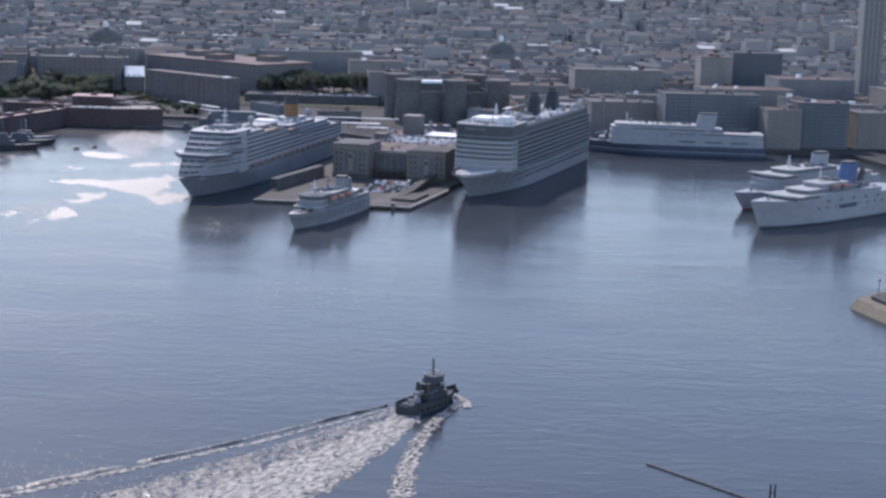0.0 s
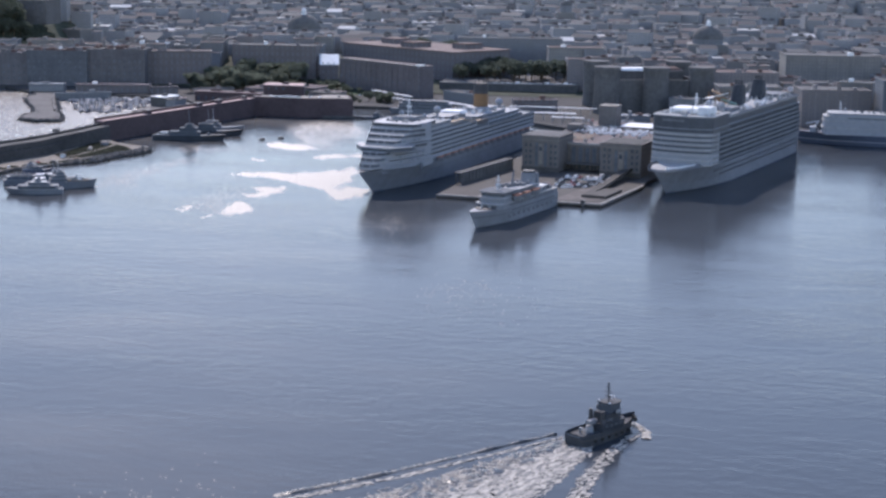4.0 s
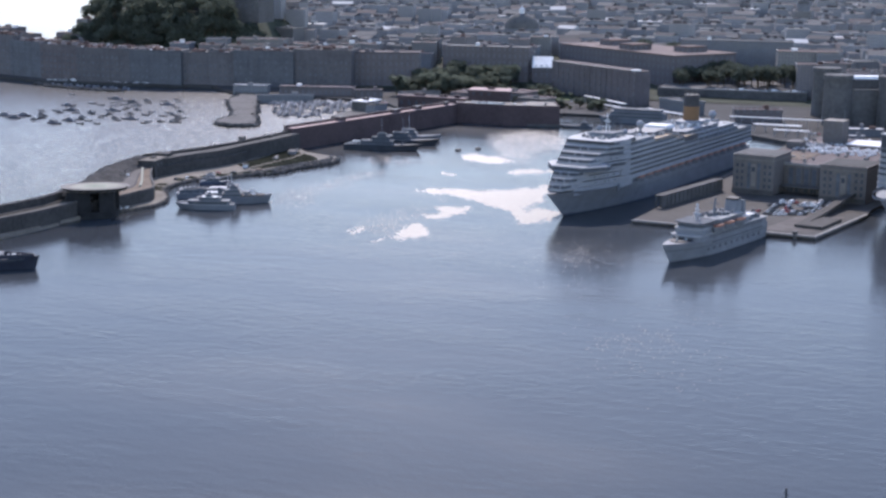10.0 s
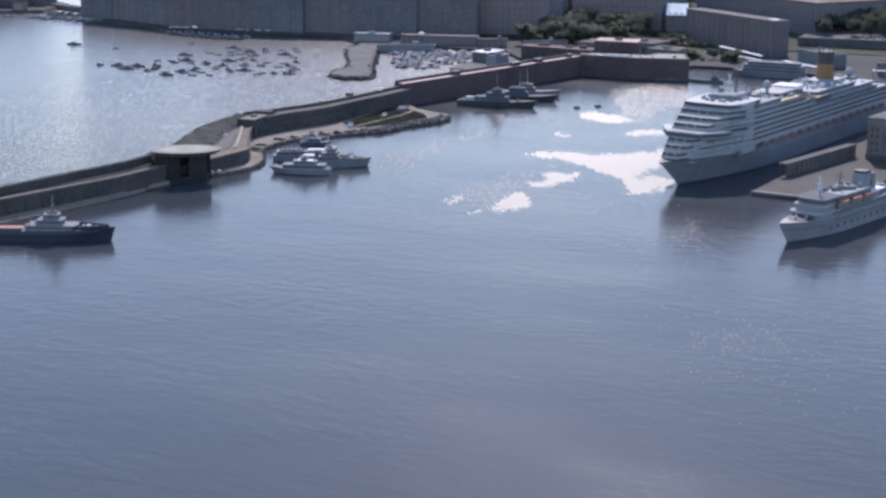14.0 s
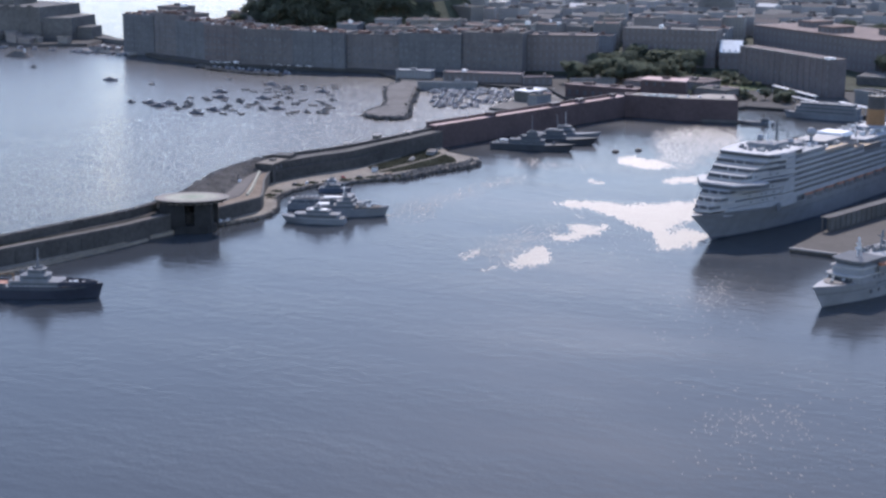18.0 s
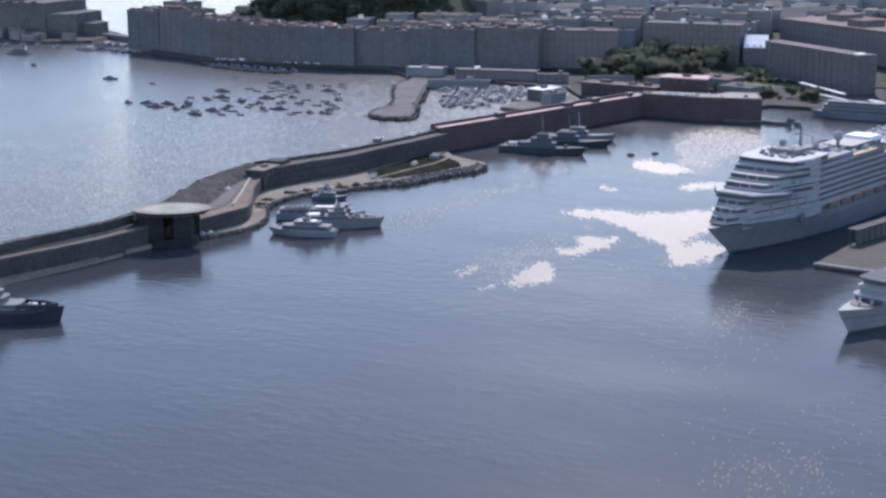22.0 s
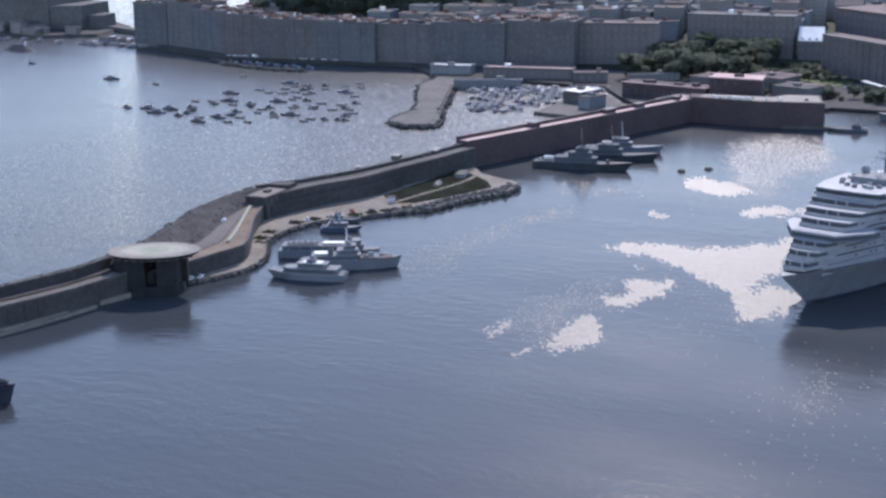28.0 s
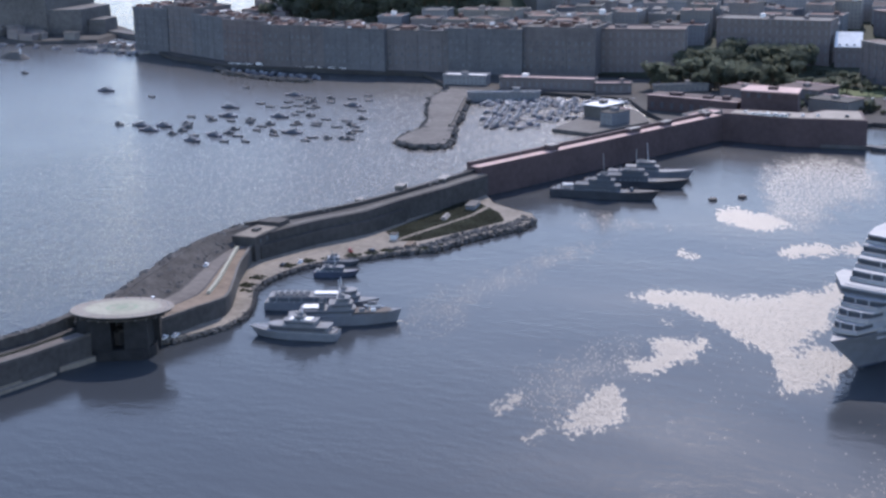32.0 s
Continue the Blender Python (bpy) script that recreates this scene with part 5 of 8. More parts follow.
def ferry(m, L, W, D, tiers, hull_mat, label, funnel, category="ferry", belt=None, rake=7.0, lifeboats=0, win=True, name="ferry", bow_house=None):
    s = thing(name, m, label, category)
    part("hull", hull(L, W, D, rake=rake, sheer=1.8, transom=0.92), hull_mat, s)
    if belt:
        part("hull_band", hull(L + 0.12, W + 0.16, D, rake=rake, sheer=1.8, transom=0.92, levels=belt[1]), belt[0], s, "painted belt along the hull")
    z = D
    for k, (ya, yf, w, bulge, h, wall) in enumerate(tiers):
        part("deckhouse", prism(B(), outline(ya, yf, w, bulge), z, z + h), wall, s)
        part("deck", prism(B(), outline(ya - 0.6, yf + 0.7, w + 0.5, bulge), z + h, z + h + 0.35), "sunlit_deck_white", s)
        if win and h > 2.0 and wall != "dark_glass":
            for sd in (-1, 1):
                window_row(s, WIN_M if h > 2.6 else WIN_S, sd, w + 0.02, ya + 5, yf - bulge - 2, 4.2, z + h * 0.55)
            bm = prism(B(), outline(yf - bulge - 2, yf + 0.08, w * 0.985, bulge), z + h * 0.36, z + h * 0.74)
            part("front_glazing", bm, "dark_glass", s)
        z += h + 0.35
    fx, fy, fl, fw, fh, fm = funnel
    bm = prism(B(), outline(fy - fl / 2, fy + fl / 2, fw / 2, fl * 0.25), z - 3, z + fh)
    for v in bm.verts:
        if v.co.z > z:
            v.co.y -= fh * 0.25
        v.co.x += fx
    part("funnel", bm, fm, s)
    bm = prism(B(), outline(fy - fl / 2 + 0.3, fy + fl / 2 - 0.3, fw / 2 - 0.3, fl * 0.25), z + fh, z + fh + 1.2)
    for v in bm.verts:
        v.co.y -= fh * 0.25
        v.co.x += fx
    part("funnel_top", bm, "black", s)
    top = tiers[-1]
    lattice_mast(s, 0, top[1] - top[3] - 6, z, 9)
    radome(s, 3, top[1] - 14, z, 1.2)
    for sd in (-1, 1):
        for i in range(lifeboats):
            zz = D + tiers[0][4] + 0.35
            lifeboat(s, sd * (tiers[1][2] + 1.2), tiers[1][0] + 14 + i * 12.0, zz + 0.2)
    for x, y in ((-2.5, 0), (2.5, 0), (0, 5)):
        part("winch", cyl(B(), x, L / 2 - 12 + y, D + 1.2, D + 2.6, 0.7, 0.6, 8), "steel", s)
    bm = B()
    for i in range(22):
        x, y = rng.uniform(-top[2] * 0.7, top[2] * 0.7), rng.uniform(top[0] + 3, top[1] - 20)
        box(bm, x, x + rng.uniform(0.8, 2.5), y, y + rng.uniform(0.8, 3), z - 0.1, z + rng.uniform(0.7, 2.0))
    z2 = D + 0.35 + tiers[0][4]
    for i in range(60):
        x, y = rng.uniform(-W * 0.42, W * 0.38), rng.uniform(tiers[0][0] + 2, tiers[1][0] - 1)
        box(bm, x, x + rng.uniform(0.6, 2.5), y, y + rng.uniform(0.6, 3), z2 - 0.1, z2 + rng.uniform(0.7, 2.6))
    part("deck_gear", bm, "boat_grey", s)["kind"] = "stuff"
    return s


# long white ferry lying across the basin's end
f = ferry(pose(150, 1446, 0, 0, 0, 85), 146, 25, 8.2,
          [(-71, 58, 12.3, 4, 5.4, "ship_white"), (-70, 57.5, 12.3, 4, 5.2, "ship_white"), (-36, 57, 12.2, 4, 3.0, "ship_white"), (-14, 54, 11.6, 4, 2.2, "ship_white")],
          "navy_blue", "long white ferry with dark blue hull at the quay", (0, -22, 16, 8, 9, "ship_white"), belt=("ship_white", (0.34, 0.42)), win=False, rake=9)
part("bow_crane", bar(bar(B(), (4, 66, 9), (6, 60, 17), 0.6), (6, 60, 17), (3, 70, 15), 0.4), "white_paint", f)
part("bow_house", box(B(), -6, 6, 62, 67, 9, 13), "ship_white", f)
for y, w in ((-44, 9), (-30, 7), (-20, 12), (-4, 10), (10, 6), (20, 14)):
    part("lettering_bar", box(B(), 12.36, 12.5, y, y + w, 15.4, 16.6), "grey_hull", f, "faded grey lettering bar")
for sd in (-1, 1):
    for y, w, z in ((-60, 34, 21.6), (-22, 26, 21.6), (8, 30, 21.6), (-58, 40, 18.2), (-14, 22, 18.2)):
        part("window_strip", box(B(), sd * 12.33 - 0.1, sd * 12.33 + 0.1, y, y + w, z - 0.45, z + 0.45), "balcony_shade", f, "long dark strip of cabin windows")
    for k in range(3):
        part("side_opening", box(B(), sd * 12.34 - 0.12, sd * 12.34 + 0.12, -58 + k * 22, -44 + k * 22, 11.0, 12.6), "balcony_shade", f, "dark car-deck opening")

# two white ferries side by side
f = ferry(pose(202, 1116, 0, 0, 0, 133), 150, 25, 15.9,
          [(-40, 57, 12.5, 3, 2.8, "ship_white"), (-16, 40, 9.0, 4, 2.2, "boat_grey"), (-8, 22, 8.0, 3, 2.4, "ship_white")],
          "ship_white", "white ferry with small square windows and blue funnel", (0, -16, 12, 8, 10, "blue_paint"), belt=("navy_blue", (-0.1, 0.0, 0.06)), lifeboats=2, win=False, rake=11)
part("bridge_glazing", prism(B(), outline(30, 57.15, 12.6, 3), 16.8, 18.0), "dark_glass", f, "dark bridge window band")
part("bridge_wing", box(B(), -15.5, 15.5, 51, 56.5, 18.95, 19.4), "sunlit_deck_white", f)
for sd in (-1, 1):
    window_row(f, WIN_M, sd, 12.4, -50, 20, 14, 13.8)
    window_row(f, WIN_S, sd, 12.42, -60, 36, 9, 10.0)
    part("lettering_bar", box(B(), sd * 12.5 - 0.1, sd * 12.5 + 0.1, -12, 8, 8.2, 10.8), "navy_blue", f, "dark blue lettering bar")
for k, x in enumerate((-3.2, 0, 3.2)):
    o = part("bow_window", box(B(), x - 0.9, x + 0.9, 68, 68.3, 8.6, 10.0), "dark_glass", f)
part("exhaust_stack", bar(B(), (4, -34, 16), (4, -42, 28), 2.0, 8), "black", f, "black sloping exhaust")
f = ferry(pose(204, 1190, 0, 0, 0, 133), 146, 24, 10.5,
          [(-70, 53, 11.8, 3, 4.4, "ship_white"), (-60, 51, 12.0, 3, 3.0, "ship_white"), (-40, 49, 11.8, 3, 2.6, "ship_white"), (-20, 34, 9.6, 4, 2.4, "boat_grey")],
          "ship_white", "white ferry berthed behind another ferry", (0, -10, 12, 8, 8, "ship_white"), belt=("red_paint", (-0.1, 0.0, 0.06)), lifeboats=2, win=False, rake=11)
part("bridge_glazing", prism(B(), outline(30, 49.15, 11.9, 3), 19.4, 20.6), "dark_glass", f, "dark bridge window band")
part("bridge_wing", box(B(), -15.5, 15.5, 43, 49, 21.55, 22.0), "sunlit_deck_white", f, "wide flat bridge roof with wings")
for sd in (-1, 1):
    window_row(f, WIN_M, sd, 11.9, -50, 30, 11, 13.0)

# smaller white ferry in front of the terminal quay
f = ferry(pose(-118.2, 1056.7, 0, 0, 0, 160), 95, 16.5, 8.2,
          [(-45, 34, 8.0, 4, 2.9, "hull_white"), (-25, 31, 7.6, 3.5, 2.6, "hull_white"), (-17, 29, 7.2, 3, 2.4, "hull_white")],
          "hull_white", "small white passenger ferry with orange-topped lifeboats", (0, -19, 7, 7, 5.4, "hull_white"), belt=("grey_hull", (0.56, 0.66)), lifeboats=3, rake=8, win=False)
part("wheelhouse_glazing", prism(B(), outline(14, 29.1, 7.3, 3), 15.2, 16.4), "dark_glass", f, "dark wheelhouse windows")
part("brow", prism(B(), outline(12, 30.6, 8.2, 3), 17.1, 17.5), "navy_grey", f, "dark overhanging brow")
for sd in (-1, 1):
    window_row(f, WIN_S, sd, 8.02, -38, 20, 3.6, 9.8)
    window_row(f, WIN_S, sd, 8.26, -36, 24, 6.4, 3.6)
    window_row(f, WIN_S, sd, 7.22, -10, 16, 3.6, 15.6)
    part("hull_line", box(B(), sd * 8.2 - 0.1, sd * 8.2 + 0.1, -40, 18, 6.3, 6.8), "navy_grey", f, "thin dark hull line")
part("signal_mast", bar(bar(B(), (0, 2, 17.2), (0, 0, 26), 0.5), (-2.5, 0.6, 23.4), (2.5, 0.6, 23.4), 0.2), "grey_hull", f, "grey signal mast")
part("aft_stack", box(B(), -2.6, 2.6, -31, -27, 11.4, 21.5, 0.5), "grey_hull", f, "tall grey aft stack")
part("foredeck", prism(B(), outline(30, 43, 5.2, 7), 9.3, 9.6), "black", f, "dark sunken foredeck")
for i in range(7):
    part("front_window", box(B(), -5.4 + i * 1.7, -4.3 + i * 1.7, 33.2, 34.12 - 0.07 * (i - 3) ** 2, 9.4, 10.5), "dark_glass", f)
part("aft_awning", prism(B(), outline(-36, -24, 5.5, 2), 13.6, 13.9), "roof_white", f, "pale aft awning")
for sd in (-1, 1):
    for y in (-34, -26):
        part("awning_post", box(B(), sd * 4.6 - 0.12, sd * 4.6 + 0.12, y, y + 0.24, 11.4, 13.6), "steel", f)

# ---------------------------------------------------------------- tug and its wake
tug = thing("tug", pose(-51, 648, 0, 0, 0, -38), "dark grey tug with tall mast under way", "tug")
part("hull", hull(28, 9.2, 2.9, rake=2.0, sheer=1.2, transom=0.8, n=18, fore=0.42, wl_fore=0.5), "tug_dark", tug)
part("rubbing_strake", hull(28.3, 9.6, 2.9, rake=2.0, sheer=1.2, transom=0.8, n=18, fore=0.42, wl_fore=0.5, levels=(0.72, 0.86)), "black", tug, "black rubber fender belt")
part("aft_deck", prism(B(), outline(-13.2, 2, 3.7, 1), 2.92, 3.02), "tug_dark", tug)
bm = hull(28, 9.2, 3.9, rake=2.0, sheer=1.4, transom=0.8, n=18, fore=0.42, wl_fore=0.5, levels=(0.74, 1.0))
bmesh.ops.delete(bm, geom=[f for f in bm.faces if abs(f.normal.z) > 0.7], context="FACES")
part("bulwark", bm, "tug_dark", tug)
part("deckhouse", prism(B(), outline(-4, 8.5, 3.4, 2.5), 2.9, 5.6), "tug_dark", tug)
part("upper_house", prism(B(), outline(-1.5, 7, 2.7, 2), 5.6, 8.4), "tug_dark", tug)
part("wheelhouse", prism(B(), outline(0.5, 6.4, 2.5, 1.6), 8.4, 11.0), "navy_grey", tug)
part("wheelhouse_glazing", prism(B(), outline(0.4, 6.5, 2.56, 1.6), 9.3, 10.4), "dark_glass", tug)
part("wheelhouse_roof", prism(B(), outline(0.1, 6.9, 2.9, 1.7), 11.0, 11.3), "tug_dark", tug)
bm = bar(B(), (0, 2.5, 11.3), (0, 2.2, 17.6), 0.28, 6)
bar(bm, (-1.8, 2.4, 14.5), (1.8, 2.4, 14.5), 0.16)
bar(bm, (-1.1, 2.3, 16.0), (1.1, 2.3, 16.0), 0.13)
box(bm, -1.2, 1.2, 2.0, 2.5, 13.0, 13.3)
part("mast", bm, "tug_dark", tug)
for x in (-2.4, 2.4):
    part("funnel", cyl(B(), x, -3.2, 5.6, 9.6, 0.8, 0.65, 10), "black", tug)
part("towing_winch", cyl(B(), 0, -6.5, 3.0, 5.0, 1.4, 1.2, 10), "steel", tug)
part("towing_bitt", box(bar(bar(B(), (-1.3, -9.4, 3), (-1.3, -9.4, 4.8), 0.3), (1.3, -9.4, 3), (1.3, -9.4, 4.8), 0.3), -1.8, 1.8, -9.6, -9.2, 4.3, 4.7), "steel", tug)
part("workboat", prism(B(), outline(-7.5, -3.2, 0.9, 1.2), 5.6, 6.8), "boat_grey", tug, "small grey workboat")
part("fire_monitor", bar(cyl(B(), 0, 7.6, 6, 7.6, 0.4, 0.4, 8), (0, 7.6, 7.4), (0, 9.2, 8.4), 0.22), "steel", tug)
for s in (-1, 1):
    for i in range(6):
        part("tyre_fender", cyl(B(), s * (4.75 - 0.03 * i * i), -9 + i * 3.4, 1.2, 2.1, 0.5, 0.5, 8), "tyre", tug)

for s in (-1, 1):
    for i in range(4):
        part("window_pane", box(B(), s * 3.42 - 0.05, s * 3.42 + 0.05, -2.6 + i * 2.3, -1.5 + i * 2.3, 4.1, 5.0), "dark_glass", tug)
    part("bridge_wing", box(B(), min(s * 2.4, s * 4.2), max(s * 2.4, s * 4.2), 1.4, 3.8, 8.2, 8.5), "tug_dark", tug)
    part("bridge_rail", box(B(), s * 4.15 - 0.06, s * 4.15 + 0.06, 1.4, 3.8, 8.5, 9.5), "steel", tug)
    part("aft_rail", bar(bar(B(), (s * 3.3, -4, 6.7), (s * 3.3, 1, 6.7), 0.08), (s * 3.3, -4, 6.2), (s * 3.3, 1, 6.2), 0.06), "steel", tug)
    part("floodlight", box(B(), s * 2.2 - 0.25, s * 2.2 + 0.25, 0.2, 0.6, 11.3, 11.8), "white_paint", tug)
part("bow_fender", bar(bar(B(), (-2.6, 13.2, 3.6), (0, 15.4, 3.9), 0.75, 8), (0, 15.4, 3.9), (2.6, 13.2, 3.6), 0.75, 8), "tyre", tug, "thick black bow fender")
part("radar", box(bar(B(), (0, 4.2, 11.3), (0, 4.2, 12.5), 0.12), -1.1, 1.1, 4.05, 4.35, 12.5, 12.8), "white_paint", tug, "white radar scanner")
part("life_raft", cyl(B(), 1.8, -2.0, 5.6, 6.7, 0.45, 0.45, 10), "white_paint", tug, "white life raft canister")
part("stern_roller", bar(B(), (-2.6, -13.6, 3.2), (2.6, -13.6, 3.2), 0.45, 8), "steel", tug)

# wake: churned foam astern, bow waves and two trailing crests


def wake_strip(name, line, widths, height, step=1.6, seed=0.0, label="", lift=0.05, material="foam", freq=0.5, gaps=-9.0, cols=17, fine=1.0):
    """A strip of broken water along a plan line, humped and ragged."""
    verts, faces = [], []
    pts = resample(line, max(6, int(sum((Vector(a) - Vector(c)).length for a, c in zip(line, line[1:])) / step)))
    k = len(pts)
    for i, p in enumerate(pts):
        s = i / (k - 1)
        w = widths[0] + (widths[1] - widths[0]) * s**0.8
        a, c = Vector(pts[max(i - 1, 0)]), Vector(pts[min(i + 1, k - 1)])
        t = (c - a).normalized()
        nrm = Vector((-t.y, t.x))
        rag = 1 + 0.35 * noise.noise((i * step * 0.16 + seed, seed, 0))
        for j in range(cols):
            u = j / (cols - 1) * 2 - 1
            q = Vector(p) + nrm * u * w * 0.5 * rag
            h = height * (1 - u * u) * (1 - 0.55 * s) * (0.55 + 0.9 * noise.noise((q.x * freq + seed, q.y * freq, 1.0)))
            edge = lift if abs(u) < 0.99 else -0.25
            verts.append((q.x, q.y, edge + max(-0.02, h)))
    for i in range(k - 1):
        for j in range(cols - 1):
            a = i * cols + j
            u = abs((j + 0.5) / (cols - 1) * 2 - 1)
            q = verts[a]
            if 0.9 * noise.noise(((q[0] + q[1]) * 0.16 * fine + seed, (q[0] - q[1]) * 0.5 * fine, 3.0)) + 0.4 * noise.noise((q[0] * 0.9, q[1] * 0.9, seed)) < gaps + 0.9 * max(0.0, u - 0.55):
                continue
            faces.append((a, a + cols, a + cols + 1, a + 1))
    ob = raw(name, verts, faces, material)
    return tagged(ob, label or "white churned foam in the tug's wake", "wake", kind="stuff")


wake_strip("wake_foam", [(-56, 640), (-64, 622), (-74, 600), (-92, 566), (-112, 532), (-132, 500)], (8, 50), 0.5, 0.6, 1.0, gaps=-0.36, cols=91, fine=1.9)
wake_strip("wake_crest", [(-58, 652), (-68, 640), (-108, 599), (-166, 548), (-220, 500)], (1.6, 5.5), 0.3, 0.8, 5.0, "thin foaming crest of the tug's wake", gaps=-0.12, cols=11, fine=1.6)
wake_strip("wake_crest", [(-38, 657), (-43, 646), (-49, 628), (-54, 605), (-57, 575), (-58, 545), (-60, 510)], (3.2, 11.0), 0.6, 0.7, 9.0, "broken foaming bow wave of the tug", gaps=-0.12, cols=19, fine=1.8)
wake_strip("wake_wash", [(-58, 646), (-70, 628), (-96, 590), (-128, 548), (-166, 502)], (5.0, 34.0), 0.55, 1.2, 31.0, "rough disturbed water beside the tug's wake", -0.06, "water", 0.28, cols=25)
wake_strip("wake_flecks", [(-59, 646), (-71, 629), (-97, 592), (-130, 550), (-168, 504)], (4.0, 34.0), 0.3, 0.6, 44.0, "scattered foam flecks in the tug's wake", 0.12, "foam", 0.28, gaps=0.2, cols=41, fine=2.6)
for k_, (dx, dy) in enumerate(((-4, 2),)):
    wake_strip("wake_wave", [(-62 + dx, 646 + dy), (-72 + dx, 636 + dy), (-112 + dx, 596 + dy), (-170 + dx, 545 + dy), (-224 + dx, 497 + dy)], (2.0, 6.0), 0.8, 1.6, 20.0 + k_, "smooth trailing wave of the tug's wake", -0.1, "water", 0.1)
wake_strip("bow_wave", [(-44, 664), (-40, 662), (-37, 655), (-37, 648)], (1.8, 3.6), 1.3, 0.8, 12.0, "white bow wave at the tug's stem")

# ---------------------------------------------------------------- other craft
def small_ship(m, name, L, W, D, hull_mat, house, label, category, mast=6.0, glass=True, group="", extra=None, rake=2.0):
    """house: rows of (ya, yf, w, bulge, h, material)."""
    s = thing(name, m, label, category, group)
    part("hull", hull(L, W, D, rake=rake, sheer=D * 0.3, transom=0.86, n=16), hull_mat, s)
    part("deck", prism(B(), outline(-L / 2 + 0.6, L * 0.36, W * 0.40, L * 0.1), D, D + 0.15), "sunlit_deck_white" if hull_mat == "ship_white" else "navy_grey" if hull_mat in ("navy_grey", "tug_dark") else "boat_grey", s)
    z = D
    for ya, yf, w, bulge, h, wm in house:
        part("deckhouse", prism(B(), outline(ya, yf, w, bulge), z, z + h), wm, s)
        if glass:
            part("window_band", prism(B(), outline(ya + 1, yf + 0.06, w + 0.05, bulge), z + h * 0.42, z + h * 0.78), "dark_glass", s)
        part("roof", prism(B(), outline(ya - 0.2, yf + 0.3, w + 0.2, bulge), z + h, z + h + 0.18), wm if wm != "dark_glass" else "white_paint", s)
        z += h + 0.18
    if mast:
        y = house[-1][1] - house[-1][3] - 2
        bm = bar(B(), (0, y, z), (0, y - 0.5, z + mast), 0.16)
        bar(bm, (-mast * 0.2, y - 0.2, z + mast * 0.5), (mast * 0.2, y - 0.2, z + mast * 0.5), 0.1)
        bar(bm, (-mast * 0.12, y - 0.3, z + mast * 0.75), (mast * 0.12, y - 0.3, z + mast * 0.75), 0.08)
        part("mast", bm, "steel" if hull_mat in ("navy_grey", "tug_dark") else "white_paint", s)
    bm = B()
    for i in range(7):
        x, y = rng.uniform(-W * 0.3, W * 0.3), rng.uniform(-L * 0.46, -L * 0.3)
        box(bm, x, x + rng.uniform(0.5, 1.4), y, y + rng.uniform(0.5, 1.6), D, D + rng.uniform(0.5, 1.4))
    part("deck_gear", bm, "steel", s)["kind"] = "stuff"
    bm = B()
    ya, yf, w = house[-1][0], house[-1][1], house[-1][2]
    for i in range(9):
        x, y = rng.uniform(-w * 0.8, w * 0.5), rng.uniform(ya + 0.5, yf - house[-1][3] - 1)
        box(bm, x, x + rng.uniform(0.4, 1.3), y, y + rng.uniform(0.4, 1.3), z, z + rng.uniform(0.4, 1.3))
    part("roof_gear", bm, "boat_grey", s)["kind"] = "stuff"
    bm = B()
    for sx in (-1, 1):
        for i in range(int(L * 0.8 / 2.5)):
            y = -L * 0.46 + i * 2.5
            wx = W * 0.43 * (1 if y < L * 0.1 else max(0.25, 1 - (y - L * 0.1) / (L * 0.42)))
            bar(bm, (sx * wx, y, D), (sx * wx, y, D + 1.0), 0.06, 4)
    part("rail_post", bm, "white_paint", s)["kind"] = "stuff"
    if extra:
        extra(s)
    return s


# dark blue supply ship off the breakwater
M["supply_hull"] = mat("supply_hull", (0.022, 0.028, 0.046), 0.6, 0, 0.25, 0.5, 0.08, 0.03, 0.3)


def supply_fittings(s):
    part("upper_strake", hull(67.6, 12.7, 5.0, rake=2.0, sheer=1.5, transom=0.86, n=16, levels=(0.8, 0.92)), "navy_grey", s, "grey band under the rail")
    part("red_deck", prism(B(), outline(-32, -6, 5.0, 1), 5.15, 5.5), "orange", s, "sunlit reddish working deck")
    part("cargo_rail", box(box(B(), -5.6, -5.2, -31, -5, 5.2, 6.4), 5.2, 5.6, -31, -5, 5.2, 6.4), "navy_grey", s)
    part("anchor_windlass", cyl(B(), 0, 24, 5.4, 7.2, 1.4, 1.1, 10), "white_paint", s, "white anchor windlass")
    part("bow_bulwark", ribbon(B(), [(-5.2, 18), (-3.6, 26), (-0.6, 33.5), (0.6, 33.5), (3.6, 26), (5.2, 18)], [(-4.9, 18), (-3.4, 25.6), (-0.4, 33), (0.4, 33), (3.4, 25.6), (4.9, 18)], 5.6, 7.4), "supply_hull", s)
    for x, y in ((-2.4, 21), (2.2, 22), (-1.2, 27)):
        part("winch", cyl(B(), x, y, 5.3, 6.6, 0.8, 0.7, 8), "white_paint", s)
    part("main_mast", bar(bar(bar(bar(B(), (-1, 7.5, 10), (0, 8, 21), 0.25), (1, 7.5, 10), (0, 8, 21), 0.25), (-2.6, 7.8, 16), (2.6, 7.8, 16), 0.18), (-1.6, 7.9, 18.6), (1.6, 7.9, 18.6), 0.14), "boat_grey", s, "tall grey mast with yards")
    part("deck_crane", bar(bar(B(), (3.6, -2, 5.4), (3.6, -2, 10.5), 0.35), (3.6, -2, 10.5), (0.5, -12, 9.2), 0.22), "yellow", s, "small yellow deck crane")
    part("funnel", box(B(), -3.6, -1.8, -1, 1.4, 7.4, 10.6, 0.2), "navy_grey", s)
    for k in range(5):
        part("side_window", box(B(), 4.42, 4.55, 4 + k * 2.3, 5.3 + k * 2.3, 6.2, 7.0), "dark_glass", s)


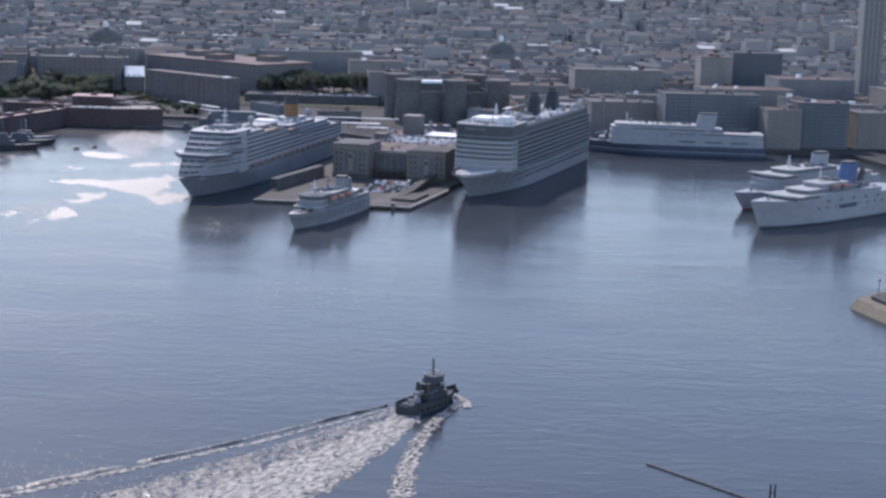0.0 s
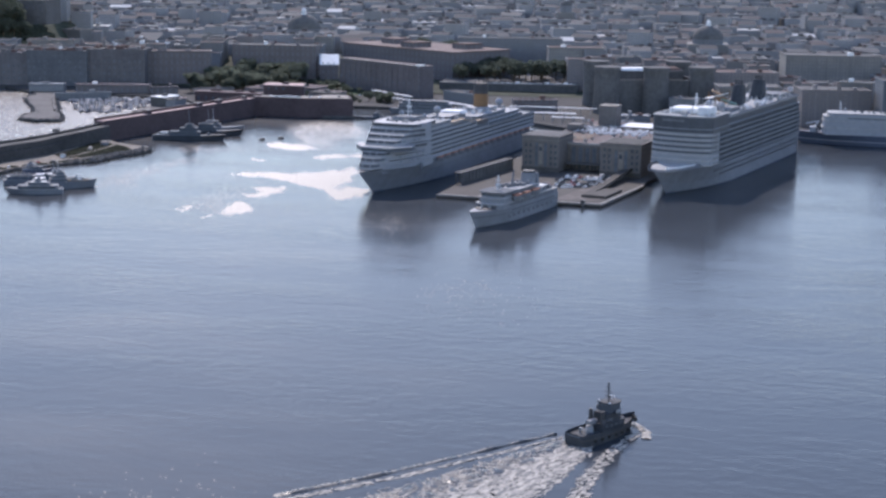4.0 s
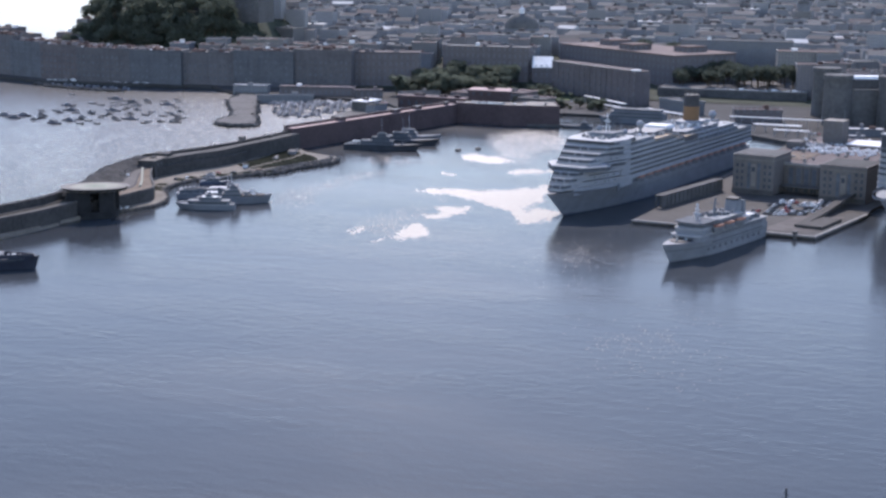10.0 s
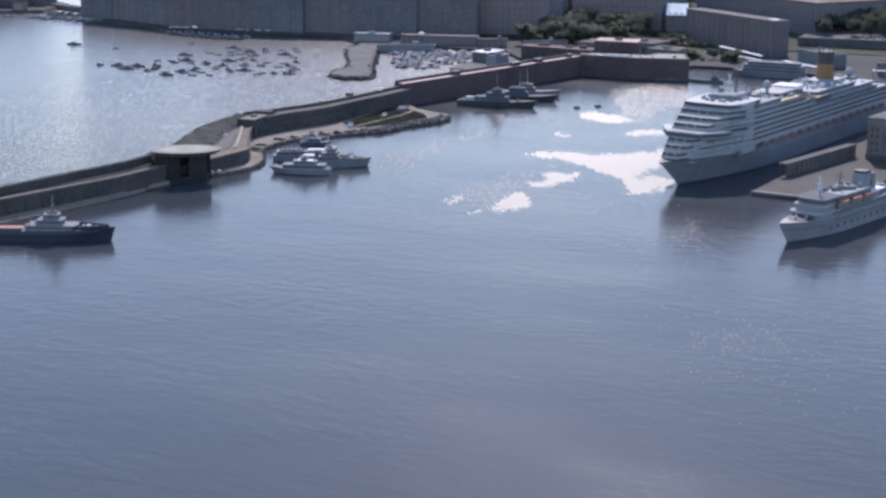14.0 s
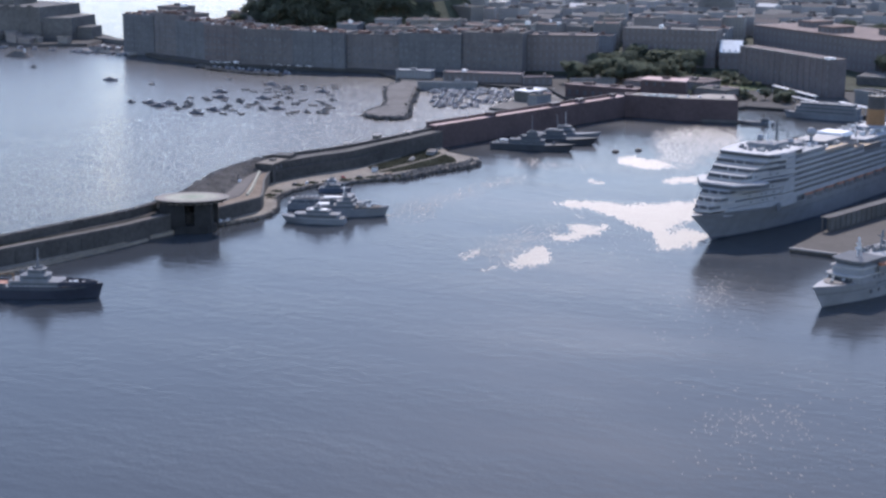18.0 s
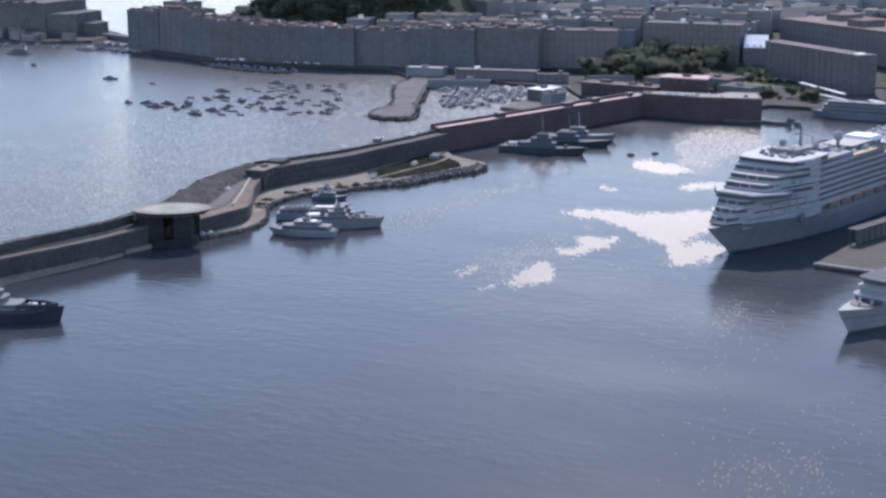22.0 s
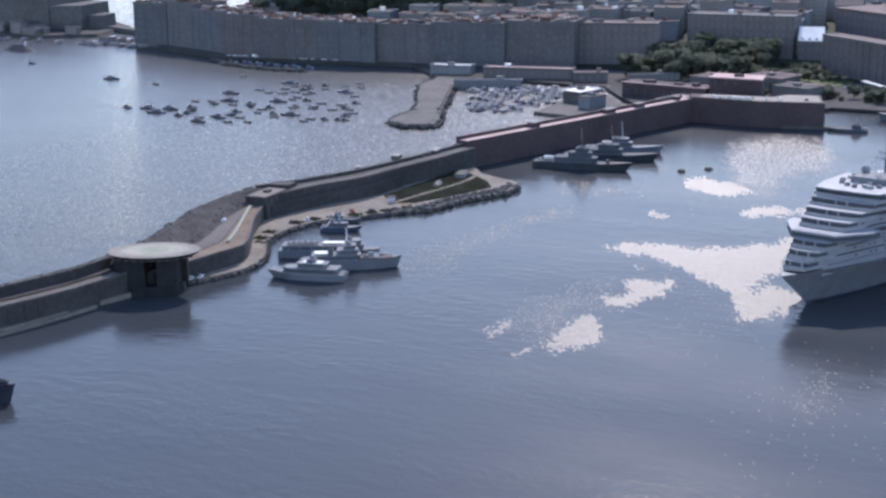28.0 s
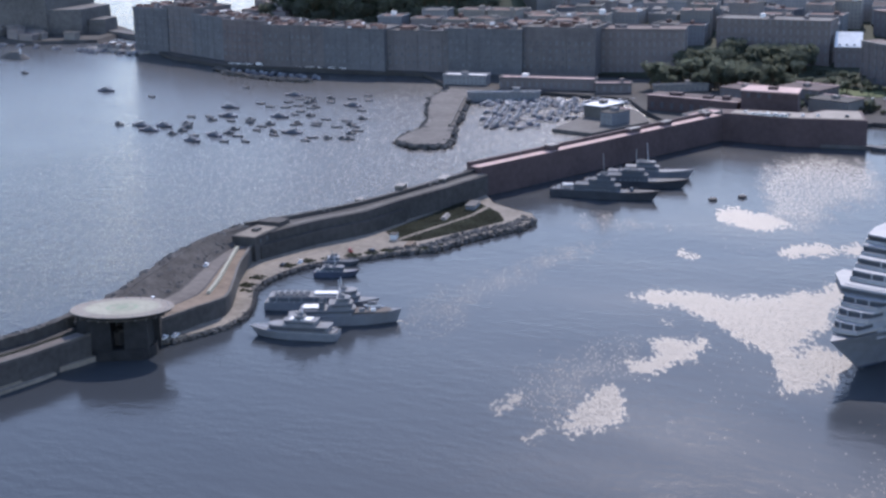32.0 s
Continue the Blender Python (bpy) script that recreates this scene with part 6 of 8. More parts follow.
small_ship(pose(-450, 884, 0, 0, 0, -70), "ship", 68, 12.5, 5.0, "supply_hull",
           [(-4, 19, 4.8, 1.6, 2.3, "boat_grey"), (1, 13, 4.0, 1.4, 2.2, "grey_hull"), (4, 11, 3.0, 1.2, 2.2, "boat_grey")],
           "dark blue supply ship with grey house and red deck", "ship", 0, extra=supply_fittings)

# moored passenger craft by the breakwater
def fast_ferry_fittings(s):
    part("gunwale", hull(32.3, 8.7, 3.0, rake=3.0, sheer=0.9, transom=0.86, n=16, levels=(0.9, 1.0)), "ship_white", s, "pale gunwale strip")
    part("saloon_glazing", prism(B(), outline(-11, 11.3, 3.78, 5), 3.5, 4.5), "dark_glass", s, "raked dark saloon windows")
    for k, (y, w) in enumerate(((-6, 4), (-0.5, 3))):
        part("roof_panel", box(B(), -2.2, 2.2, y, y + w, 7.2 if k == 0 else 7.3, 7.5), "roof_white", s, "bright roof panel")
    part("bow_rail", bar(bar(B(), (-2.2, 11, 4.2), (0, 16.5, 4.6), 0.08), (0, 16.5, 4.6), (2.2, 11, 4.2), 0.08), "white_paint", s)
    for y in (-14, -12, 8):
        part("bollard", cyl(B(), 2.6, y, 3.0, 3.7, 0.25, 0.25, 6), "steel", s)


def cargo_ferry_fittings(s):
    part("deck_crane", bar(bar(B(), (2, 10, 5), (2, 10, 8.5), 0.3), (2, 10, 8.5), (-2, 14, 7.5), 0.2), "steel", s, "grey deck crane")
    part("fore_deck", prism(B(), outline(4, 19, 3.8, 4), 4.2, 5.0), "road_brown", s, "brown planked fore deck")
    for x, y, w, l, h, m_ in ((-3, 8, 2, 2, 1.4, "boat_grey"), (0.6, 11, 1.8, 2, 0.9, "white_paint"), (-2, 13, 1, 1.5, 1.2, "boat_grey"), (-0.5, 7, 1.4, 1.4, 1.0, "concrete_dark"), (1.6, 6.4, 1.2, 2.2, 1.3, "boat_grey"), (-3.2, 11, 1.0, 1.6, 0.8, "white_paint")):
        part("cargo_box", box(B(), x, x + w, y, y + l, 4.9, 4.9 + h, 0.05), m_, s)
    part("gangway", bar(bar(B(), (-3.4, 16, 5.2), (3.0, 9, 7.4), 0.18), (-3.0, 16.4, 5.2), (3.4, 9.4, 7.4), 0.18), "white_paint", s, "white gangway")
    part("white_canopy", box(B(), -2.6, 2.6, -15, -8, 6.9, 7.15), "roof_white", s, "white deck canopy")
    part("bow_wash", box(B(), -1.0, 1.6, 20.4, 23.4, -0.2, 0.25, 0.7), "foam", s, "small foam at the stem")
    for x in (-2.4, 2.4):
        part("funnel", box(B(), x - 0.6, x + 0.6, -9, -6.8, 6.4, 9.2, 0.1), "navy_grey", s)


def long_ferry_fittings(s):
    part("white_roof", box(B(), -2.0, 2.0, -2, 9, 6.1, 6.5), "roof_white", s, "bright white roof panel")
    part("side_gallery", prism(B(), outline(-19, 12, 4.26, 3), 3.9, 4.9), "navy_grey", s, "dark open side gallery")
    part("awning_frame", box(box(B(), -3.4, 3.4, -18, -4, 5.9, 6.05), -0.2, 0.2, -18, -4, 6.05, 6.4), "navy_grey", s)
    for k in range(5):
        part("deck_bench", box(B(), -2.6, 2.6, -17 + k * 2.6, -16.2 + k * 2.6, 6.05, 6.6), "boat_grey", s)
    for k in range(6):
        part("gallery_post", box(B(), 4.2, 4.4, -17 + k * 5, -16.7 + k * 5, 3.4, 5.6), "ship_white", s)


small_ship(pose(-411, 1072, 0, 0, 0, 105), "catamaran_ferry", 32, 8.5, 3.0, "grey_hull",
           [(-13, 11, 3.7, 5, 2.1, "boat_grey"), (-8, 5, 3.0, 3, 1.7, "boat_grey"), (-3, 1, 1.8, 1, 1.3, "boat_grey")], "low white fast ferry with raked windows", "boat", 4, rake=3, extra=fast_ferry_fittings)
small_ship(pose(-405, 1095, 0, 0, 0, -60), "passenger_ferry", 42, 9.5, 4.0, "grey_hull",
           [(-16, 5, 4.2, 2.5, 2.2, "grey_hull"), (-5, 4, 3.6, 2, 2.0, "boat_grey"), (-2, 3, 2.8, 1.6, 1.8, "boat_grey")], "grey and white ferry with high bow and cluttered deck", "ferry", 7, extra=cargo_ferry_fittings)
small_ship(pose(-424, 1109, 0, 0, 0, -66), "passenger_ferry", 44, 9.5, 3.2, "grey_hull",
           [(-20, 16, 4.0, 5, 2.3, "boat_grey"), (8, 15, 3.4, 4, 1.9, "boat_grey")], "long white ferry with blue and white roof", "ferry", 5, extra=long_ferry_fittings)
small_ship(pose(-444, 1153, 0, 0, 0, -65), "patrol_boat", 18, 5.0, 2.2, "navy_blue",
           [(-5, 4, 1.9, 1.6, 2.0, "grey_hull")], "dark blue patrol boat at the breakwater", "boat", 4)
small_ship(pose(-452, 1170, 0, 0, 0, -65), "work_barge", 15, 4.6, 1.8, "navy_grey", [(-5, 0, 1.7, 0.8, 2.0, "ship_white")], "small dark workboat with pale cabin", "boat", 3)

# grey naval vessels under the red wall
small_ship(pose(-398, 1344, 0, 0, 0, -82), "naval_ship", 54, 9.0, 4.0, "tug_dark",
           [(-14, 10, 3.9, 2.5, 3.0, "navy_grey"), (-6, 7, 3.2, 2, 2.6, "navy_grey"), (-2, 5, 2.4, 1.6, 2.2, "navy_grey")], "dark grey naval vessel moored under the red wall", "naval ship", 11, rake=4,
           extra=lambda s: (part("gun", bar(cyl(B(), 0, 16, 4.6, 6.2, 1.2, 1.0, 10), (0, 16.5, 5.8), (0, 20, 6.4), 0.15), "navy_grey", s),
                            part("rigid_boat", prism(B(), outline(-21, -15, 1.1, 1.6), 5.6, 6.6), "white_paint", s)))
small_ship(pose(-392, 1374, 0, 0, 0, -72), "naval_ship", 52, 9.0, 4.0, "tug_dark",
           [(-14, 8, 3.6, 2.5, 3.0, "navy_grey"), (-6, 6, 3.0, 2, 2.6, "navy_grey")], "dark grey naval vessel with tall mast", "naval ship", 11, rake=4)
small_ship(pose(-394, 1402, 0, 0, 0, -72), "naval_ship", 44, 8.0, 3.8, "grey_hull",
           [(-12, 6, 3.2, 2, 2.6, "boat_grey"), (-6, 4, 2.6, 2, 2.2, "boat_grey")], "pale grey vessel with grey house", "naval ship", 10, rake=3)
# grey ferries at the far quay
small_ship(pose(-250, 1580, 0, 0, 0, 86), "moored_ferry", 58, 12, 4.0, "grey_hull",
           [(-27, 22, 5.6, 1.5, 2.8, "boat_grey"), (-27, 21, 5.5, 1.5, 2.6, "boat_grey"), (-24, 18, 5.2, 1.5, 2.4, "boat_grey")], "grey-white ferry at the inner quay", "ferry", 6)
small_ship(pose(-196, 1545, 0, 0, 0, 78), "moored_ferry", 40, 10, 3.6, "grey_hull",
           [(-17, 12, 4.4, 4, 2.6, "boat_grey"), (-12, 8, 4.0, 3, 2.4, "boat_grey")], "grey-white hydrofoil ferry at the inner quay", "ferry", 4)
small_ship(pose(-288, 1528, 0, 0, 0, 95), "work_barge", 24, 7, 2.0, "navy_grey", [(-8, -2, 2.2, 1, 2.4, "navy_grey")], "dark workboat by the mole jetty", "boat", 5)
for x, y in ((-331, 1372), (-343, 1360)):
    b_ = thing("mooring_buoy", pose(x, y, 0), "dark round mooring buoy", "buoy", "mooring buoys")
    part("float", cyl(cyl(B(), 0, 0, -0.5, 1.0, 2.3, 2.3, 14), 0, 0, 1.0, 1.5, 2.3, 1.2, 14), "black", b_)
    part("ring", cyl(B(), 0, 0, 1.5, 2.0, 0.4, 0.3, 8), "steel", b_)


# fields of small boats: three patterns, copied
def boat_pattern(kind_):
    if kind_ == 0:
        s = thing("motor_boat", pose(0, 0, -50), "small moored motor boat with low cabin", "boat", "boats moored in the bay")
        part("hull", hull(9, 3.0, 1.1, rake=0.8, sheer=0.4, transom=0.9, n=10), "grey_hull", s)
        part("cabin", prism(B(), outline(-1.5, 2.2, 1.0, 0.8), 1.1, 2.2), "ship_white", s)
        part("windscreen", prism(B(), outline(1.2, 2.3, 1.02, 0.8), 1.6, 2.0), "dark_glass", s)
    elif kind_ == 1:
        s = thing("motor_yacht", pose(0, 0, -50), "moored motor yacht with dark hull", "boat", "boats moored in the bay")
        part("hull", hull(14, 3.8, 1.2, rake=1.4, sheer=0.4, transom=0.9, n=12), "navy_blue", s)
        part("cabin", prism(B(), outline(-3.5, 3.2, 1.5, 1.4), 1.2, 2.2), "grey_hull", s)
        part("flybridge", prism(B(), outline(-2.5, 0.6, 1.2, 0.8), 2.2, 3.0), "boat_grey", s)
        part("window_band", prism(B(), outline(-2.5, 3.25, 1.54, 1.4), 1.6, 2.0), "dark_glass", s)
    else:
        s = thing("open_boat", pose(0, 0, -50), "small open fishing boat at its mooring", "boat", "boats moored in the bay")
        part("hull", hull(7, 2.5, 0.9, rake=0.6, sheer=0.4, transom=0.8, n=10), "navy_grey", s)
        part("thwart", box(B(), -1.0, 1.0, -1.0, -0.6, 0.9, 1.1), "deck_teak", s)
        part("engine", box(B(), -0.3, 0.3, -3.9, -3.4, 0.5, 1.5, 0.05), "black", s)
    if kind_ == 3:
        s.name = "cabin_boat"
        tagged(s, "small dark cabin boat at its mooring", "boat", "boats moored in the bay")
        part("cabin", prism(B(), outline(-0.6, 2.0, 0.9, 0.7), 0.9, 2.1), "navy_grey", s)
        part("cabin_roof", prism(B(), outline(-0.8, 2.1, 1.0, 0.7), 2.1, 2.25), "boat_grey", s)
    return s


PATS = [boat_pattern(i) for i in range(4)]
used = [0, 0, 0, 0]


def put_boat(kind_, x, y, rz, scale=1.0, group=""):
    m = pose(x, y, 0, 0, 0, rz)
    if not used[kind_]:
        o = PATS[kind_]
        o.matrix_world = m
    else:
        o = copy_thing(PATS[kind_], m)
    used[kind_] += 1
    if group:
        o["group"] = group
    return o


# moorings in the bay: larger yachts, then small craft
YACHTS = [(-753, 1516), (-733, 1484), (-766, 1430), (-749, 1417), (-697, 1417), (-698, 1396), (-655, 1445), (-742, 1582), (-697, 1495), (-675, 1555), (-892, 1548), (-749, 1434)]
SMALL_WEST = [(-740, 1447), (-732, 1436), (-727, 1424), (-755, 1472), (-743, 1477), (-734, 1467), (-709, 1412), (-726, 1412), (-678, 1402), (-665, 1407), (-693, 1428), (-681, 1421), (-698, 1442), (-682, 1444),
              (-687, 1458), (-703, 1467), (-719, 1468), (-687, 1468), (-669, 1444), (-661, 1433), (-743, 1540), (-728, 1529), (-709, 1477), (-783, 1428), (-799, 1602), (-839, 1536), (-1023, 1602)]
SMALL_EAST = [(-727, 1567), (-723, 1577), (-713, 1564), (-727, 1552), (-712, 1555), (-708, 1580), (-698, 1563), (-692, 1583), (-688, 1600), (-676, 1580), (-658, 1539), (-640, 1510), (-716, 1531), (-711, 1541),
              (-697, 1541), (-697, 1535), (-696, 1519), (-693, 1507), (-680, 1507), (-671, 1477), (-671, 1472), (-655, 1474), (-659, 1482), (-662, 1498), (-639, 1475), (-645, 1498), (-635, 1486), (-628, 1480),
              (-618, 1467), (-617, 1456), (-623, 1437), (-613, 1439), (-608, 1439), (-633, 1435), (-632, 1425)]
for x, y in YACHTS:
    put_boat(1, x, y, rng.uniform(75, 105) + (180 if rng.random() < 0.3 else 0))
for x, y in SMALL_WEST + SMALL_EAST:
    put_boat(rng.choice((2, 2, 3)), x, y, rng.uniform(70, 110) + (180 if rng.random() < 0.3 else 0))

# ---------------------------------------------------------------- terminal pier
PIER = [(-170, 1110), (-120, 1103), (-84, 1098), (-69, 1094), (-45, 1174), (-43, 1196), (30, 1412), (60, 1478), (-112, 1482), (-165, 1145)]
tagged(part("pier_quay", prism(B(), PIER, -4, 2.0), "quay_paving"), "pale paved terminal pier", "quay", kind="structure")
tagged(part("pier_edge", ribbon(B(), [(-170.4, 1109.6), (-69, 1093.4), (-44.4, 1173.8)], [(-169, 1111.2), (-70, 1095.4), (-46, 1174.6)], 1.5, 2.35), "concrete"), "pale stone pier coping", "kerb", kind="structure")
tagged(part("pier_apron", prism(B(), [(-98, 1108), (-73, 1104), (-57, 1160), (-80, 1166)], 1.9, 2.06), "road_brown"), "brownish concrete apron with low platform", "pavement", kind="structure")
tagged(part("pier_platform", prism(B(), [(-82, 1120), (-67, 1116), (-58, 1146), (-73, 1150)], 2, 3.6), "quay_paving"), "low raised loading platform", "platform", kind="structure")

T = pose(-69.4, 1298, 2, 0, 0, -14)
term = thing("ferry_terminal", T, "long tan stone maritime terminal with two broad front towers", "terminal building")
part("wall", box(B(), -37, 39, -62, 80, 0, 17.5), "terminal_wall", term)
part("roof", box(B(), -36, 38, -61, 79, 17.5, 17.9), "roof_dark", term)
part("parapet", box(B(), -14, 15, -62.6, -61.4, 17.0, 18.6), "concrete", term, "pale parapet over the recessed entrance")
for x, w, h in ((-40, 26, 23.5), (15, 28, 21.5)):
    p_ = part("front_tower", box(B(), x, x + w, -82, -50, 0, h), "terminal_wall", term, "broad tan end tower")
    for dx in (w * 0.36, w * 0.60):
        part("tall_slot", box(B(), x + dx, x + dx + 1.9, -82.15, -81.9, 3.4, h - 4.0), "balcony_shade", p_, "tall dark window slot")
    part("relief_panel", box(B(), x + w * 0.36 + 2.6, x + w * 0.60 - 0.7, -82.7, -81.95, 5, h - 5), "helipad", p_, "pale carved stone panel")
    part("panel_window", box(B(), x + w * 0.47, x + w * 0.53 + 0.6, -82.85, -82.65, h - 9.5, h - 6.5), "dark_glass", p_)
    for dx in (w * 0.08, w * 0.20, w * 0.76, w * 0.88):
        part("slit_rib", box(B(), x + dx - 1.0, x + dx - 0.5, -82.4, -81.95, 3, h - 2), "terminal_wall", p_)
        for k in range(4):
            part("window", box(B(), x + dx, x + dx + 1.5, -82.12, -81.9, 4.4 + k * 4.0, 6.6 + k * 4.0), "dark_glass", p_)
    part("attic_band", box(B(), x - 0.25, x + w + 0.25, -82.4, -49.8, h - 2.4, h - 1.9), "helipad", p_)
    part("cornice", box(B(), x - 0.5, x + w + 0.5, -82.5, -49.5, h, h + 0.7), "terminal_wall", p_)
    part("tower_roof", box(B(), x + 1, x + w - 1, -81, -51, h + 0.65, h + 0.9), "roof_flat", p_)
    part("base_course", box(B(), x - 0.3, x + w + 0.3, -82.45, -81.9, 0, 3), "concrete_dark", p_)
for i in range(6):
    x = -12 + i * 4.9
    part("pilaster", box(B(), x - 0.5, x + 0.5, -62.8, -61.9, 0, 16.6), "terminal_wall", term)
    if i < 5:
        part("tall_window", box(B(), x + 1.0, x + 3.9, -62.25, -61.95, 5, 15.5), "balcony_shade", term)
for i in range(9):
    part("ground_glazing", box(B(), -12.6 + i * 3.0, -10.2 + i * 3.0, -62.3, -61.9, 0.3, 4.4), "dark_glass", term)
for i in range(6):
    for j in range(9):
        if (i * 7 + j * 3) % 5:
            part("skylight", box(B(), -22 + j * 5.2 + 0.6 * i, -19.4 + j * 5.2 + 0.6 * i, -2 + i * 5.4, 0.4 + i * 5.4, 17.8, 19.2, 0.3), "roof_white", term, "white roof skylight")
part("entrance_canopy", box(B(), -13, 14, -72, -62, 4.6, 5.3), "concrete_dark", term)
for sx in (-37.1, 39.1):
    for i in range(12):
        y = -44 + i * 10.2
        part("side_window", box(B(), sx - 0.1, sx + 0.1, y, y + 4.2, 4, 14.5), "balcony_shade", term)
        part("side_pilaster", box(B(), sx - 0.4, sx + 0.4, y + 6.2, y + 7.8, 0, 17.4), "terminal_wall", term)
part("roof_block", box(B(), -25, -11.5, 50, 64, 17.5, 32.6), "terminal_wall", term, "plain square tower block")
part("roof_block_cap", box(B(), -25.3, -11.2, 49.7, 64.3, 32.6, 33.1), "helipad", term)
part("flagpole", cyl(B(), -13, 58, 33, 41, 0.15, 0.08, 6), "steel", term)
part("roof_house", box(B(), -36.5, -27, 8, 20, 17.5, 22.5), "terminal_wall", term, "low roof house")
part("roof_terrace", box(B(), -4, 34, 36, 62, 17.8, 19.6), "terminal_wall", term, "raised roof hall")
part("terrace_top", box(B(), -4.5, 34.5, 35.5, 62.5, 19.6, 20.0), "roof_white", term, "bright flat roof of the hall")
part("roof_ramp", box(B(), -34, -8, -44, -10, 17.8, 18.2), "yard_earth", term, "brown roof surface")
bm = B()
for i in range(70):
    x, y = rng.uniform(-35, 36), rng.uniform(-58, 78)
    if -28 < x < -9 and 46 < y < 68:
        continue
    box(bm, x, x + rng.uniform(0.8, 3), y, y + rng.uniform(0.8, 3.5), 17.8, 17.9 + rng.uniform(0.6, 2.2))
part("roof_unit", bm, "concrete", term)["kind"] = "stuff"

# wharf canopy beside the cruise ship
can = thing("wharf_canopy", pose(-150.6, 1191.5, 2, 0, 0, -18.4), "long flat-roofed wharf canopy on columns", "canopy")
part("roof", box(B(), -2.8, 2.8, -38, 44, 6.9, 7.4), "castle_stone", can)
part("back_wall", box(B(), 1.9, 2.2, -38, 44, 0, 6.9), "castle_stone", can)
for i in range(16):
    part("column", box(B(), -2.4, -1.8, -37 + i * 5.3, -36.4 + i * 5.3, 0, 6.9), "castle_stone", can)
    part("column", box(B(), 2.3, 2.75, -37 + i * 5.3, -36.2 + i * 5.3, 0, 6.9), "castle_stone", can)

# curved access ramp
rp = dense([(-79, 1128), (-70, 1158), (-62, 1190), (-54, 1216), (-40, 1240)], 6)
kz = [2.2 + 6.0 * min(1, i / (len(rp) * 0.8)) for i in range(len(rp))]
ramp = thing("access_ramp", pose(0, 0, 0), "grey curved concrete ramp to the terminal", "ramp")
part("deck", ribbon(B(), offset(rp, -3), offset(rp, 3), [z - 0.6 for z in kz], kz), "quay_paving", ramp)
part("guard_wall", ribbon(B(), offset(rp, -3.3), offset(rp, -3), [z - 0.7 for z in kz], [z + 1.1 for z in kz]), "concrete_dark", ramp)
for i in range(2, len(rp), 3):
    part("ramp_pier", box(B(), rp[i][0] - 0.7, rp[i][0] + 0.7, rp[i][1] - 0.7, rp[i][1] + 0.7, 1.9, kz[i] - 0.5), "concrete_dark", ramp)
kiosk = thing("dolphin", pose(-80, 1096.5, 0), "dark mooring dolphin at the pier end", "bollard")
part("shaft", cyl(B(), 0, 0, -3, 3.4, 1.4, 1.4, 12), "concrete_dark", kiosk)
part("cap", cyl(B(), 0, 0, 3.4, 4.0, 1.7, 1.5, 12), "black", kiosk)


# cars
def car_pattern(paint, label, van=False):
    c = thing("car" if not van else "van", pose(0, 0, -60), label, "car" if not van else "van", "parked cars")
    if van:
        bm = box(B(), -0.95, 0.95, -2.6, 2.5, 0.35, 1.2, 0.05)
        box(bm, -0.92, 0.92, -2.55, 1.7, 1.15, 2.2, 0.14)
        part("body", bm, paint, c)
        part("windscreen", box(B(), -0.8, 0.8, 1.45, 1.75, 1.3, 2.0), "dark_glass", c)
    else:
        bm = box(B(), -0.88, 0.88, -2.1, 2.1, 0.3, 0.9, 0.08)
        part("body", bm, paint, c)
        part("cabin", box(B(), -0.8, 0.8, -1.5, 0.9, 0.86, 1.35, 0.25), "dark_glass", c)
        part("roof", box(B(), -0.56, 0.56, -1.2, 0.6, 1.34, 1.44, 0.05), paint, c)
    for sx in (-1, 1):
        for y in (-1.3, 1.35):
            w = B()
            g = cyl(w, 0, 0, -0.1, 0.1, 0.33, 0.33, 10)
            o = part("wheel", w, "tyre", c)
            o.matrix_local = Matrix.Translation((sx * 0.82, y, 0.33)) @ Matrix.Rotation(radians(90), 4, "Y")
    return c


CARS = [car_pattern("car_white", "white car parked in rows"), car_pattern("car_dark", "dark car parked in rows"), car_pattern("car_silver", "silver car parked in rows"),
        car_pattern("car_red", "red car parked in rows"), car_pattern("car_white", "small white delivery van parked in rows", True)]
cused = [False] * 5


def put_car(i, x, y, z, rz):
    m = pose(x, y, z, 0, 0, rz)
    if cused[i]:
        return copy_thing(CARS[i], m)
    cused[i] = True
    CARS[i].matrix_world = m
    return CARS[i]


for r in range(5):
    for k in range(13):
        if rng.random() < 0.16:
            continue
        u = Vector((-112 + k * 2.75 + r * 3.6, 1150 + r * 11.5 + k * 0.85))
        put_car(rng.choice((0, 0, 1, 1, 2, 2, 3, 4)), u.x, u.y, 2.0, -16 + rng.choice((0, 180)))
for r in range(5):
    for k in range(8):
        if rng.random() < 0.12:
            continue
        q = T @ Vector((-31 + k * 3.1, -4 + r * 9.0 + k * 1.5, 17.9))
        put_car(rng.choice((0, 0, 0, 2, 1)), q.x, q.y, q.z + 0.02, -14)
for x, y, rz, i in ((-452, 1044, 15, 0), (-450, 1048, 15, 0), (-498, 1128, 20, 0), (-474, 1066, 60, 0), (-447, 1190, 70, 1), (-456, 1186, 40, 3), (-470, 1152, 10, 1), (-466, 1160, 20, 0)):
    put_car(i, x, y, 8.66 if x < -472 and y < 1140 else 1.9, rz)

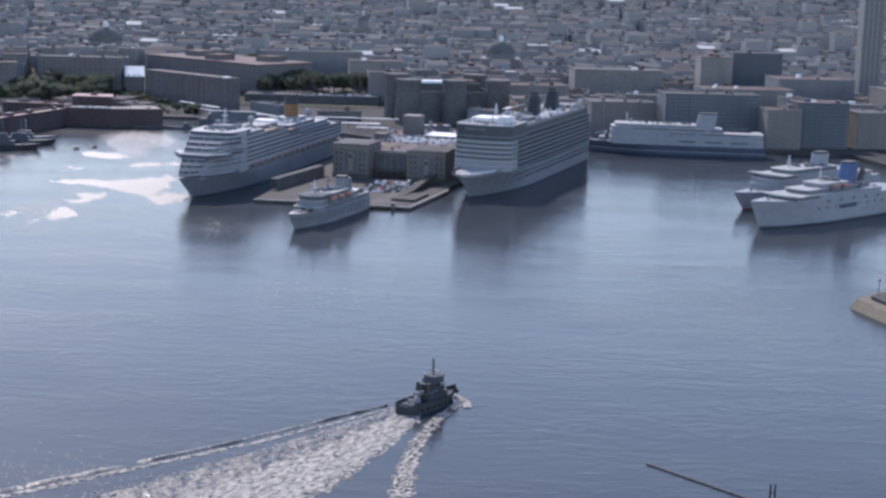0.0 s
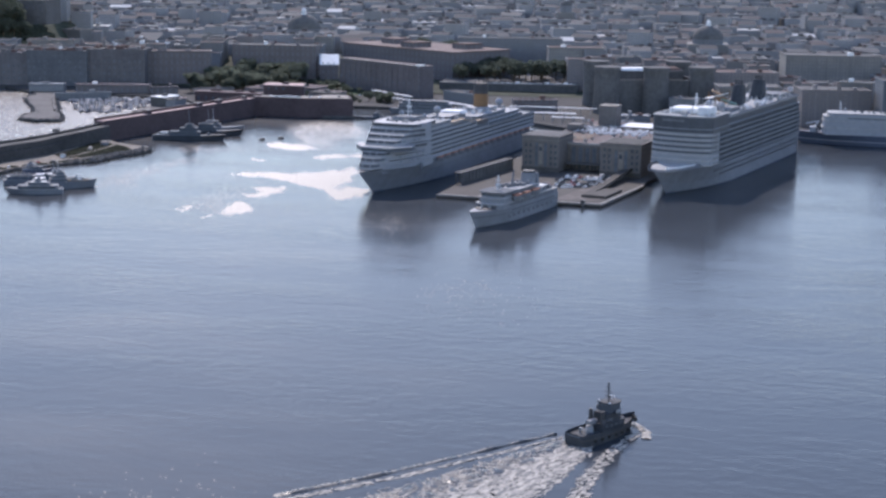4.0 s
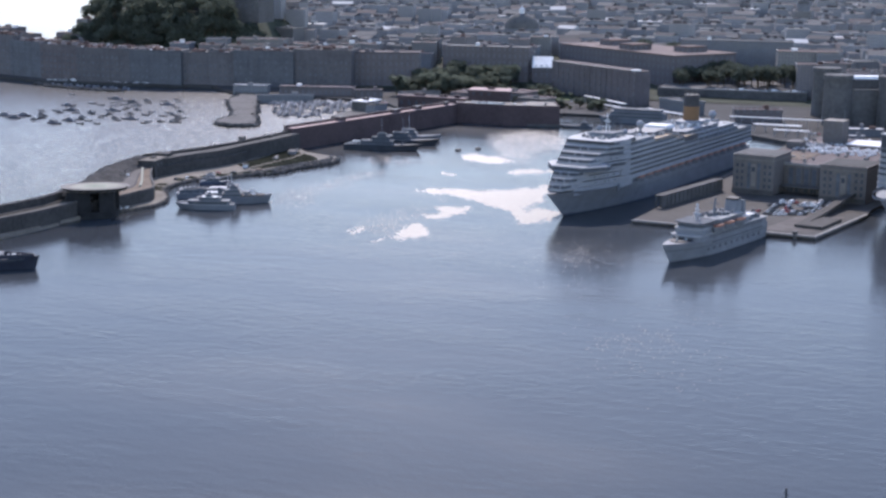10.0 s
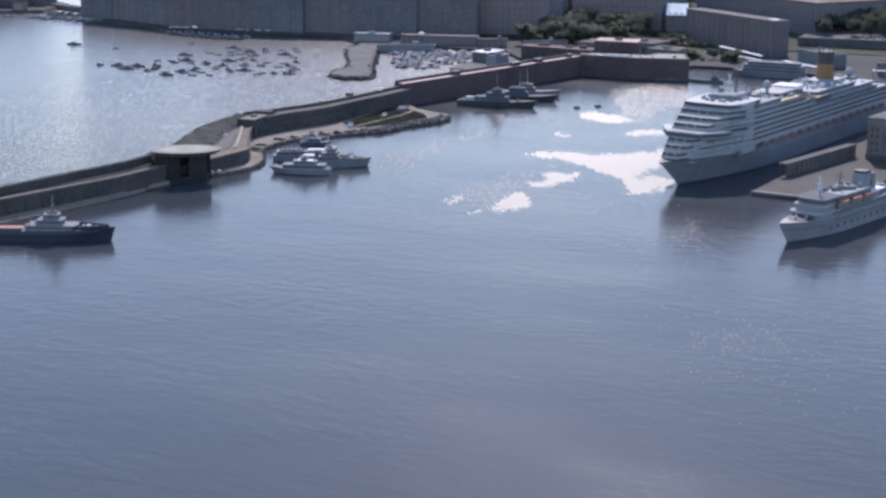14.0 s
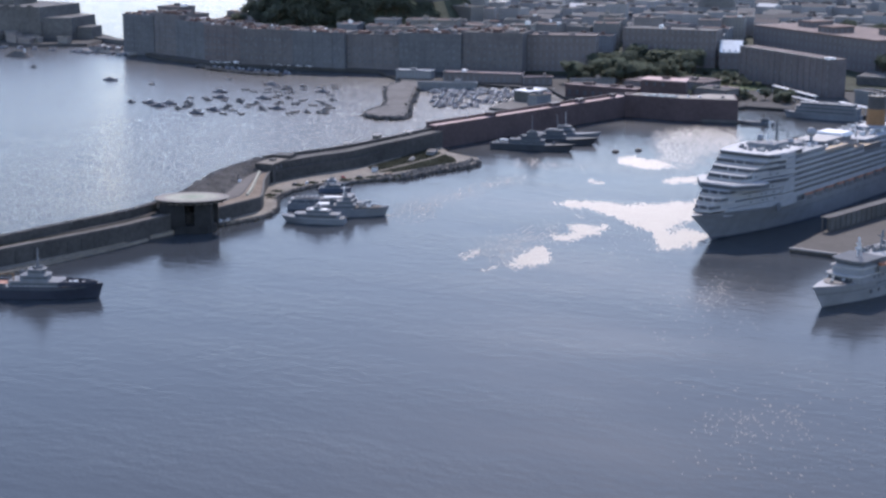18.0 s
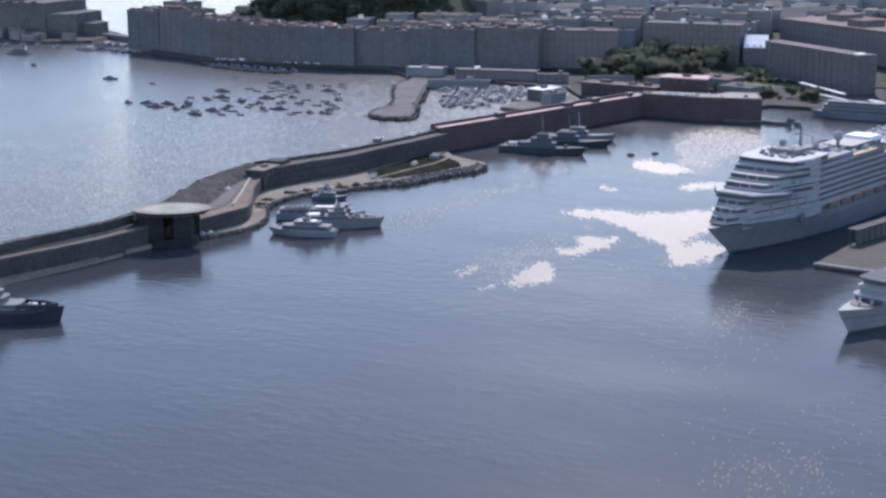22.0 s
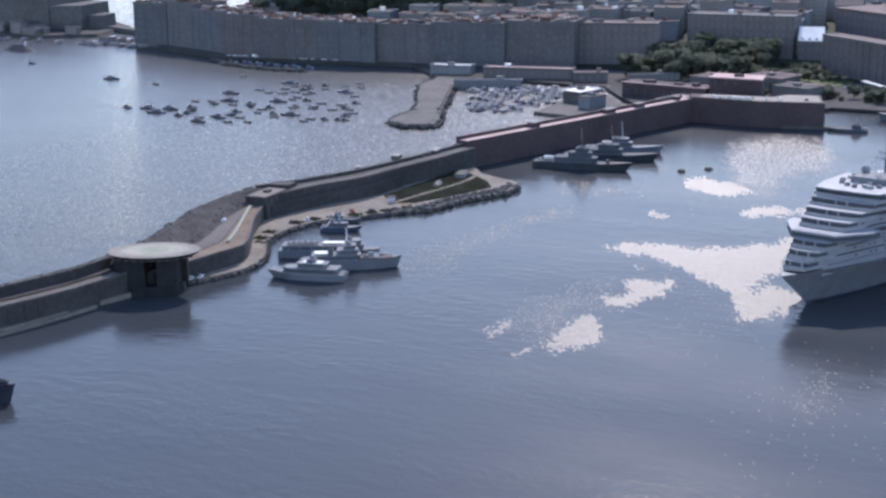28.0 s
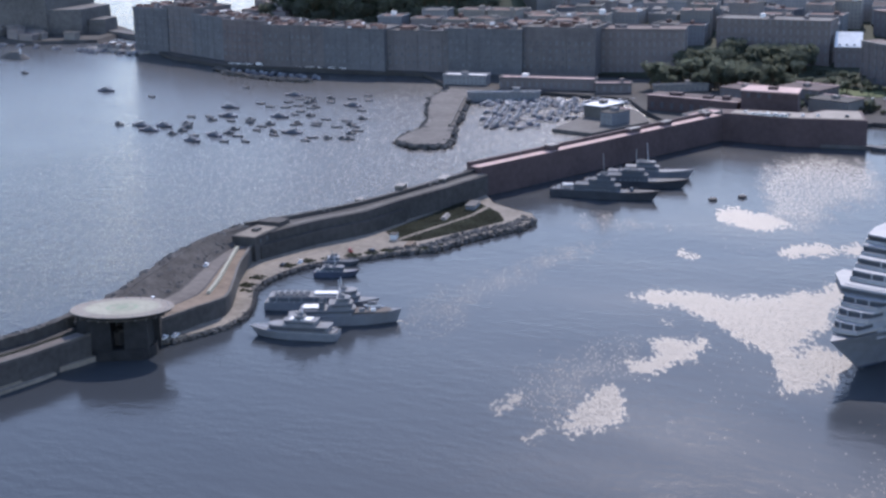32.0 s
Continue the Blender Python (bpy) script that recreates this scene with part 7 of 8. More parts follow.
# right-hand pier head with sloping stone skirt
bm = prism(B(), [(150, 838), (158, 806), (260, 800), (300, 880), (168, 858)], -2, 4.6, grow=5)
tagged(part("pier_head", bm, "tuff"), "sandy stone pier head with sloping skirt", "pier", kind="structure")
bm = prism(B(), [(156, 836), (163, 812), (250, 806), (280, 872), (170, 852)], 4.5, 6.4)
tagged(part("pier_head_deck", bm, "asphalt"), "dark deck of the pier head", "pier", kind="structure")
mast = thing("beacon_mast", pose(160, 838, 4.6), "thin dark beacon mast on the pier head", "beacon")
part("pole", cyl(B(), 0, 0, 0, 9, 0.25, 0.15, 8), "black", mast)
part("lantern", cyl(B(), 0, 0, 8.6, 9.8, 0.5, 0.4, 8), "red_paint", mast)
boom = thing("floating_boom", pose(0, 0, 0), "long dark floating boom on the water", "boom")
for i in range(16):
    a = Vector((20, 589, 0)).lerp(Vector((48, 556, 0)), i / 16)
    c = Vector((20, 589, 0)).lerp(Vector((48, 556, 0)), (i + 0.9) / 16)
    part("boom_float", bar(B(), (a.x, a.y, 0.1), (c.x, c.y, 0.1), 0.5, 8), "black", boom)
tw = thing("channel_beacon", pose(54, 558, 0), "dark twin-post channel beacon", "beacon")
for dx in (-0.7, 0.7):
    part("post", cyl(B(), dx, 0, -2, 5.0, 0.35, 0.3, 8), "black", tw)
part("crossbar", box(B(), -1.1, 1.1, -0.2, 0.2, 2.2, 2.6), "black", tw)

# ---------------------------------------------------------------- jetty and marina
JET = [(-573, 1437), (-577, 1461), (-578, 1482), (-588, 1508), (-612, 1553), (-634, 1600), (-640, 1642), (-612, 1642), (-606, 1600), (-584, 1547), (-559, 1488), (-543, 1452), (-538, 1435), (-554, 1427)]
tagged(part("jetty", prism(B(), JET, -3, 3.0), "jetty_stone"), "stone jetty with rock-armoured head", "jetty", kind="structure")
tagged(part("jetty_wall", ribbon(B(), [(-562, 1490), (-585.5, 1547), (-607.5, 1600)], [(-564, 1490.5), (-587.5, 1547.5), (-609.5, 1600.5)], 3, 4.4), "roof_flat"), "pale low wall along the jetty", "wall", kind="structure")
pont = thing("marina_pontoons", pose(0, 0, 0), "grey floating marina pontoons", "pontoon")
PO = []
for i in range(5):
    y = 1520 + i * 25
    x0, x1 = -556 - i * 9, -512 + (i > 1) * 10
    part("pontoon", box(B(), x0, x1, y, y + 2.4, -0.3, 0.6), "concrete", pont)
    PO.append((x0, x1, y))
for x0, x1, y in PO:
    x = x0 + 2
    while x < x1 - 2:
        for s in (-1, 1):
            if rng.random() < 0.7:
                b_ = put_boat(rng.choice((0, 0, 0, 1)), x + rng.uniform(-0.4, 0.4), y + 1.2 + s * 7.4, 0 if s > 0 else 180, group="boats in the marina")
                b_["label"] = "white motor boat berthed at a pontoon"
        x += 6.0
quay_g = thing("marina_quay", pose(0, 0, 0), "pale marina quay with low sheds", "quay", kind="structure")
part("quay_wall", prism(B(), [(-500, 1512), (-470, 1506), (-452, 1560), (-476, 1600), (-500, 1600)], -2, 2.4), "concrete_dark", quay_g)
for i, (x, y, w, l, h, mt) in enumerate(((-488, 1570, 16, 22, 8, "concrete_dark"), (-470, 1545, 10, 18, 8, "plaster_grey"), (-420, 1668, 30, 22, 9, "plaster_red"), (-380, 1680, 34, 26, 10, "plaster_red"), (-350, 1640, 30, 20, 9, "plaster_tan"))):
    s = thing("harbour_shed", pose(x, y, 2.4, 0, 0, -18), "low dark red harbour building with pale flat roof" if "red" in mt else "low tan harbour shed with grey flat roof" if "tan" in mt else "low grey harbour shed with bright roof", "building", "harbour sheds")
    part("wall", box(B(), -w / 2, w / 2, -l / 2, l / 2, 0, h), mt, s)
    part("roof", box(B(), -w / 2 - 0.4, w / 2 + 0.4, -l / 2 - 0.4, l / 2 + 0.4, h, h + 0.5), "roof_red" if "red" in mt else "roof_flat" if "plaster" in mt else "roof_white", s)
    part("roof_edge", box(B(), -w / 2 - 0.4, w / 2 + 0.4, l / 2 - 1.4, l / 2 + 0.3, h + 0.5, h + 1.1), "roof_white" if i == 0 else "pink_top", s)
    part("roof_house", box(B(), -2, 2, -3, 2, h + 0.5, h + 2.6), mt, s)


# ---------------------------------------------------------------- buildings
def building(x, y, rz, w, d, h, wall="plaster_tan", roof="roof_flat", label="tan plastered city block", z=None, name="building", cornice=True, group="city blocks", tanks=3):
    z = hill(x, y) + 2 if z is None else z
    b_ = thing(name, pose(x, y, z, 0, 0, rz), label, "building", group)
    part("wall", box(B(), -w / 2, w / 2, -d / 2, d / 2, -4, h), wall, b_)
    r = part("roof", box(B(), -w / 2 + 0.4, w / 2 - 0.4, -d / 2 + 0.4, d / 2 - 0.4, h, h + 0.25), roof, b_)
    if cornice:
        bm = B()
        for x0, x1, y0, y1 in ((-w / 2 - 0.5, w / 2 + 0.5, -d / 2 - 0.5, -d / 2 + 0.4), (-w / 2 - 0.5, w / 2 + 0.5, d / 2 - 0.4, d / 2 + 0.5),
                               (-w / 2 - 0.5, -w / 2 + 0.4, -d / 2 + 0.4, d / 2 - 0.4), (w / 2 - 0.4, w / 2 + 0.5, -d / 2 + 0.4, d / 2 - 0.4)):
            box(bm, x0, x1, y0, y1, h - 0.6, h + 1.0)
        part("cornice", bm, wall, b_)
    for i in range(tanks):
        a, c = rng.uniform(-w * 0.35, w * 0.3), rng.uniform(-d * 0.35, d * 0.3)
        part("roof_house", box(B(), a, a + rng.uniform(2.5, 6), c, c + rng.uniform(2.5, 6), h + 0.25, h + rng.uniform(2, 4)), rng.choice((wall, wall, "roof_tile", "roof_white")), r)
    return b_


FAR_WIN = pane_mesh("window_pane", 0.3, 1.7, 2.9, "window_far")


def windows_on(b_, w, d, h, bay=4.0, storey=4.0, z0=3.0):
    """Tall window panes in rows on the harbour-facing side."""
    me = FAR_WIN
    turn = Matrix.Rotation(radians(90), 4, "Z")
    for j in range(int((h - z0) / storey)):
        for i in range(int((w - 2) / bay)):
            share("window", me, b_, Matrix.Translation((-w / 2 + 2.2 + i * bay, -d / 2 - 0.02, z0 + 1.5 + j * storey)) @ turn)


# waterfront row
row = [(-1000, 1772, -8, 36, 46, 39, "row_grey_haze"), (-958, 1760, -20, 40, 40, 42, "row_tan_haze"), (-915, 1742, -22, 44, 38, 37, "row_grey_haze"), (-868, 1728, -4, 46, 38, 36, "row_pink_haze"),
       (-818, 1718, 4, 50, 40, 35, "row_tan_haze"), (-764, 1722, 4, 52, 40, 34, "row_grey_haze"), (-708, 1734, 10, 50, 40, 33, "row_tan_haze"), (-652, 1738, 8, 54, 40, 36, "row_grey_haze"), (-594, 1752, 8, 52, 44, 38, "row_tan_haze")]
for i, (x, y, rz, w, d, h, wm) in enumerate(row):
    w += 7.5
    b_ = building(x, y, rz, w, d, h, wm, rng.choice(("roof_tile", "roof_flat")), "tall waterfront palazzo with shade and haze in its colour", 2.0, "waterfront_block", group="waterfront row")
    for s in range(5):
        part("string_course", box(B(), -w / 2 - 0.3, w / 2 + 0.3, -d / 2 - 0.3, -d / 2, 6 + s * 6.2, 6.6 + s * 6.2), wm, b_)
    for k in range(int(w / 10.4)):
        part("pilaster", box(B(), -w / 2 + 4.4 + k * 10.4, -w / 2 + 5.2 + k * 10.4, -d / 2 - 0.35, -d / 2, 0, h - 0.8), wm, b_)
    windows_on(b_, w, d, h - 3, 5.2, 6.2, 6.3)
    for mt_, cnt in (("roof_tile", 20), ("plaster_pink", 8), ("roof_white", 1)):
        bm = B()
        for k in range(cnt):
            a, c = rng.uniform(-w / 2 + 1, w / 2 - 9), rng.uniform(-d / 2 + 1, d / 2 - 9)
            if mt_ == "roof_white":
                box(bm, a, a + rng.uniform(1, 2.4), c, c + rng.uniform(1, 2.4), h, h + rng.uniform(0.9, 2.2))
            else:
                box(bm, a, a + rng.uniform(3, 8), c, c + rng.uniform(3, 8), h, h + rng.uniform(0.8, 3.6), rng.choice((0, 0, 1.2)))
        part("roof_clutter", bm, mt_, b_, "jumbled roof terraces and huts")["kind"] = "stuff"
building(-986, 1796, -8, 30, 26, 46, "row_tan_haze", "roof_tile", "stepped palazzo top with terrace", 2.0, group="waterfront row")
tagged(part("sea_road", ribbon(B(), [(-992, 1752), (-960, 1726), (-880, 1693), (-769, 1699), (-702, 1711)], [(-988, 1756), (-956, 1731), (-878, 1698), (-769, 1703), (-704, 1715)], 2.4, 3.1), "asphalt"),
       "seafront road below the palazzi", "road", kind="structure")
for i in range(34):
    u = i / 33
    put_car(rng.choice((0, 0, 2, 1, 4)), -878 + 108 * u, 1696 + 5.5 * u, 3.1, 87)

# things on and beside the moles
for i in range(9):
    put_car(rng.choice((0, 0, 2)), -374 + i * 2.6, 1527 - 0.05 * i, 16.8, 95)
put_car(0, -485.1, 1116.8, 8.68, 24)
for i in range(6):
    put_boat(rng.choice((0, 0, 1)), -496 + i * 5.4, 1526 + rng.uniform(-5, 2), rng.uniform(-20, 40), group="boats in the marina")["label"] = "white motor boat beside the old harbour wall"
ARC = [(-885, 1681), (-860, 1661), (-832, 1651), (-800, 1644), (-768, 1645)]
tagged(part("arc_mole", ribbon(B(), ARC, offset(ARC, 7), -2, 1.3), "rock"), "low curved rock mole before the waterfront", "mole", kind="structure")
for i in range(14):
    u = i / 13
    put_boat(rng.choice((0, 0, 1)), -862 + 92 * u, 1676 - 12 * u + rng.uniform(-4, 4), rng.uniform(0, 60), group="boats behind the rock mole")["label"] = "small boat moored behind the rock mole"

# castle on its islet
ov = thing("sea_castle", pose(0, 0, 0), "massive dark tuff castle rising from the sea", "castle")
part("islet", prism(B(), [(-1330, 1760), (-1160, 1765), (-1110, 1800), (-1130, 1880), (-1200, 1930), (-1330, 1930)], -3, 3, grow=6), "rock", ov, "dark rocky islet")
part("keep", prism(B(), [(-1330, 1800), (-1182, 1812), (-1186, 1890), (-1330, 1910)], 2, 40, grow=3), "castle_stone", ov, "tall windowless keep")
part("bastion", prism(B(), [(-1182, 1814), (-1152, 1830), (-1160, 1884), (-1186, 1888)], 2, 28, grow=2), "castle_stone", ov, "lower stepped bastion")
part("gatehouse", prism(B(), [(-1152, 1840), (-1136, 1846), (-1142, 1872), (-1160, 1874)], 2, 17, grow=1), "castle_stone", ov)
part("upper_work", prism(B(), [(-1310, 1820), (-1230, 1826), (-1232, 1870), (-1310, 1880)], 40, 47), "castle_stone", ov)
for i in range(9):
    part("merlon", box(B(), -1326 + i * 16, -1319 + i * 16, 1800.5 + i * 1.1, 1802.5 + i * 1.1, 40, 41.8), "castle_stone", ov)
part("causeway", prism(B(), [(-1136, 1850), (-1010, 1800), (-1006, 1810), (-1136, 1864)], -2, 5.2), "castle_stone", ov, "stone causeway to the shore")
for i in range(16):
    x, y = rng.uniform(-1300, -1130), rng.uniform(1768, 1806)
    building(x, y, rng.uniform(-15, 15), rng.uniform(8, 16), rng.uniform(8, 12), rng.uniform(5, 9), rng.choice(("plaster_tan", "plaster_pink")), "roof_tile", "low house at the castle's foot", 3.0, group="islet houses", tanks=0)
for i in range(20):
    put_boat(rng.choice((0, 1)), rng.uniform(-1250, -1110), rng.uniform(1738, 1758), rng.uniform(0, 30), group="boats at the islet")
tagged(part("club_pontoon", prism(B(), [(-1082, 1752), (-1010, 1742), (-1000, 1764), (-1070, 1776)], -2, 2.2), "concrete"), "club pontoon crowded with boats", "quay", kind="structure")
for i in range(18):
    put_boat(rng.choice((0, 0, 1)), rng.uniform(-1085, -1010), rng.uniform(1734, 1750), rng.uniform(-20, 20), group="boats at the islet")
for i in range(22):
    x, y = rng.uniform(-1074, -1004), rng.uniform(1752, 1766)
    building(x, y, rng.uniform(-20, 10), rng.uniform(3, 9), rng.uniform(3, 6), rng.uniform(2, 4.5), rng.choice(("plaster_red", "plaster_pink", "plaster_grey")), rng.choice(("roof_white", "roof_tile", "roof_red")), "low boat-club cabin on the pontoon", 2.2, "club_cabin", cornice=False, group="boat-club cabins", tanks=0)
rk = thing("rock_mole", pose(-1104, 1678, 0), "small rock mole with white beacon", "mole")
part("rock_mound", cyl(B(), 0, 0, -2, 6, 16, 4, 10, 1.4, 0.7), "rock", rk)
part("beacon", cyl(B(), 8, 0, 4, 9, 1.0, 0.8, 10), "white_paint", rk, "white beacon")

# royal palace with long roof edge, and the bright facade beside it
pal = thing("royal_palace", pose(-308, 1742, 3, 0, 0, -42), "long dark palace front with pale roof edge", "palace")
part("wall", box(B(), -66, 66, -14, 3, -3, 31), "row_pink_haze", pal)
# pale strip: sun on the roof edge put into the colour
part("roof_edge", box(B(), -66.4, 66.4, -14.8, -13.6, 31, 31.7), "concrete", pal, "roof edge with sunlight in its pale colour")
part("roof", box(B(), -66, 66, -13.5, 3, 31, 31.4), "roof_dark", pal)
part("end_cap", box(B(), 60, 66.4, -14.9, -8, 31.4, 32.8), "roof_white", pal, "bright end cap")
windows_on(pal, 130, 28, 29, 8.6, 9.0, 3.0)
for i in range(16):
    part("pilaster", box(B(), -65 + i * 8.6, -63.6 + i * 8.6, -14.6, -13.9, -3, 30.6), "plaster_red", pal)
pal2 = thing("royal_palace_wing", pose(-336, 1902, 2, 0, 0, -40.6), "large dark red palace wing with brown roof", "palace")
part("wall", box(B(), -82, 106, 0, 84, -6, 36), "plaster_red", pal2)
part("roof", prism(B(), [(-83, -1), (107, -1), (107, 85), (-83, 85)], 36, 37), "palace_roof", pal2)
for x, y_ in ((-50, 30), (10, 8), (60, 40)):
    part("pavilion", box(B(), x, x + 22, y_, y_ + 26, 37, 42), "plaster_red", pal2)
    part("pavilion_roof", box(B(), x - 0.4, x + 22.4, y_ - 0.4, y_ + 26.4, 42, 42.8, 0.3), "roof_tile", pal2)
wf = thing("white_pavilion", pose(-388.5, 1830, 5.5, 0, 0, 12), "building with a bright white roof slope beside the palace", "building")
part("wall", box(B(), -10, 10, -9, 9, -2, 18), "plaster_red", wf)
part("white_roof", ribbon(B(), [(-10.4, -9.6), (10.4, -9.6)], [(-10.4, 8.5), (10.4, 8.5)], [17.6, 17.6], [18.2, 18.2]), "roof_white", wf, "bright white sheeted roof slope")
for v in wf.children[-1].data.vertices:
    v.co.z += (v.co.y + 9.6) * 0.53
part("gable", prism(B(), [(-9.8, 7), (9.8, 7), (9.8, 9), (-9.8, 9)], 17.9, 27.0), "plaster_grey", wf)
for i in range(3):
    part("dormer", box(B(), -7.5 + i * 5.6, -5.9 + i * 5.6, -8.4, -6.6, 17.8, 19.9), "balcony_shade", wf, "small dark dormer")

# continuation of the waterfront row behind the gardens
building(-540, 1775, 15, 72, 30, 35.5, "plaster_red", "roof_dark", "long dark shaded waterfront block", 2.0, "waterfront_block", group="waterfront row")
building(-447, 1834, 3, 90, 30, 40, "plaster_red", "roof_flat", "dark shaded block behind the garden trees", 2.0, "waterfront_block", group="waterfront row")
building(-206, 1950, 6, 116, 30, 46, "plaster_grey", "roof_flat", "long grey block behind the street trees", 2.0, "city_block")
building(-130, 1905, 8, 60, 30, 40, "plaster_tan", "roof_tile", "shaded block behind the castle", 2.0, "city_block")

# raised street with parked cars between palace and castle
tagged(part("street_terrace", prism(B(), [(-262, 1778), (-120, 1784), (-120, 1960), (-262, 1960)], 0, 11.4), "castle_stone"), "dark retaining wall of the raised street", "terrace", kind="structure")
tagged(part("street_coping", prism(B(), [(-262, 1777.4), (-120, 1783.4), (-120, 1784.6), (-262, 1778.6)], 11.2, 12.2), "concrete"), "pale coping of the raised street", "kerb", kind="structure")
for i in range(44):
    if rng.random() < 0.75:
        put_car(rng.choice((0, 0, 2, 4, 1)), -205 + i * 1.9, 1783 + i * 0.08, 11.4, 90)
for i in range(34):
    put_car(rng.choice((0, 0, 2, 4, 1, 3)), -398 + (i % 17) * 3.3, 1782 + (i % 17) * 0.5 - (i // 17) * 9, 2.6, 10)


# ferry quay canopies and low sheds round the inner basin
def quay_canopy(a, c, w, h, label):
    d = Vector(c) - Vector(a)
    s = thing("quay_canopy", pose(a[0], a[1], 2.4, 0, 0, math.degrees(math.atan2(d.y, d.x))), label, "canopy", "ferry quay canopies")
    part("roof", box(B(), 0, d.length, -w / 2, w / 2, h, h + 0.5), "roof_white", s, "white canopy roof")
    for i in range(int(d.length / 9) + 1):
        for y_ in (-w / 2 + 0.6, w / 2 - 0.6):
            part("post", box(B(), 0.4 + i * 9, 0.8 + i * 9, y_ - 0.2, y_ + 0.2, 0, h), "steel", s)


for a, c, w, h in (((-318, 1705), (-270, 1647), 6, 6), ((-246, 1621), (-206, 1581), 6, 6), ((-300, 1660), (-262, 1622), 4, 4.5), ((-170, 1582), (-92, 1580), 5, 6.5), ((-146, 1540), (-108, 1538), 9, 6), ((-128, 1516), (-100, 1514), 7, 5)):
    quay_canopy(a, c, w * 0.55, h, "long white ferry quay canopy on posts")
for x, y, rz, w, l, h, mt, rf_ in ((-60, 1545, 8, 30, 14, 5, "plaster_grey", "roof_white"), (-20, 1520, 8, 22, 16, 6, "plaster_tan", "roof_flat"), (25, 1530, 6, 30, 14, 6, "plaster_grey", "roof_white"), (-150, 1610, 12, 40, 18, 10, "plaster_red", "roof_red"),
                                   (-220, 1650, -44, 44, 16, 11, "plaster_grey", "roof_flat"), (-70, 1500, 6, 24, 10, 4.5, "plaster_grey", "roof_white"), (-10, 1492, 6, 20, 10, 5, "plaster_grey", "roof_flat")):
    building(x, y, rz, w, l, h, mt, rf_, "low port shed with pale roof", 2.6, "port_shed", group="port sheds", tanks=2)
for r in range(4):
    for k in range(26):
        if rng.random() < 0.72:
            put_car(rng.choice((0, 0, 1, 2, 2, 3, 4)), -106 + k * 3.0 + r * 2, 1486 + r * 7 + k * 0.3 + (30 if r > 2 else 0), 2.62, 4)

# low buildings and boat roofs round the marina
for x, y, rz, w, l, h, mt, rf_, lab in ((-584, 1616, 25, 52, 7, 4, "plaster_grey", "roof_white", "long white-roofed marina shed"), (-572, 1668, 10, 72, 12, 8, "plaster_red", "pink_top", "long low red clubhouse with pale roof edge"), (-640, 1668, 10, 34, 12, 7, "plaster_grey", "roof_white", "low marina house with white roof"),
                                        (-520, 1668, 24, 26, 10, 7, "plaster_red", "pink_top", "low red marina house"), (-476, 1690, 35, 40, 6, 5, "plaster_tan", "pink_top", "low pale-roofed quay store"),
                                        (-418, 1570, -18, 12, 30, 6, "plaster_tan", "pink_top", "low quay store with pink roof")):
    building(x, y, rz, w, l, h, mt, rf_, lab, 2.4, "marina_building", group="marina buildings", tanks=1)
for i in range(90):
    u, v = rng.random(), rng.random()
    b_ = put_boat(rng.choice((0, 0, 0, 1)), -600 + 95 * u + 10 * v, 1596 + 26 * u + 36 * v - 10, rng.uniform(-20, 60), group="boats in the marina")
    b_["label"] = "white motor boat berthed at a pontoon"

# round-towered castle behind the terminal
cn = thing("round_tower_castle", pose(-50, 1650, 3, 0, 0, 14), "dark stone castle with round towers", "castle")
TW = [(-44, -34), (0, -40), (44, -34), (-40, 36), (40, 36)]
for x, y in TW:
    t_ = part("tower", cyl(B(), x, y, -3, 40, 12.5, 11, 20), "castle_stone", cn, "round crenellated tower")
    part("tower_crown", cyl(B(), x, y, 38, 42, 12.4, 12.4, 20), "castle_stone", t_)
for i in range(4):
    a, c = [(-44, -34), (44, -34), (40, 36), (-40, 36)][i], [(44, -34), (40, 36), (-40, 36), (-44, -34)][i]
    d = (Vector(c) - Vector(a)).normalized()
    nn = Vector((-d.y, d.x)) * 3
    part("curtain_wall", prism(B(), [(a[0], a[1]), (c[0], c[1]), (c[0] + nn.x, c[1] + nn.y), (a[0] + nn.x, a[1] + nn.y)], -3, 30), "castle_stone", cn)
part("hall", box(B(), -34, 34, -6, 28, -3, 36), "castle_stone", cn)
part("hall_roof", box(B(), -30, 4, -7, 10, 36, 38.2, 1.5), "roof_white", cn, "pale hall roof")
part("hall_roof", box(B(), 8, 34, 0, 24, 36, 38.0, 1.5), "roof_tile", cn)

# large blocks of the eastern waterfront
big = [(40, 1700, 10, 62, 40, 34, "plaster_pink"), (140, 1880, 4, 98, 46, 40, "plaster_tan"), (188, 1534, 3, 84, 40, 43, "curtain_wall"), (246, 1496, 3, 30, 34, 34, "plaster_tan"),
       (282, 1512, 4, 46, 40, 40, "curtain_wall"), (334, 1520, 4, 40, 40, 32, "plaster_tan"), (388, 1532, 4, 50, 40, 36, "plaster_pink"), (110, 1560, 6, 58, 44, 32, "plaster_pink"),
       (40, 1590, 6, 54, 36, 30, "plaster_tan"), (252, 1900, 0, 34, 40, 56, "plaster_tan"), (304, 1930, 0, 56, 40, 60, "curtain_wall"), (330, 1760, 6, 80, 50, 44, "plaster_grey"),
       (250, 1700, 6, 90, 44, 36, "plaster_tan"), (420, 1700, 5, 70, 50, 40, "plaster_tan"), (500, 1620, 5, 70, 50, 40, "plaster_grey"), (450, 1560, 5, 50, 40, 34, "plaster_tan")]
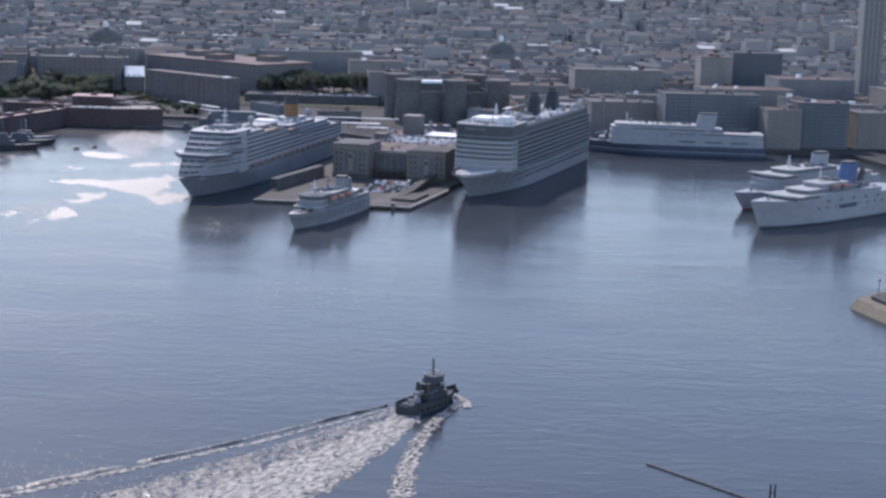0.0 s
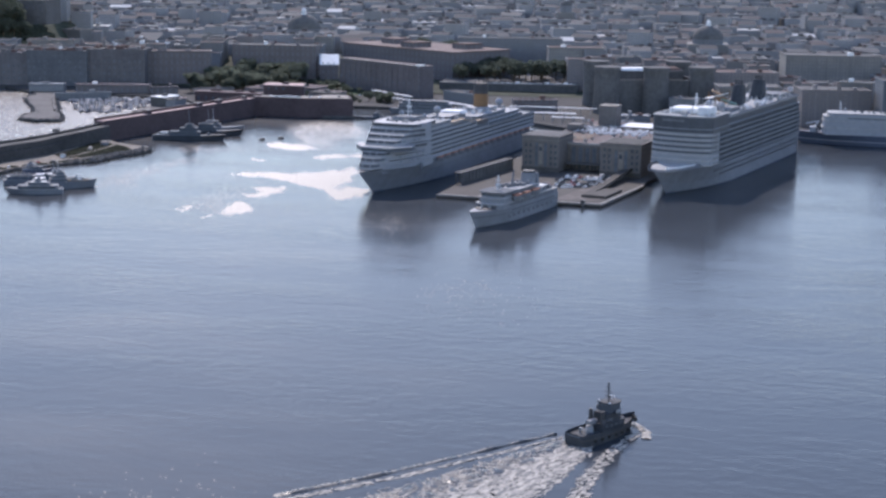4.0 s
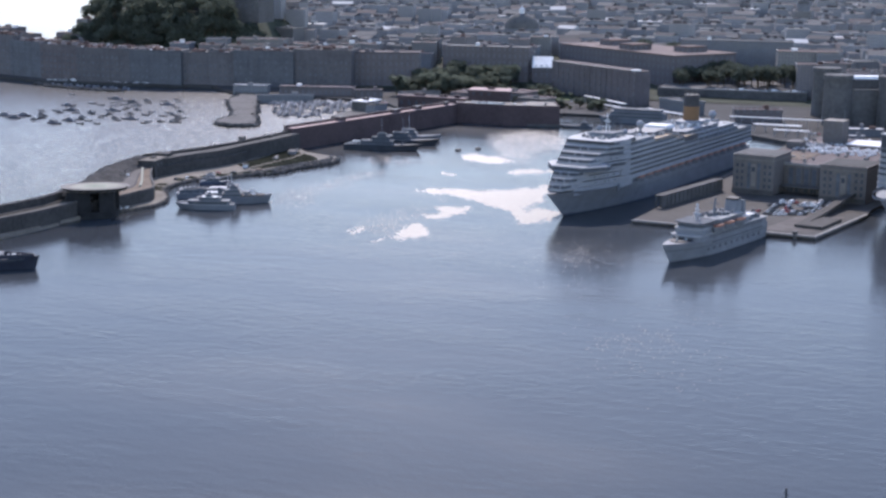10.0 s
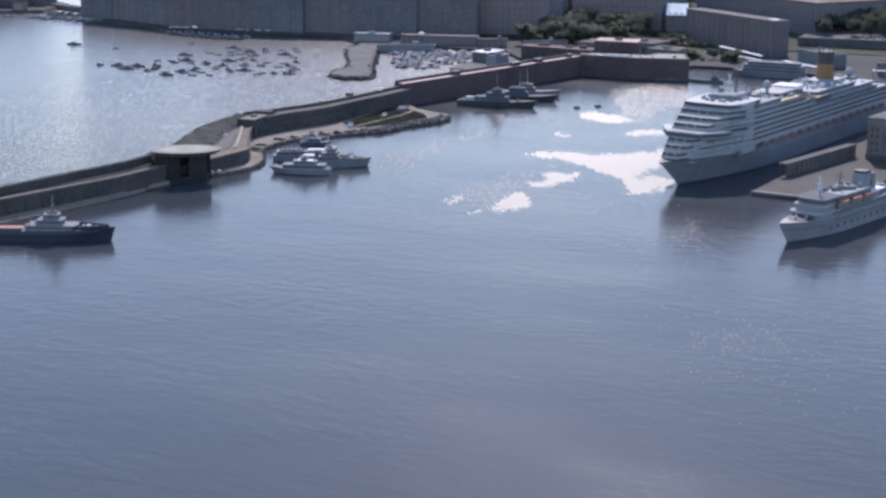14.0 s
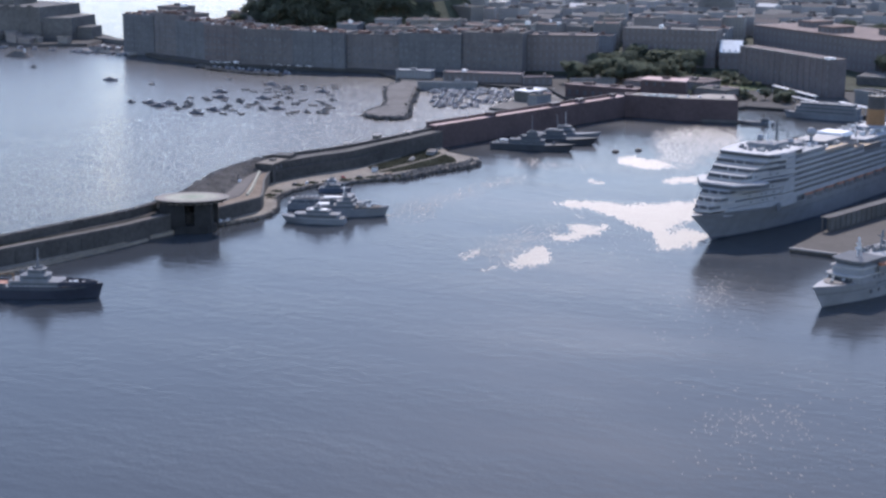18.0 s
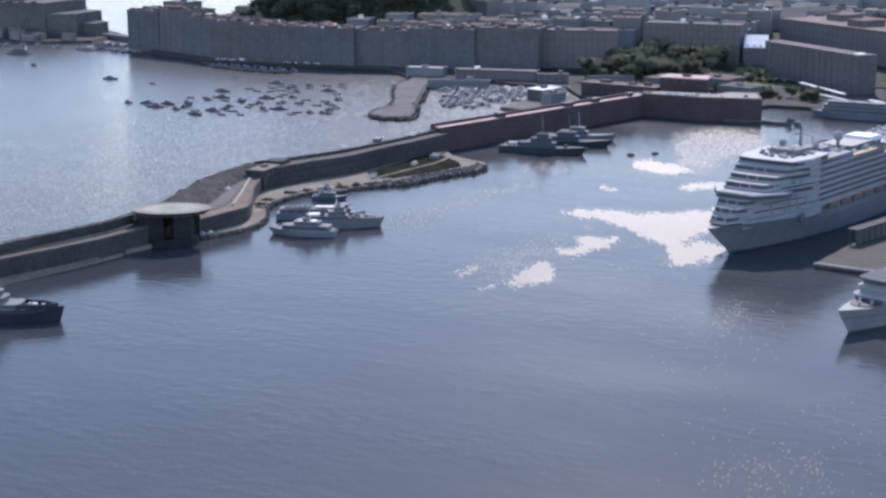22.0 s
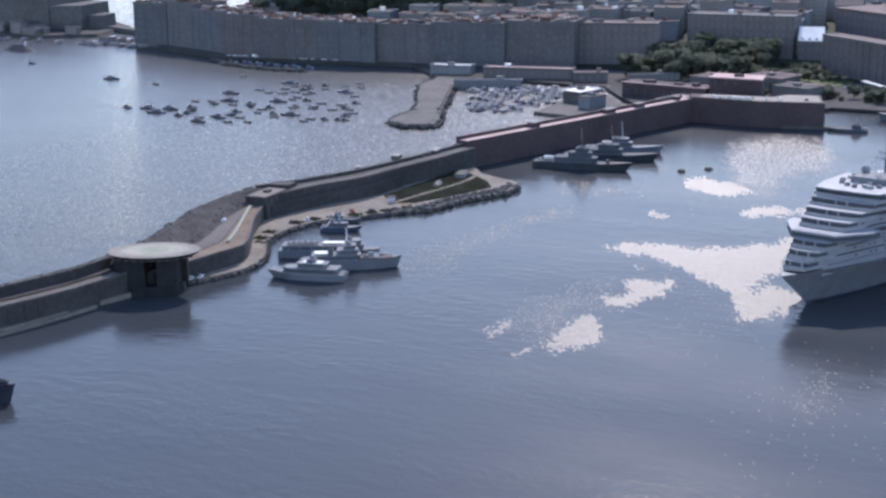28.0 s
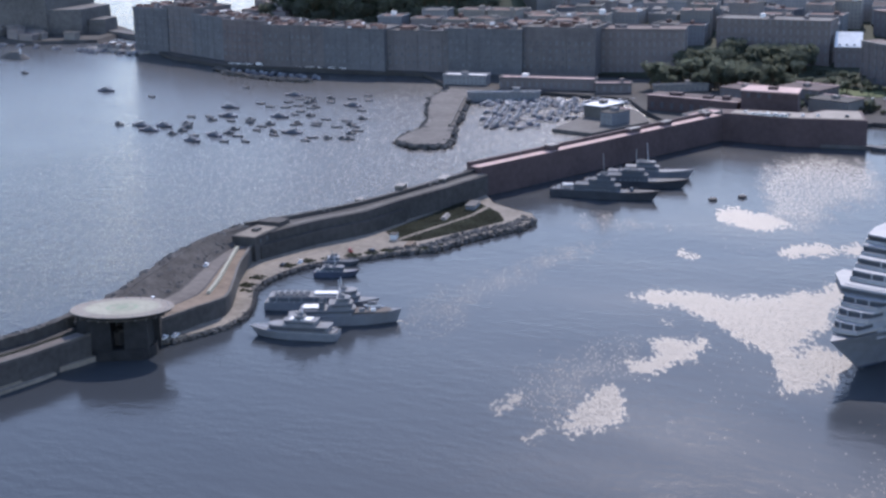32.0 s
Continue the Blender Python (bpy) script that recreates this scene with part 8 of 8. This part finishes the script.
for x, y, rz, w, d, h, wm in big:
    b_ = building(x, y, rz, w, d, h, wm, rng.choice(("roof_flat", "roof_tile")), "dark glazed office block" if wm == "curtain_wall" else "large plastered waterfront block", 2.0, "office_block" if wm == "curtain_wall" else "city_block", group="eastern waterfront")
    for k in range(int(w / 5)):
        part("pilaster", box(B(), -w / 2 + 1 + k * 5, -w / 2 + 2.0 + k * 5, -d / 2 - 0.5, -d / 2, 0, h - 1), wm, b_)
tower = building(428, 1905, 0, 24, 22, 122, "plaster_grey", "roof_flat", "tall slender grey tower block", 4.0, "tower_block", group="", tanks=1)
for k in range(5):
    part("tower_rib", box(B(), -12 + k * 5.4, -10.8 + k * 5.4, -11.6, -11, 0, 121), "concrete", tower)


# domes
def dome(x, y, z, r, label, drum=8, lantern=True):
    d = thing("domed_church", pose(x, y, z), label, "church")
    part("nave", box(B(), -r * 1.3, r * 1.3, -r * 1.1, r * 1.6, -14, -2), "plaster_tan", d)
    part("drum", cyl(B(), 0, 0, -4, drum, r, r, 24), "plaster_grey", d)
    bm = B()
    g = bmesh.ops.create_uvsphere(bm, u_segments=28, v_segments=14, radius=r)
    bmesh.ops.delete(bm, geom=[v for v in bm.verts if v.co.z < -0.1], context="VERTS")
    for v in bm.verts:
        v.co.z = v.co.z * 0.85 + drum
    part("dome", bm, "castle_stone", d, "grey lead dome", smooth=True)
    part("lantern", cyl(cyl(B(), 0, 0, drum + r * 0.83, drum + r * 0.83 + r * 0.24, r * 0.16, r * 0.14, 10), 0, 0, drum + r * 1.07, drum + r * 1.25, r * 0.16, 0.1, 10), "roof_white", d)


dome(-482, 2120, 38, 21, "great grey dome of the basilica", 6)
dome(20, 2160, 36, 19, "glazed dome of the shopping gallery", 4)
dome(-640, 2900, 62, 13, "far church dome on the hill", 10)
dome(-560, 2620, 52, 9, "small far church dome", 8)
dome(-180, 2560, 54, 9, "small far church dome", 8)

# ---------------------------------------------------------------- trees
def tree_meshes(seed, h, spread):
    r2 = random.Random(seed)
    bm = B()
    bar(bm, (0, 0, -1), (0.2, 0.1, h * 0.45), h * 0.028, 7)
    for i in range(6):
        a = r2.uniform(0, 6.28)
        bar(bm, (0.1, 0.1, h * r2.uniform(0.3, 0.45)), (spread * 0.6 * math.cos(a), spread * 0.6 * math.sin(a), h * r2.uniform(0.6, 0.85)), h * 0.012, 5)
    trunk = bpy.data.meshes.new("tree_trunk")
    bm.to_mesh(trunk)
    bm.free()
    trunk.materials.append(M["bark"])
    verts, faces = [], []
    clumps = [(r2.uniform(-1, 1) * spread * 0.62, r2.uniform(-1, 1) * spread * 0.62, h * r2.uniform(0.5, 0.9), spread * r2.uniform(0.25, 0.48)) for _ in range(13)]
    for cx, cy, cz, cr in clumps:
        for _ in range(46):
            d = Vector((r2.gauss(0, 1), r2.gauss(0, 1), r2.gauss(0, 0.8))).normalized() * cr * r2.uniform(0.55, 1.05)
            c = Vector((cx, cy, cz)) + d
            u = Vector((r2.gauss(0, 1), r2.gauss(0, 1), r2.gauss(0, 1))).normalized()
            v = u.orthogonal().normalized()
            s = h * r2.uniform(0.035, 0.07)
            k = len(verts)
            verts += [tuple(c + u * s), tuple(c + v * s * 0.8), tuple(c - u * s), tuple(c - v * s * 0.8)]
            faces.append((k, k + 1, k + 2, k + 3))
    crown = bpy.data.meshes.new("tree_crown")
    crown.from_pydata(verts, [], faces)
    crown.materials.append(M["leaf"])
    return trunk, crown


TREES = [tree_meshes(1, 15, 7), tree_meshes(2, 18, 8.5), tree_meshes(3, 12, 6)]


def tree(x, y, z, i, s=1.0, group="garden trees"):
    t_ = thing("tree", pose(x, y, z, 0, 0, rng.uniform(0, 360)), "dark broad-crowned evergreen tree", "tree", group)
    t_.scale = (s, s, s)
    share("trunk", TREES[i][0], t_, Matrix.Identity(4))
    share("crown", TREES[i][1], t_, Matrix.Identity(4))


def scatter(k, quad, group, s0, s1, z=None):
    """Trees strewn over a plan quadrilateral."""
    a, b_, c, d = (Vector(q) for q in quad)
    for _ in range(k):
        u, v = rng.random(), rng.random()
        p = a.lerp(b_, u).lerp(d.lerp(c, u), v)
        tree(p.x, p.y, hill(p.x, p.y) + 2 if z is None else z, rng.randrange(3), rng.uniform(s0, s1), group)


scatter(95, [(-505, 1688), (-400, 1712), (-410, 1790), (-500, 1758)], "palace garden trees", 0.6, 1.15)
scatter(45, [(-500, 1772), (-412, 1792), (-408, 1808), (-495, 1806)], "palace garden trees", 0.8, 1.4)
scatter(40, [(-395, 1700), (-330, 1722), (-350, 1790), (-400, 1796)], "garden trees", 0.35, 0.6, 2.6)
for i in range(34):
    x, y = -360 + rng.uniform(-30, 70), 1650 + rng.uniform(-14, 18)
    tree(x, y, -0.6, rng.randrange(3), rng.uniform(0.45, 0.7), "harbour garden trees")
tagged(part("garden_lawn", prism(B(), [(-408, 1694), (-328, 1714), (-338, 1772), (-408, 1794)], 2.3, 2.85), "lawn"), "light green harbour garden lawn", "lawn", kind="structure")
for a, c, k, z in (((-398, 1802), (-344, 1778), 14, 2.85), ((-384, 1684), (-322, 1708), 8, 2.75), ((-385, 1534), (-356, 1531), 7, 16.84), ((-352, 1532), (-318, 1540), 5, 16.84)):
    for i in range(k):
        q = Vector(a).lerp(Vector(c), i / (k - 1))
        if gear.random() < 0.8:
            put_car(gear.choice((0, 0, 0, 2, 1)), q.x + gear.uniform(-0.4, 0.4), q.y + gear.uniform(-1, 1), z, gear.uniform(-12, 12))
# the wooded hill is one mass
wood = thing("hill_wood", pose(0, 0, 0), "dark evergreen wood covering the hill", "wood", kind="stuff")
wt, wc = ([], []), ([], [])
src = [(me, [tuple(v.co) for v in me.vertices], [tuple(f.vertices) for f in me.polygons]) for pair in TREES for me in pair]


def plant(x, y, z, i, s):
    for (vv, ff), (me, pv, pf) in ((wt, src[2 * i]), (wc, src[2 * i + 1])):
        k = len(vv)
        vv.extend([(x + s * a, y + s * c, z + s * e) for a, c, e in pv])
        ff.extend([tuple(k + q for q in f) for f in pf])


for i in range(300):
    x, y = rng.uniform(-935, -705), rng.uniform(1812, 1895)
    plant(x, y, hill(x, y) + 1.5, rng.randrange(3), rng.uniform(0.8, 1.5))
for i in range(60):
    x, y = rng.uniform(-255, -130), rng.uniform(1800, 1880)
    plant(x, y, 11, rng.randrange(3), rng.uniform(0.8, 1.3))
for i in range(14):
    x, y = -300 + rng.uniform(-20, 60), 2000 + rng.uniform(-20, 40)
    plant(x, y, hill(x, y) + 1.5, rng.randrange(3), rng.uniform(1.0, 1.6))
raw("trunk", *wt, "bark", wood)["kind"] = "stuff"
raw("crown", *wc, "leaf", wood)["kind"] = "stuff"


# fortress block on the mount and the stepped houses below it
fort = thing("hilltop_barracks", pose(-792, 1924, 62), "long dark barracks block crowning the wooded hill", "building")
part("wall", box(B(), -58, 60, -22, 22, -8, 19), "castle_stone", fort)
part("cornice", box(B(), -58.6, 60.6, -22.6, 22.6, 19, 20), "castle_stone", fort)
part("roof", box(B(), -57, 59, -21, 21, 20, 20.3), "roof_flat", fort)
part("end_tower", box(B(), -66, -56, -16, 6, -8, 9), "castle_stone", fort, "low square end tower")
for i in range(14):
    part("window", box(B(), -52 + i * 8, -50 + i * 8, -22.15, -21.9, 9, 12.5), "window_far", fort)
pole = thing("flagpole", pose(-873, 1892, hill(-873, 1892) + 2), "tall thin mast on the hilltop", "mast")
part("shaft", cyl(B(), 0, 0, -1, 34, 0.5, 0.25, 6), "steel", pole)
for i in range(34):
    u, v = rng.random(), rng.random()
    x, y = -1002 + 92 * u, 1790 + 78 * v
    building(x, y, rng.uniform(-14, 14), rng.uniform(12, 20), rng.uniform(10, 16), max(7.0, min(16.0, 40 - hill(x, y))) + rng.uniform(-2, 3), rng.choice(("plaster_tan", "plaster_pink")), "roof_tile", "tan house stepping up the hill", hill(x, y) + 2, "hill_house", cornice=False, group="hillside houses", tanks=1)


# ---------------------------------------------------------------- the city behind
def on_land(x, y):
    if y < 1762 and x < -560:
        return False
    if x < -60 - 0.52 * (y - 258):
        return False
    if -1060 < x < -540 and y < 1768:
        return False
    if x > 330 and y < 1560:
        return x > 380 and y > 1290
    return y > 1560


BLOCKED = [(-130, 1715, 80), (-480, 1725, 160), (-318, 1722, 100), (-400, 1790, 60), (-300, 1836, 120), (-200, 1790, 60), (-50, 1650, 66), (-482, 2120, 40), (20, 2160, 40), (-640, 2900, 24), (-560, 2620, 20), (-180, 2560, 20),
           (428, 1905, 26), (-815, 1905, 118), (-447, 1834, 70), (-540, 1775, 45)] + [(x, y, max(w, d) * 0.62) for x, y, rz, w, d, h, wm in big] + [(-378, 1620, 60), (-350, 1650, 50), (-250, 1640, 100), (-150, 1590, 90), (-391, 1830, 30), (-300, 1930, 120), (-190, 1830, 70), (-540, 1790, 60), (-1000, 1780, 50), (-420, 1640, 60)]
wv, wf_, rv, rf = [], [], [], []


def far_block(x, y, z, rz, w, d, h):
    c, s = math.cos(rz), math.sin(rz)
    k = len(wv)
    pts = [(x + c * a - s * e, y + s * a + c * e) for a, e in ((-w / 2, -d / 2), (w / 2, -d / 2), (w / 2, d / 2), (-w / 2, d / 2))]
    wv.extend([(px, py, z - 8) for px, py in pts] + [(px, py, z + h) for px, py in pts])
    wf_.extend([(k + i, k + (i + 1) % 4, k + 4 + (i + 1) % 4, k + 4 + i) for i in range(4)])
    k = len(rv)
    if rng.random() < 0.3:
        rv.extend([(px, py, z + h) for px, py in pts])
        m1, m2 = ((pts[0][0] + pts[3][0]) / 2, (pts[0][1] + pts[3][1]) / 2), ((pts[1][0] + pts[2][0]) / 2, (pts[1][1] + pts[2][1]) / 2)
        rv.extend([(*m1, z + h + d * 0.16), (*m2, z + h + d * 0.16)])
        rf.extend([(k, k + 1, k + 5, k + 4), (k + 2, k + 3, k + 4, k + 5), (k + 1, k + 2, k + 5), (k + 3, k, k + 4)])
    else:
        rv.extend([(px, py, z + h + 0.05) for px, py in pts])
        rf.append((k, k + 1, k + 2, k + 3))
        for _ in range(rng.choice((1, 2, 2, 3))):
            bx, by, bw, bh = x + rng.uniform(-w, w) * 0.3, y + rng.uniform(-d, d) * 0.3, rng.uniform(1.5, 4), rng.uniform(1.5, 3.5)
            k = len(rv)
            q = [(bx - bw, by - bw * 0.7), (bx + bw, by - bw * 0.7), (bx + bw, by + bw * 0.7), (bx - bw, by + bw * 0.7)]
            rv.extend([(*p, z + h) for p in q] + [(*p, z + h + bh) for p in q])
            rf.extend([(k + i, k + (i + 1) % 4, k + 4 + (i + 1) % 4, k + 4 + i) for i in range(4)] + [(k + 4, k + 5, k + 6, k + 7)])


near = 0
y = 1590.0
while y < 4700:
    step = 30 + (y - 1590) * 0.006
    x = -1900.0
    while x < 1500:
        px, py = x + rng.uniform(-7, 7), y + rng.uniform(-7, 7)
        x += step * rng.uniform(0.95, 1.2)
        if not on_land(px, py) or px > 60 + 0.33 * (py - 90) + 40:
            continue
        if any((px - a) ** 2 + (py - c) ** 2 < r * r for a, c, r in BLOCKED) or rng.random() < 0.07:
            continue
        w, d, h = step * rng.uniform(0.62, 0.95), step * rng.uniform(0.55, 0.85), rng.uniform(13, 26) * (1.0 if rng.random() < 0.93 else 1.5)
        rz = rng.choice((8, 10, -14, 12)) + rng.uniform(-4, 4)
        z = hill(px, py) + 2
        if -1000 < px < -520 and py < 1870:
            h = max(8.0, 39.5 + rng.uniform(-2, 4) - z)
        if near < 300 and py < 2020:
            wm = rng.choice(("plaster_tan", "plaster_pink", "plaster_grey", "plaster_tan"))
            building(px, py, rz, w, d, h, wm, rng.choice(("roof_flat", "roof_tile", "roof_tile")), {"plaster_tan": "tan", "plaster_pink": "pinkish", "plaster_grey": "grey"}[wm] + " plastered city block", z, tanks=1)
            near += 1
        else:
            far_block(px, py, z, radians(rz), w, d, h)
    y += step * 0.92
city = thing("distant_city", pose(0, 0, 0), "dense hillside city of plastered blocks with pale roofs", "city", kind="stuff")
raw("wall", wv, wf_, "city_walls", city)["kind"] = "stuff"
raw("roof", rv, rf, "roof_city", city)["kind"] = "stuff"

# ---------------------------------------------------------------- rocks and grass
def rock_mesh(seed):
    r2 = random.Random(seed)
    bm = B()
    bmesh.ops.create_icosphere(bm, subdivisions=1, radius=1)
    for v in bm.verts:
        v.co *= r2.uniform(0.7, 1.15)
        v.co.z *= 0.75
    me = bpy.data.meshes.new("boulder")
    bm.to_mesh(me)
    bm.free()
    me.materials.append(M["rock"])
    return me


ROCKS = [rock_mesh(i) for i in range(6)]
arm = thing("rock_armour", pose(0, 0, 0), "grey boulders along the spit and quay", "rocks", kind="structure")
sp = [p for p in shore if p[1] > 1095]
for i in range(290):
    k = rng.randrange(len(sp) - 1)
    f = rng.random()
    if sp[k][1] < 1195 and rng.random() < 0.5:
        k = rng.randrange(int(len(sp) * 0.6), len(sp) - 1)
    x, y = sp[k][0] + (sp[k + 1][0] - sp[k][0]) * f, sp[k][1] + (sp[k + 1][1] - sp[k][1]) * f
    big_ = sp[k][1] > 1190
    o = share("boulder", ROCKS[i % 6], arm, pose(x + rng.uniform(-1.6, 1.6), y + rng.uniform(-1.6, 1.6), rng.uniform(0.1, 1.6), rng.uniform(0, 360), 0, rng.uniform(0, 360)))
    s = rng.uniform(0.8, 1.9) if big_ else rng.uniform(0.5, 1.1)
    o.scale = (s, s, s)
# sea-side armour stays one mass of stones
src = B()
bmesh.ops.create_icosphere(src, subdivisions=1, radius=1)
sv = [v.co.copy() for v in src.verts]
sf = [[v.index for v in f.verts] for f in src.faces]
src.free()
verts, faces = [], []


def stone(x, y, z, r):
    k = len(verts)
    a = rng.uniform(0, 6.28)
    ca, sa = math.cos(a), math.sin(a)
    for c in sv:
        q = rng.uniform(0.75, 1.15) * r
        verts.append((x + (c.x * ca - c.y * sa) * q, y + (c.x * sa + c.y * ca) * q, z + c.z * q * 0.8))
    faces.extend([tuple(k + i for i in f) for f in sf])


for i in range(2600):
    k = rng.randrange(len(crest) - 1)
    f, u = rng.random(), rng.random()
    a, c = Vector(crest[k]).lerp(Vector(crest[k + 1]), f), Vector(sea[k]).lerp(Vector(sea[k + 1]), f)
    p = a.lerp(c, 0.15 + 1.0 * u)
    hh = 12 if p.y < 1180 else 8
    stone(p.x, p.y, hh * (1 - u) ** 1.2 + rng.uniform(-0.5, 0.5), rng.uniform(1.0, 2.4))
for i in range(260):
    k = rng.randrange(len(ARC) - 1)
    p = Vector(ARC[k]).lerp(Vector(ARC[k + 1]), rng.random())
    stone(p.x + rng.uniform(-1.5, 3), p.y + rng.uniform(-2, 5), rng.uniform(0, 2.2), rng.uniform(0.9, 2.0))
for i in range(420):
    a = rng.uniform(0, 6.28)
    k = rng.randrange(len(JET))
    p = Vector(JET[k]).lerp(Vector(JET[(k + 1) % len(JET)]), rng.random())
    stone(p.x + rng.uniform(-3, 3), p.y + rng.uniform(-3, 3), rng.uniform(-0.3, 2.6), rng.uniform(1.0, 2.2))
spl = [p for p in sp if p[1] > 1192]
for i in range(620):
    k = rng.randrange(len(spl) - 1)
    p = Vector(spl[k]).lerp(Vector(spl[k + 1]), rng.random())
    u = rng.random()
    stone(p.x - 6.5 * u + rng.uniform(-0.8, 0.8), p.y + rng.uniform(-1, 1) + 1.5 * u, 0.3 + 2.2 * u + rng.uniform(-0.4, 0.4), rng.uniform(0.7, 1.6))
for i in range(420):
    k = rng.randrange(len(es) - 1)
    f, u = rng.random(), rng.random()
    a, c = Vector(blend(0.60, 0)[k]).lerp(Vector(blend(0.60, 0)[k + 1]), f), Vector(es[k]).lerp(Vector(es[k + 1]), f)
    p = a.lerp(c, 0.08 + 1.1 * u)
    stone(p.x, p.y, 8.8 + 4.2 * min(1, u) + rng.uniform(-0.4, 0.2), rng.uniform(0.5, 1.3))
for i in range(520):
    k = rng.randrange(len(crest) - 1)
    p = Vector(crest[k]).lerp(Vector(crest[k + 1]), rng.random())
    if p.y < 1042 or p.y > 1190:
        stone(p.x - rng.uniform(0, 3), p.y + rng.uniform(-1, 1), (13.2 if p.y < 1042 else 13.6) + rng.uniform(-0.7, 0.3), rng.uniform(0.5, 1.2))
foot = [p for p in shore if 1030 < p[1] < 1200]
for i in range(520):
    k = rng.randrange(len(foot) - 1)
    p = Vector(foot[k]).lerp(Vector(foot[k + 1]), rng.random())
    stone(p.x + rng.uniform(-1.2, 1.4), p.y + rng.uniform(-1, 1), rng.uniform(0.0, 1.5), rng.uniform(0.5, 1.25))
tagged(raw("sea_rocks", verts, faces, "rock"), "dark jumbled armour stones on the sea side", "rocks", kind="stuff")

gv, gf = [], []
area = [(-460, 1226), (-447, 1212), (-437, 1216), (-427, 1240), (-418, 1268), (-428, 1283), (-444, 1296), (-455, 1304)]


def inside(x, y, poly):
    c = False
    for (x1, y1), (x2, y2) in zip(poly, poly[1:] + poly[:1]):
        if (y1 > y) != (y2 > y) and x < (x2 - x1) * (y - y1) / (y2 - y1) + x1:
            c = not c
    return c


tagged(part("spit_ground", prism(B(), area, 1.8, 2.2), "grass"), "dark scrubby ground of the spit", "ground", kind="structure")
for i in range(5200):
    if i < 3600:
        x, y = rng.uniform(-458, -408), rng.uniform(1208, 1296)
        if not inside(x, y, area):
            continue
    else:
        k = rng.randrange(len(sp) - 1)
        x, y = sp[k][0] + rng.uniform(-7, -1.5), sp[k][1] + rng.uniform(-3, 3)
        if y > 1215 or y < 1110 or (1135 < y < 1150):
            continue
    h, w = rng.uniform(0.15, 0.6), rng.uniform(0.3, 1.0)
    a = rng.uniform(0, 3.14)
    dx, dy = w * math.cos(a), w * math.sin(a)
    k = len(gv)
    gv += [(x - dx, y - dy, 1.9), (x + dx, y + dy, 1.9), (x + dx * 0.5 + rng.uniform(-0.4, 0.4), y + dy * 0.5, 2 + h), (x - dx * 0.6, y - dy * 0.6 + rng.uniform(-0.4, 0.4), 2 + h * 0.9)]
    gf.append((k, k + 1, k + 2, k + 3))
tagged(raw("scrub", gv, gf, "grass"), "dark green scrub and grass tufts", "grass", kind="stuff")
tagged(part("spit_path", ribbon(B(), [(-446, 1208), (-441, 1240), (-436, 1272), (-437, 1292)], [(-448.5, 1209), (-443.5, 1240), (-438.5, 1272), (-439.5, 1293)], 2.0, 2.3), "dirt"), "thin sandy path along the spit", "pavement", kind="structure")
for x, y, w, l, h, mt, lab in ((-449, 1214, 3, 4, 2.6, "white_paint", "small white hut on the spit"), (-436, 1206, 4, 8, 1.4, "yard_earth", "low heap of brown earth on the quay"), (-445, 1288, 5, 12, 2.2, "boat_grey", "low grey store under the wall"), (-447, 1262, 3, 10, 1.6, "concrete", "pile of pale concrete beams on the quay")):
    kind_ = "spit_hut" if h > 2 else "earth_mound" if mt == "yard_earth" else "beam_pile"
    s_ = thing(kind_, pose(x, y, 2.0, 0, 0, 14), lab, {"spit_hut": "hut", "earth_mound": "mound", "beam_pile": "building material"}[kind_])
    if kind_ == "beam_pile":
        for j in range(3):
            for k in range(4 - j):
                part("beam", box(B(), -w / 2 + 0.78 * k + 0.39 * j, -w / 2 + 0.78 * k + 0.39 * j + 0.66, -l / 2, l / 2, 0.53 * j, 0.53 * j + 0.53), mt, s_)
    else:
        part("wall" if h > 2 else "mound", box(B(), -w / 2, w / 2, -l / 2, l / 2, 0, h, 0.0 if h > 2 else 0.4), mt, s_)
    if h > 2:
        part("roof", box(B(), -w / 2 - 0.3, w / 2 + 0.3, -l / 2 - 0.3, l / 2 + 0.3, h, h + 0.25), "roof_flat", s_)
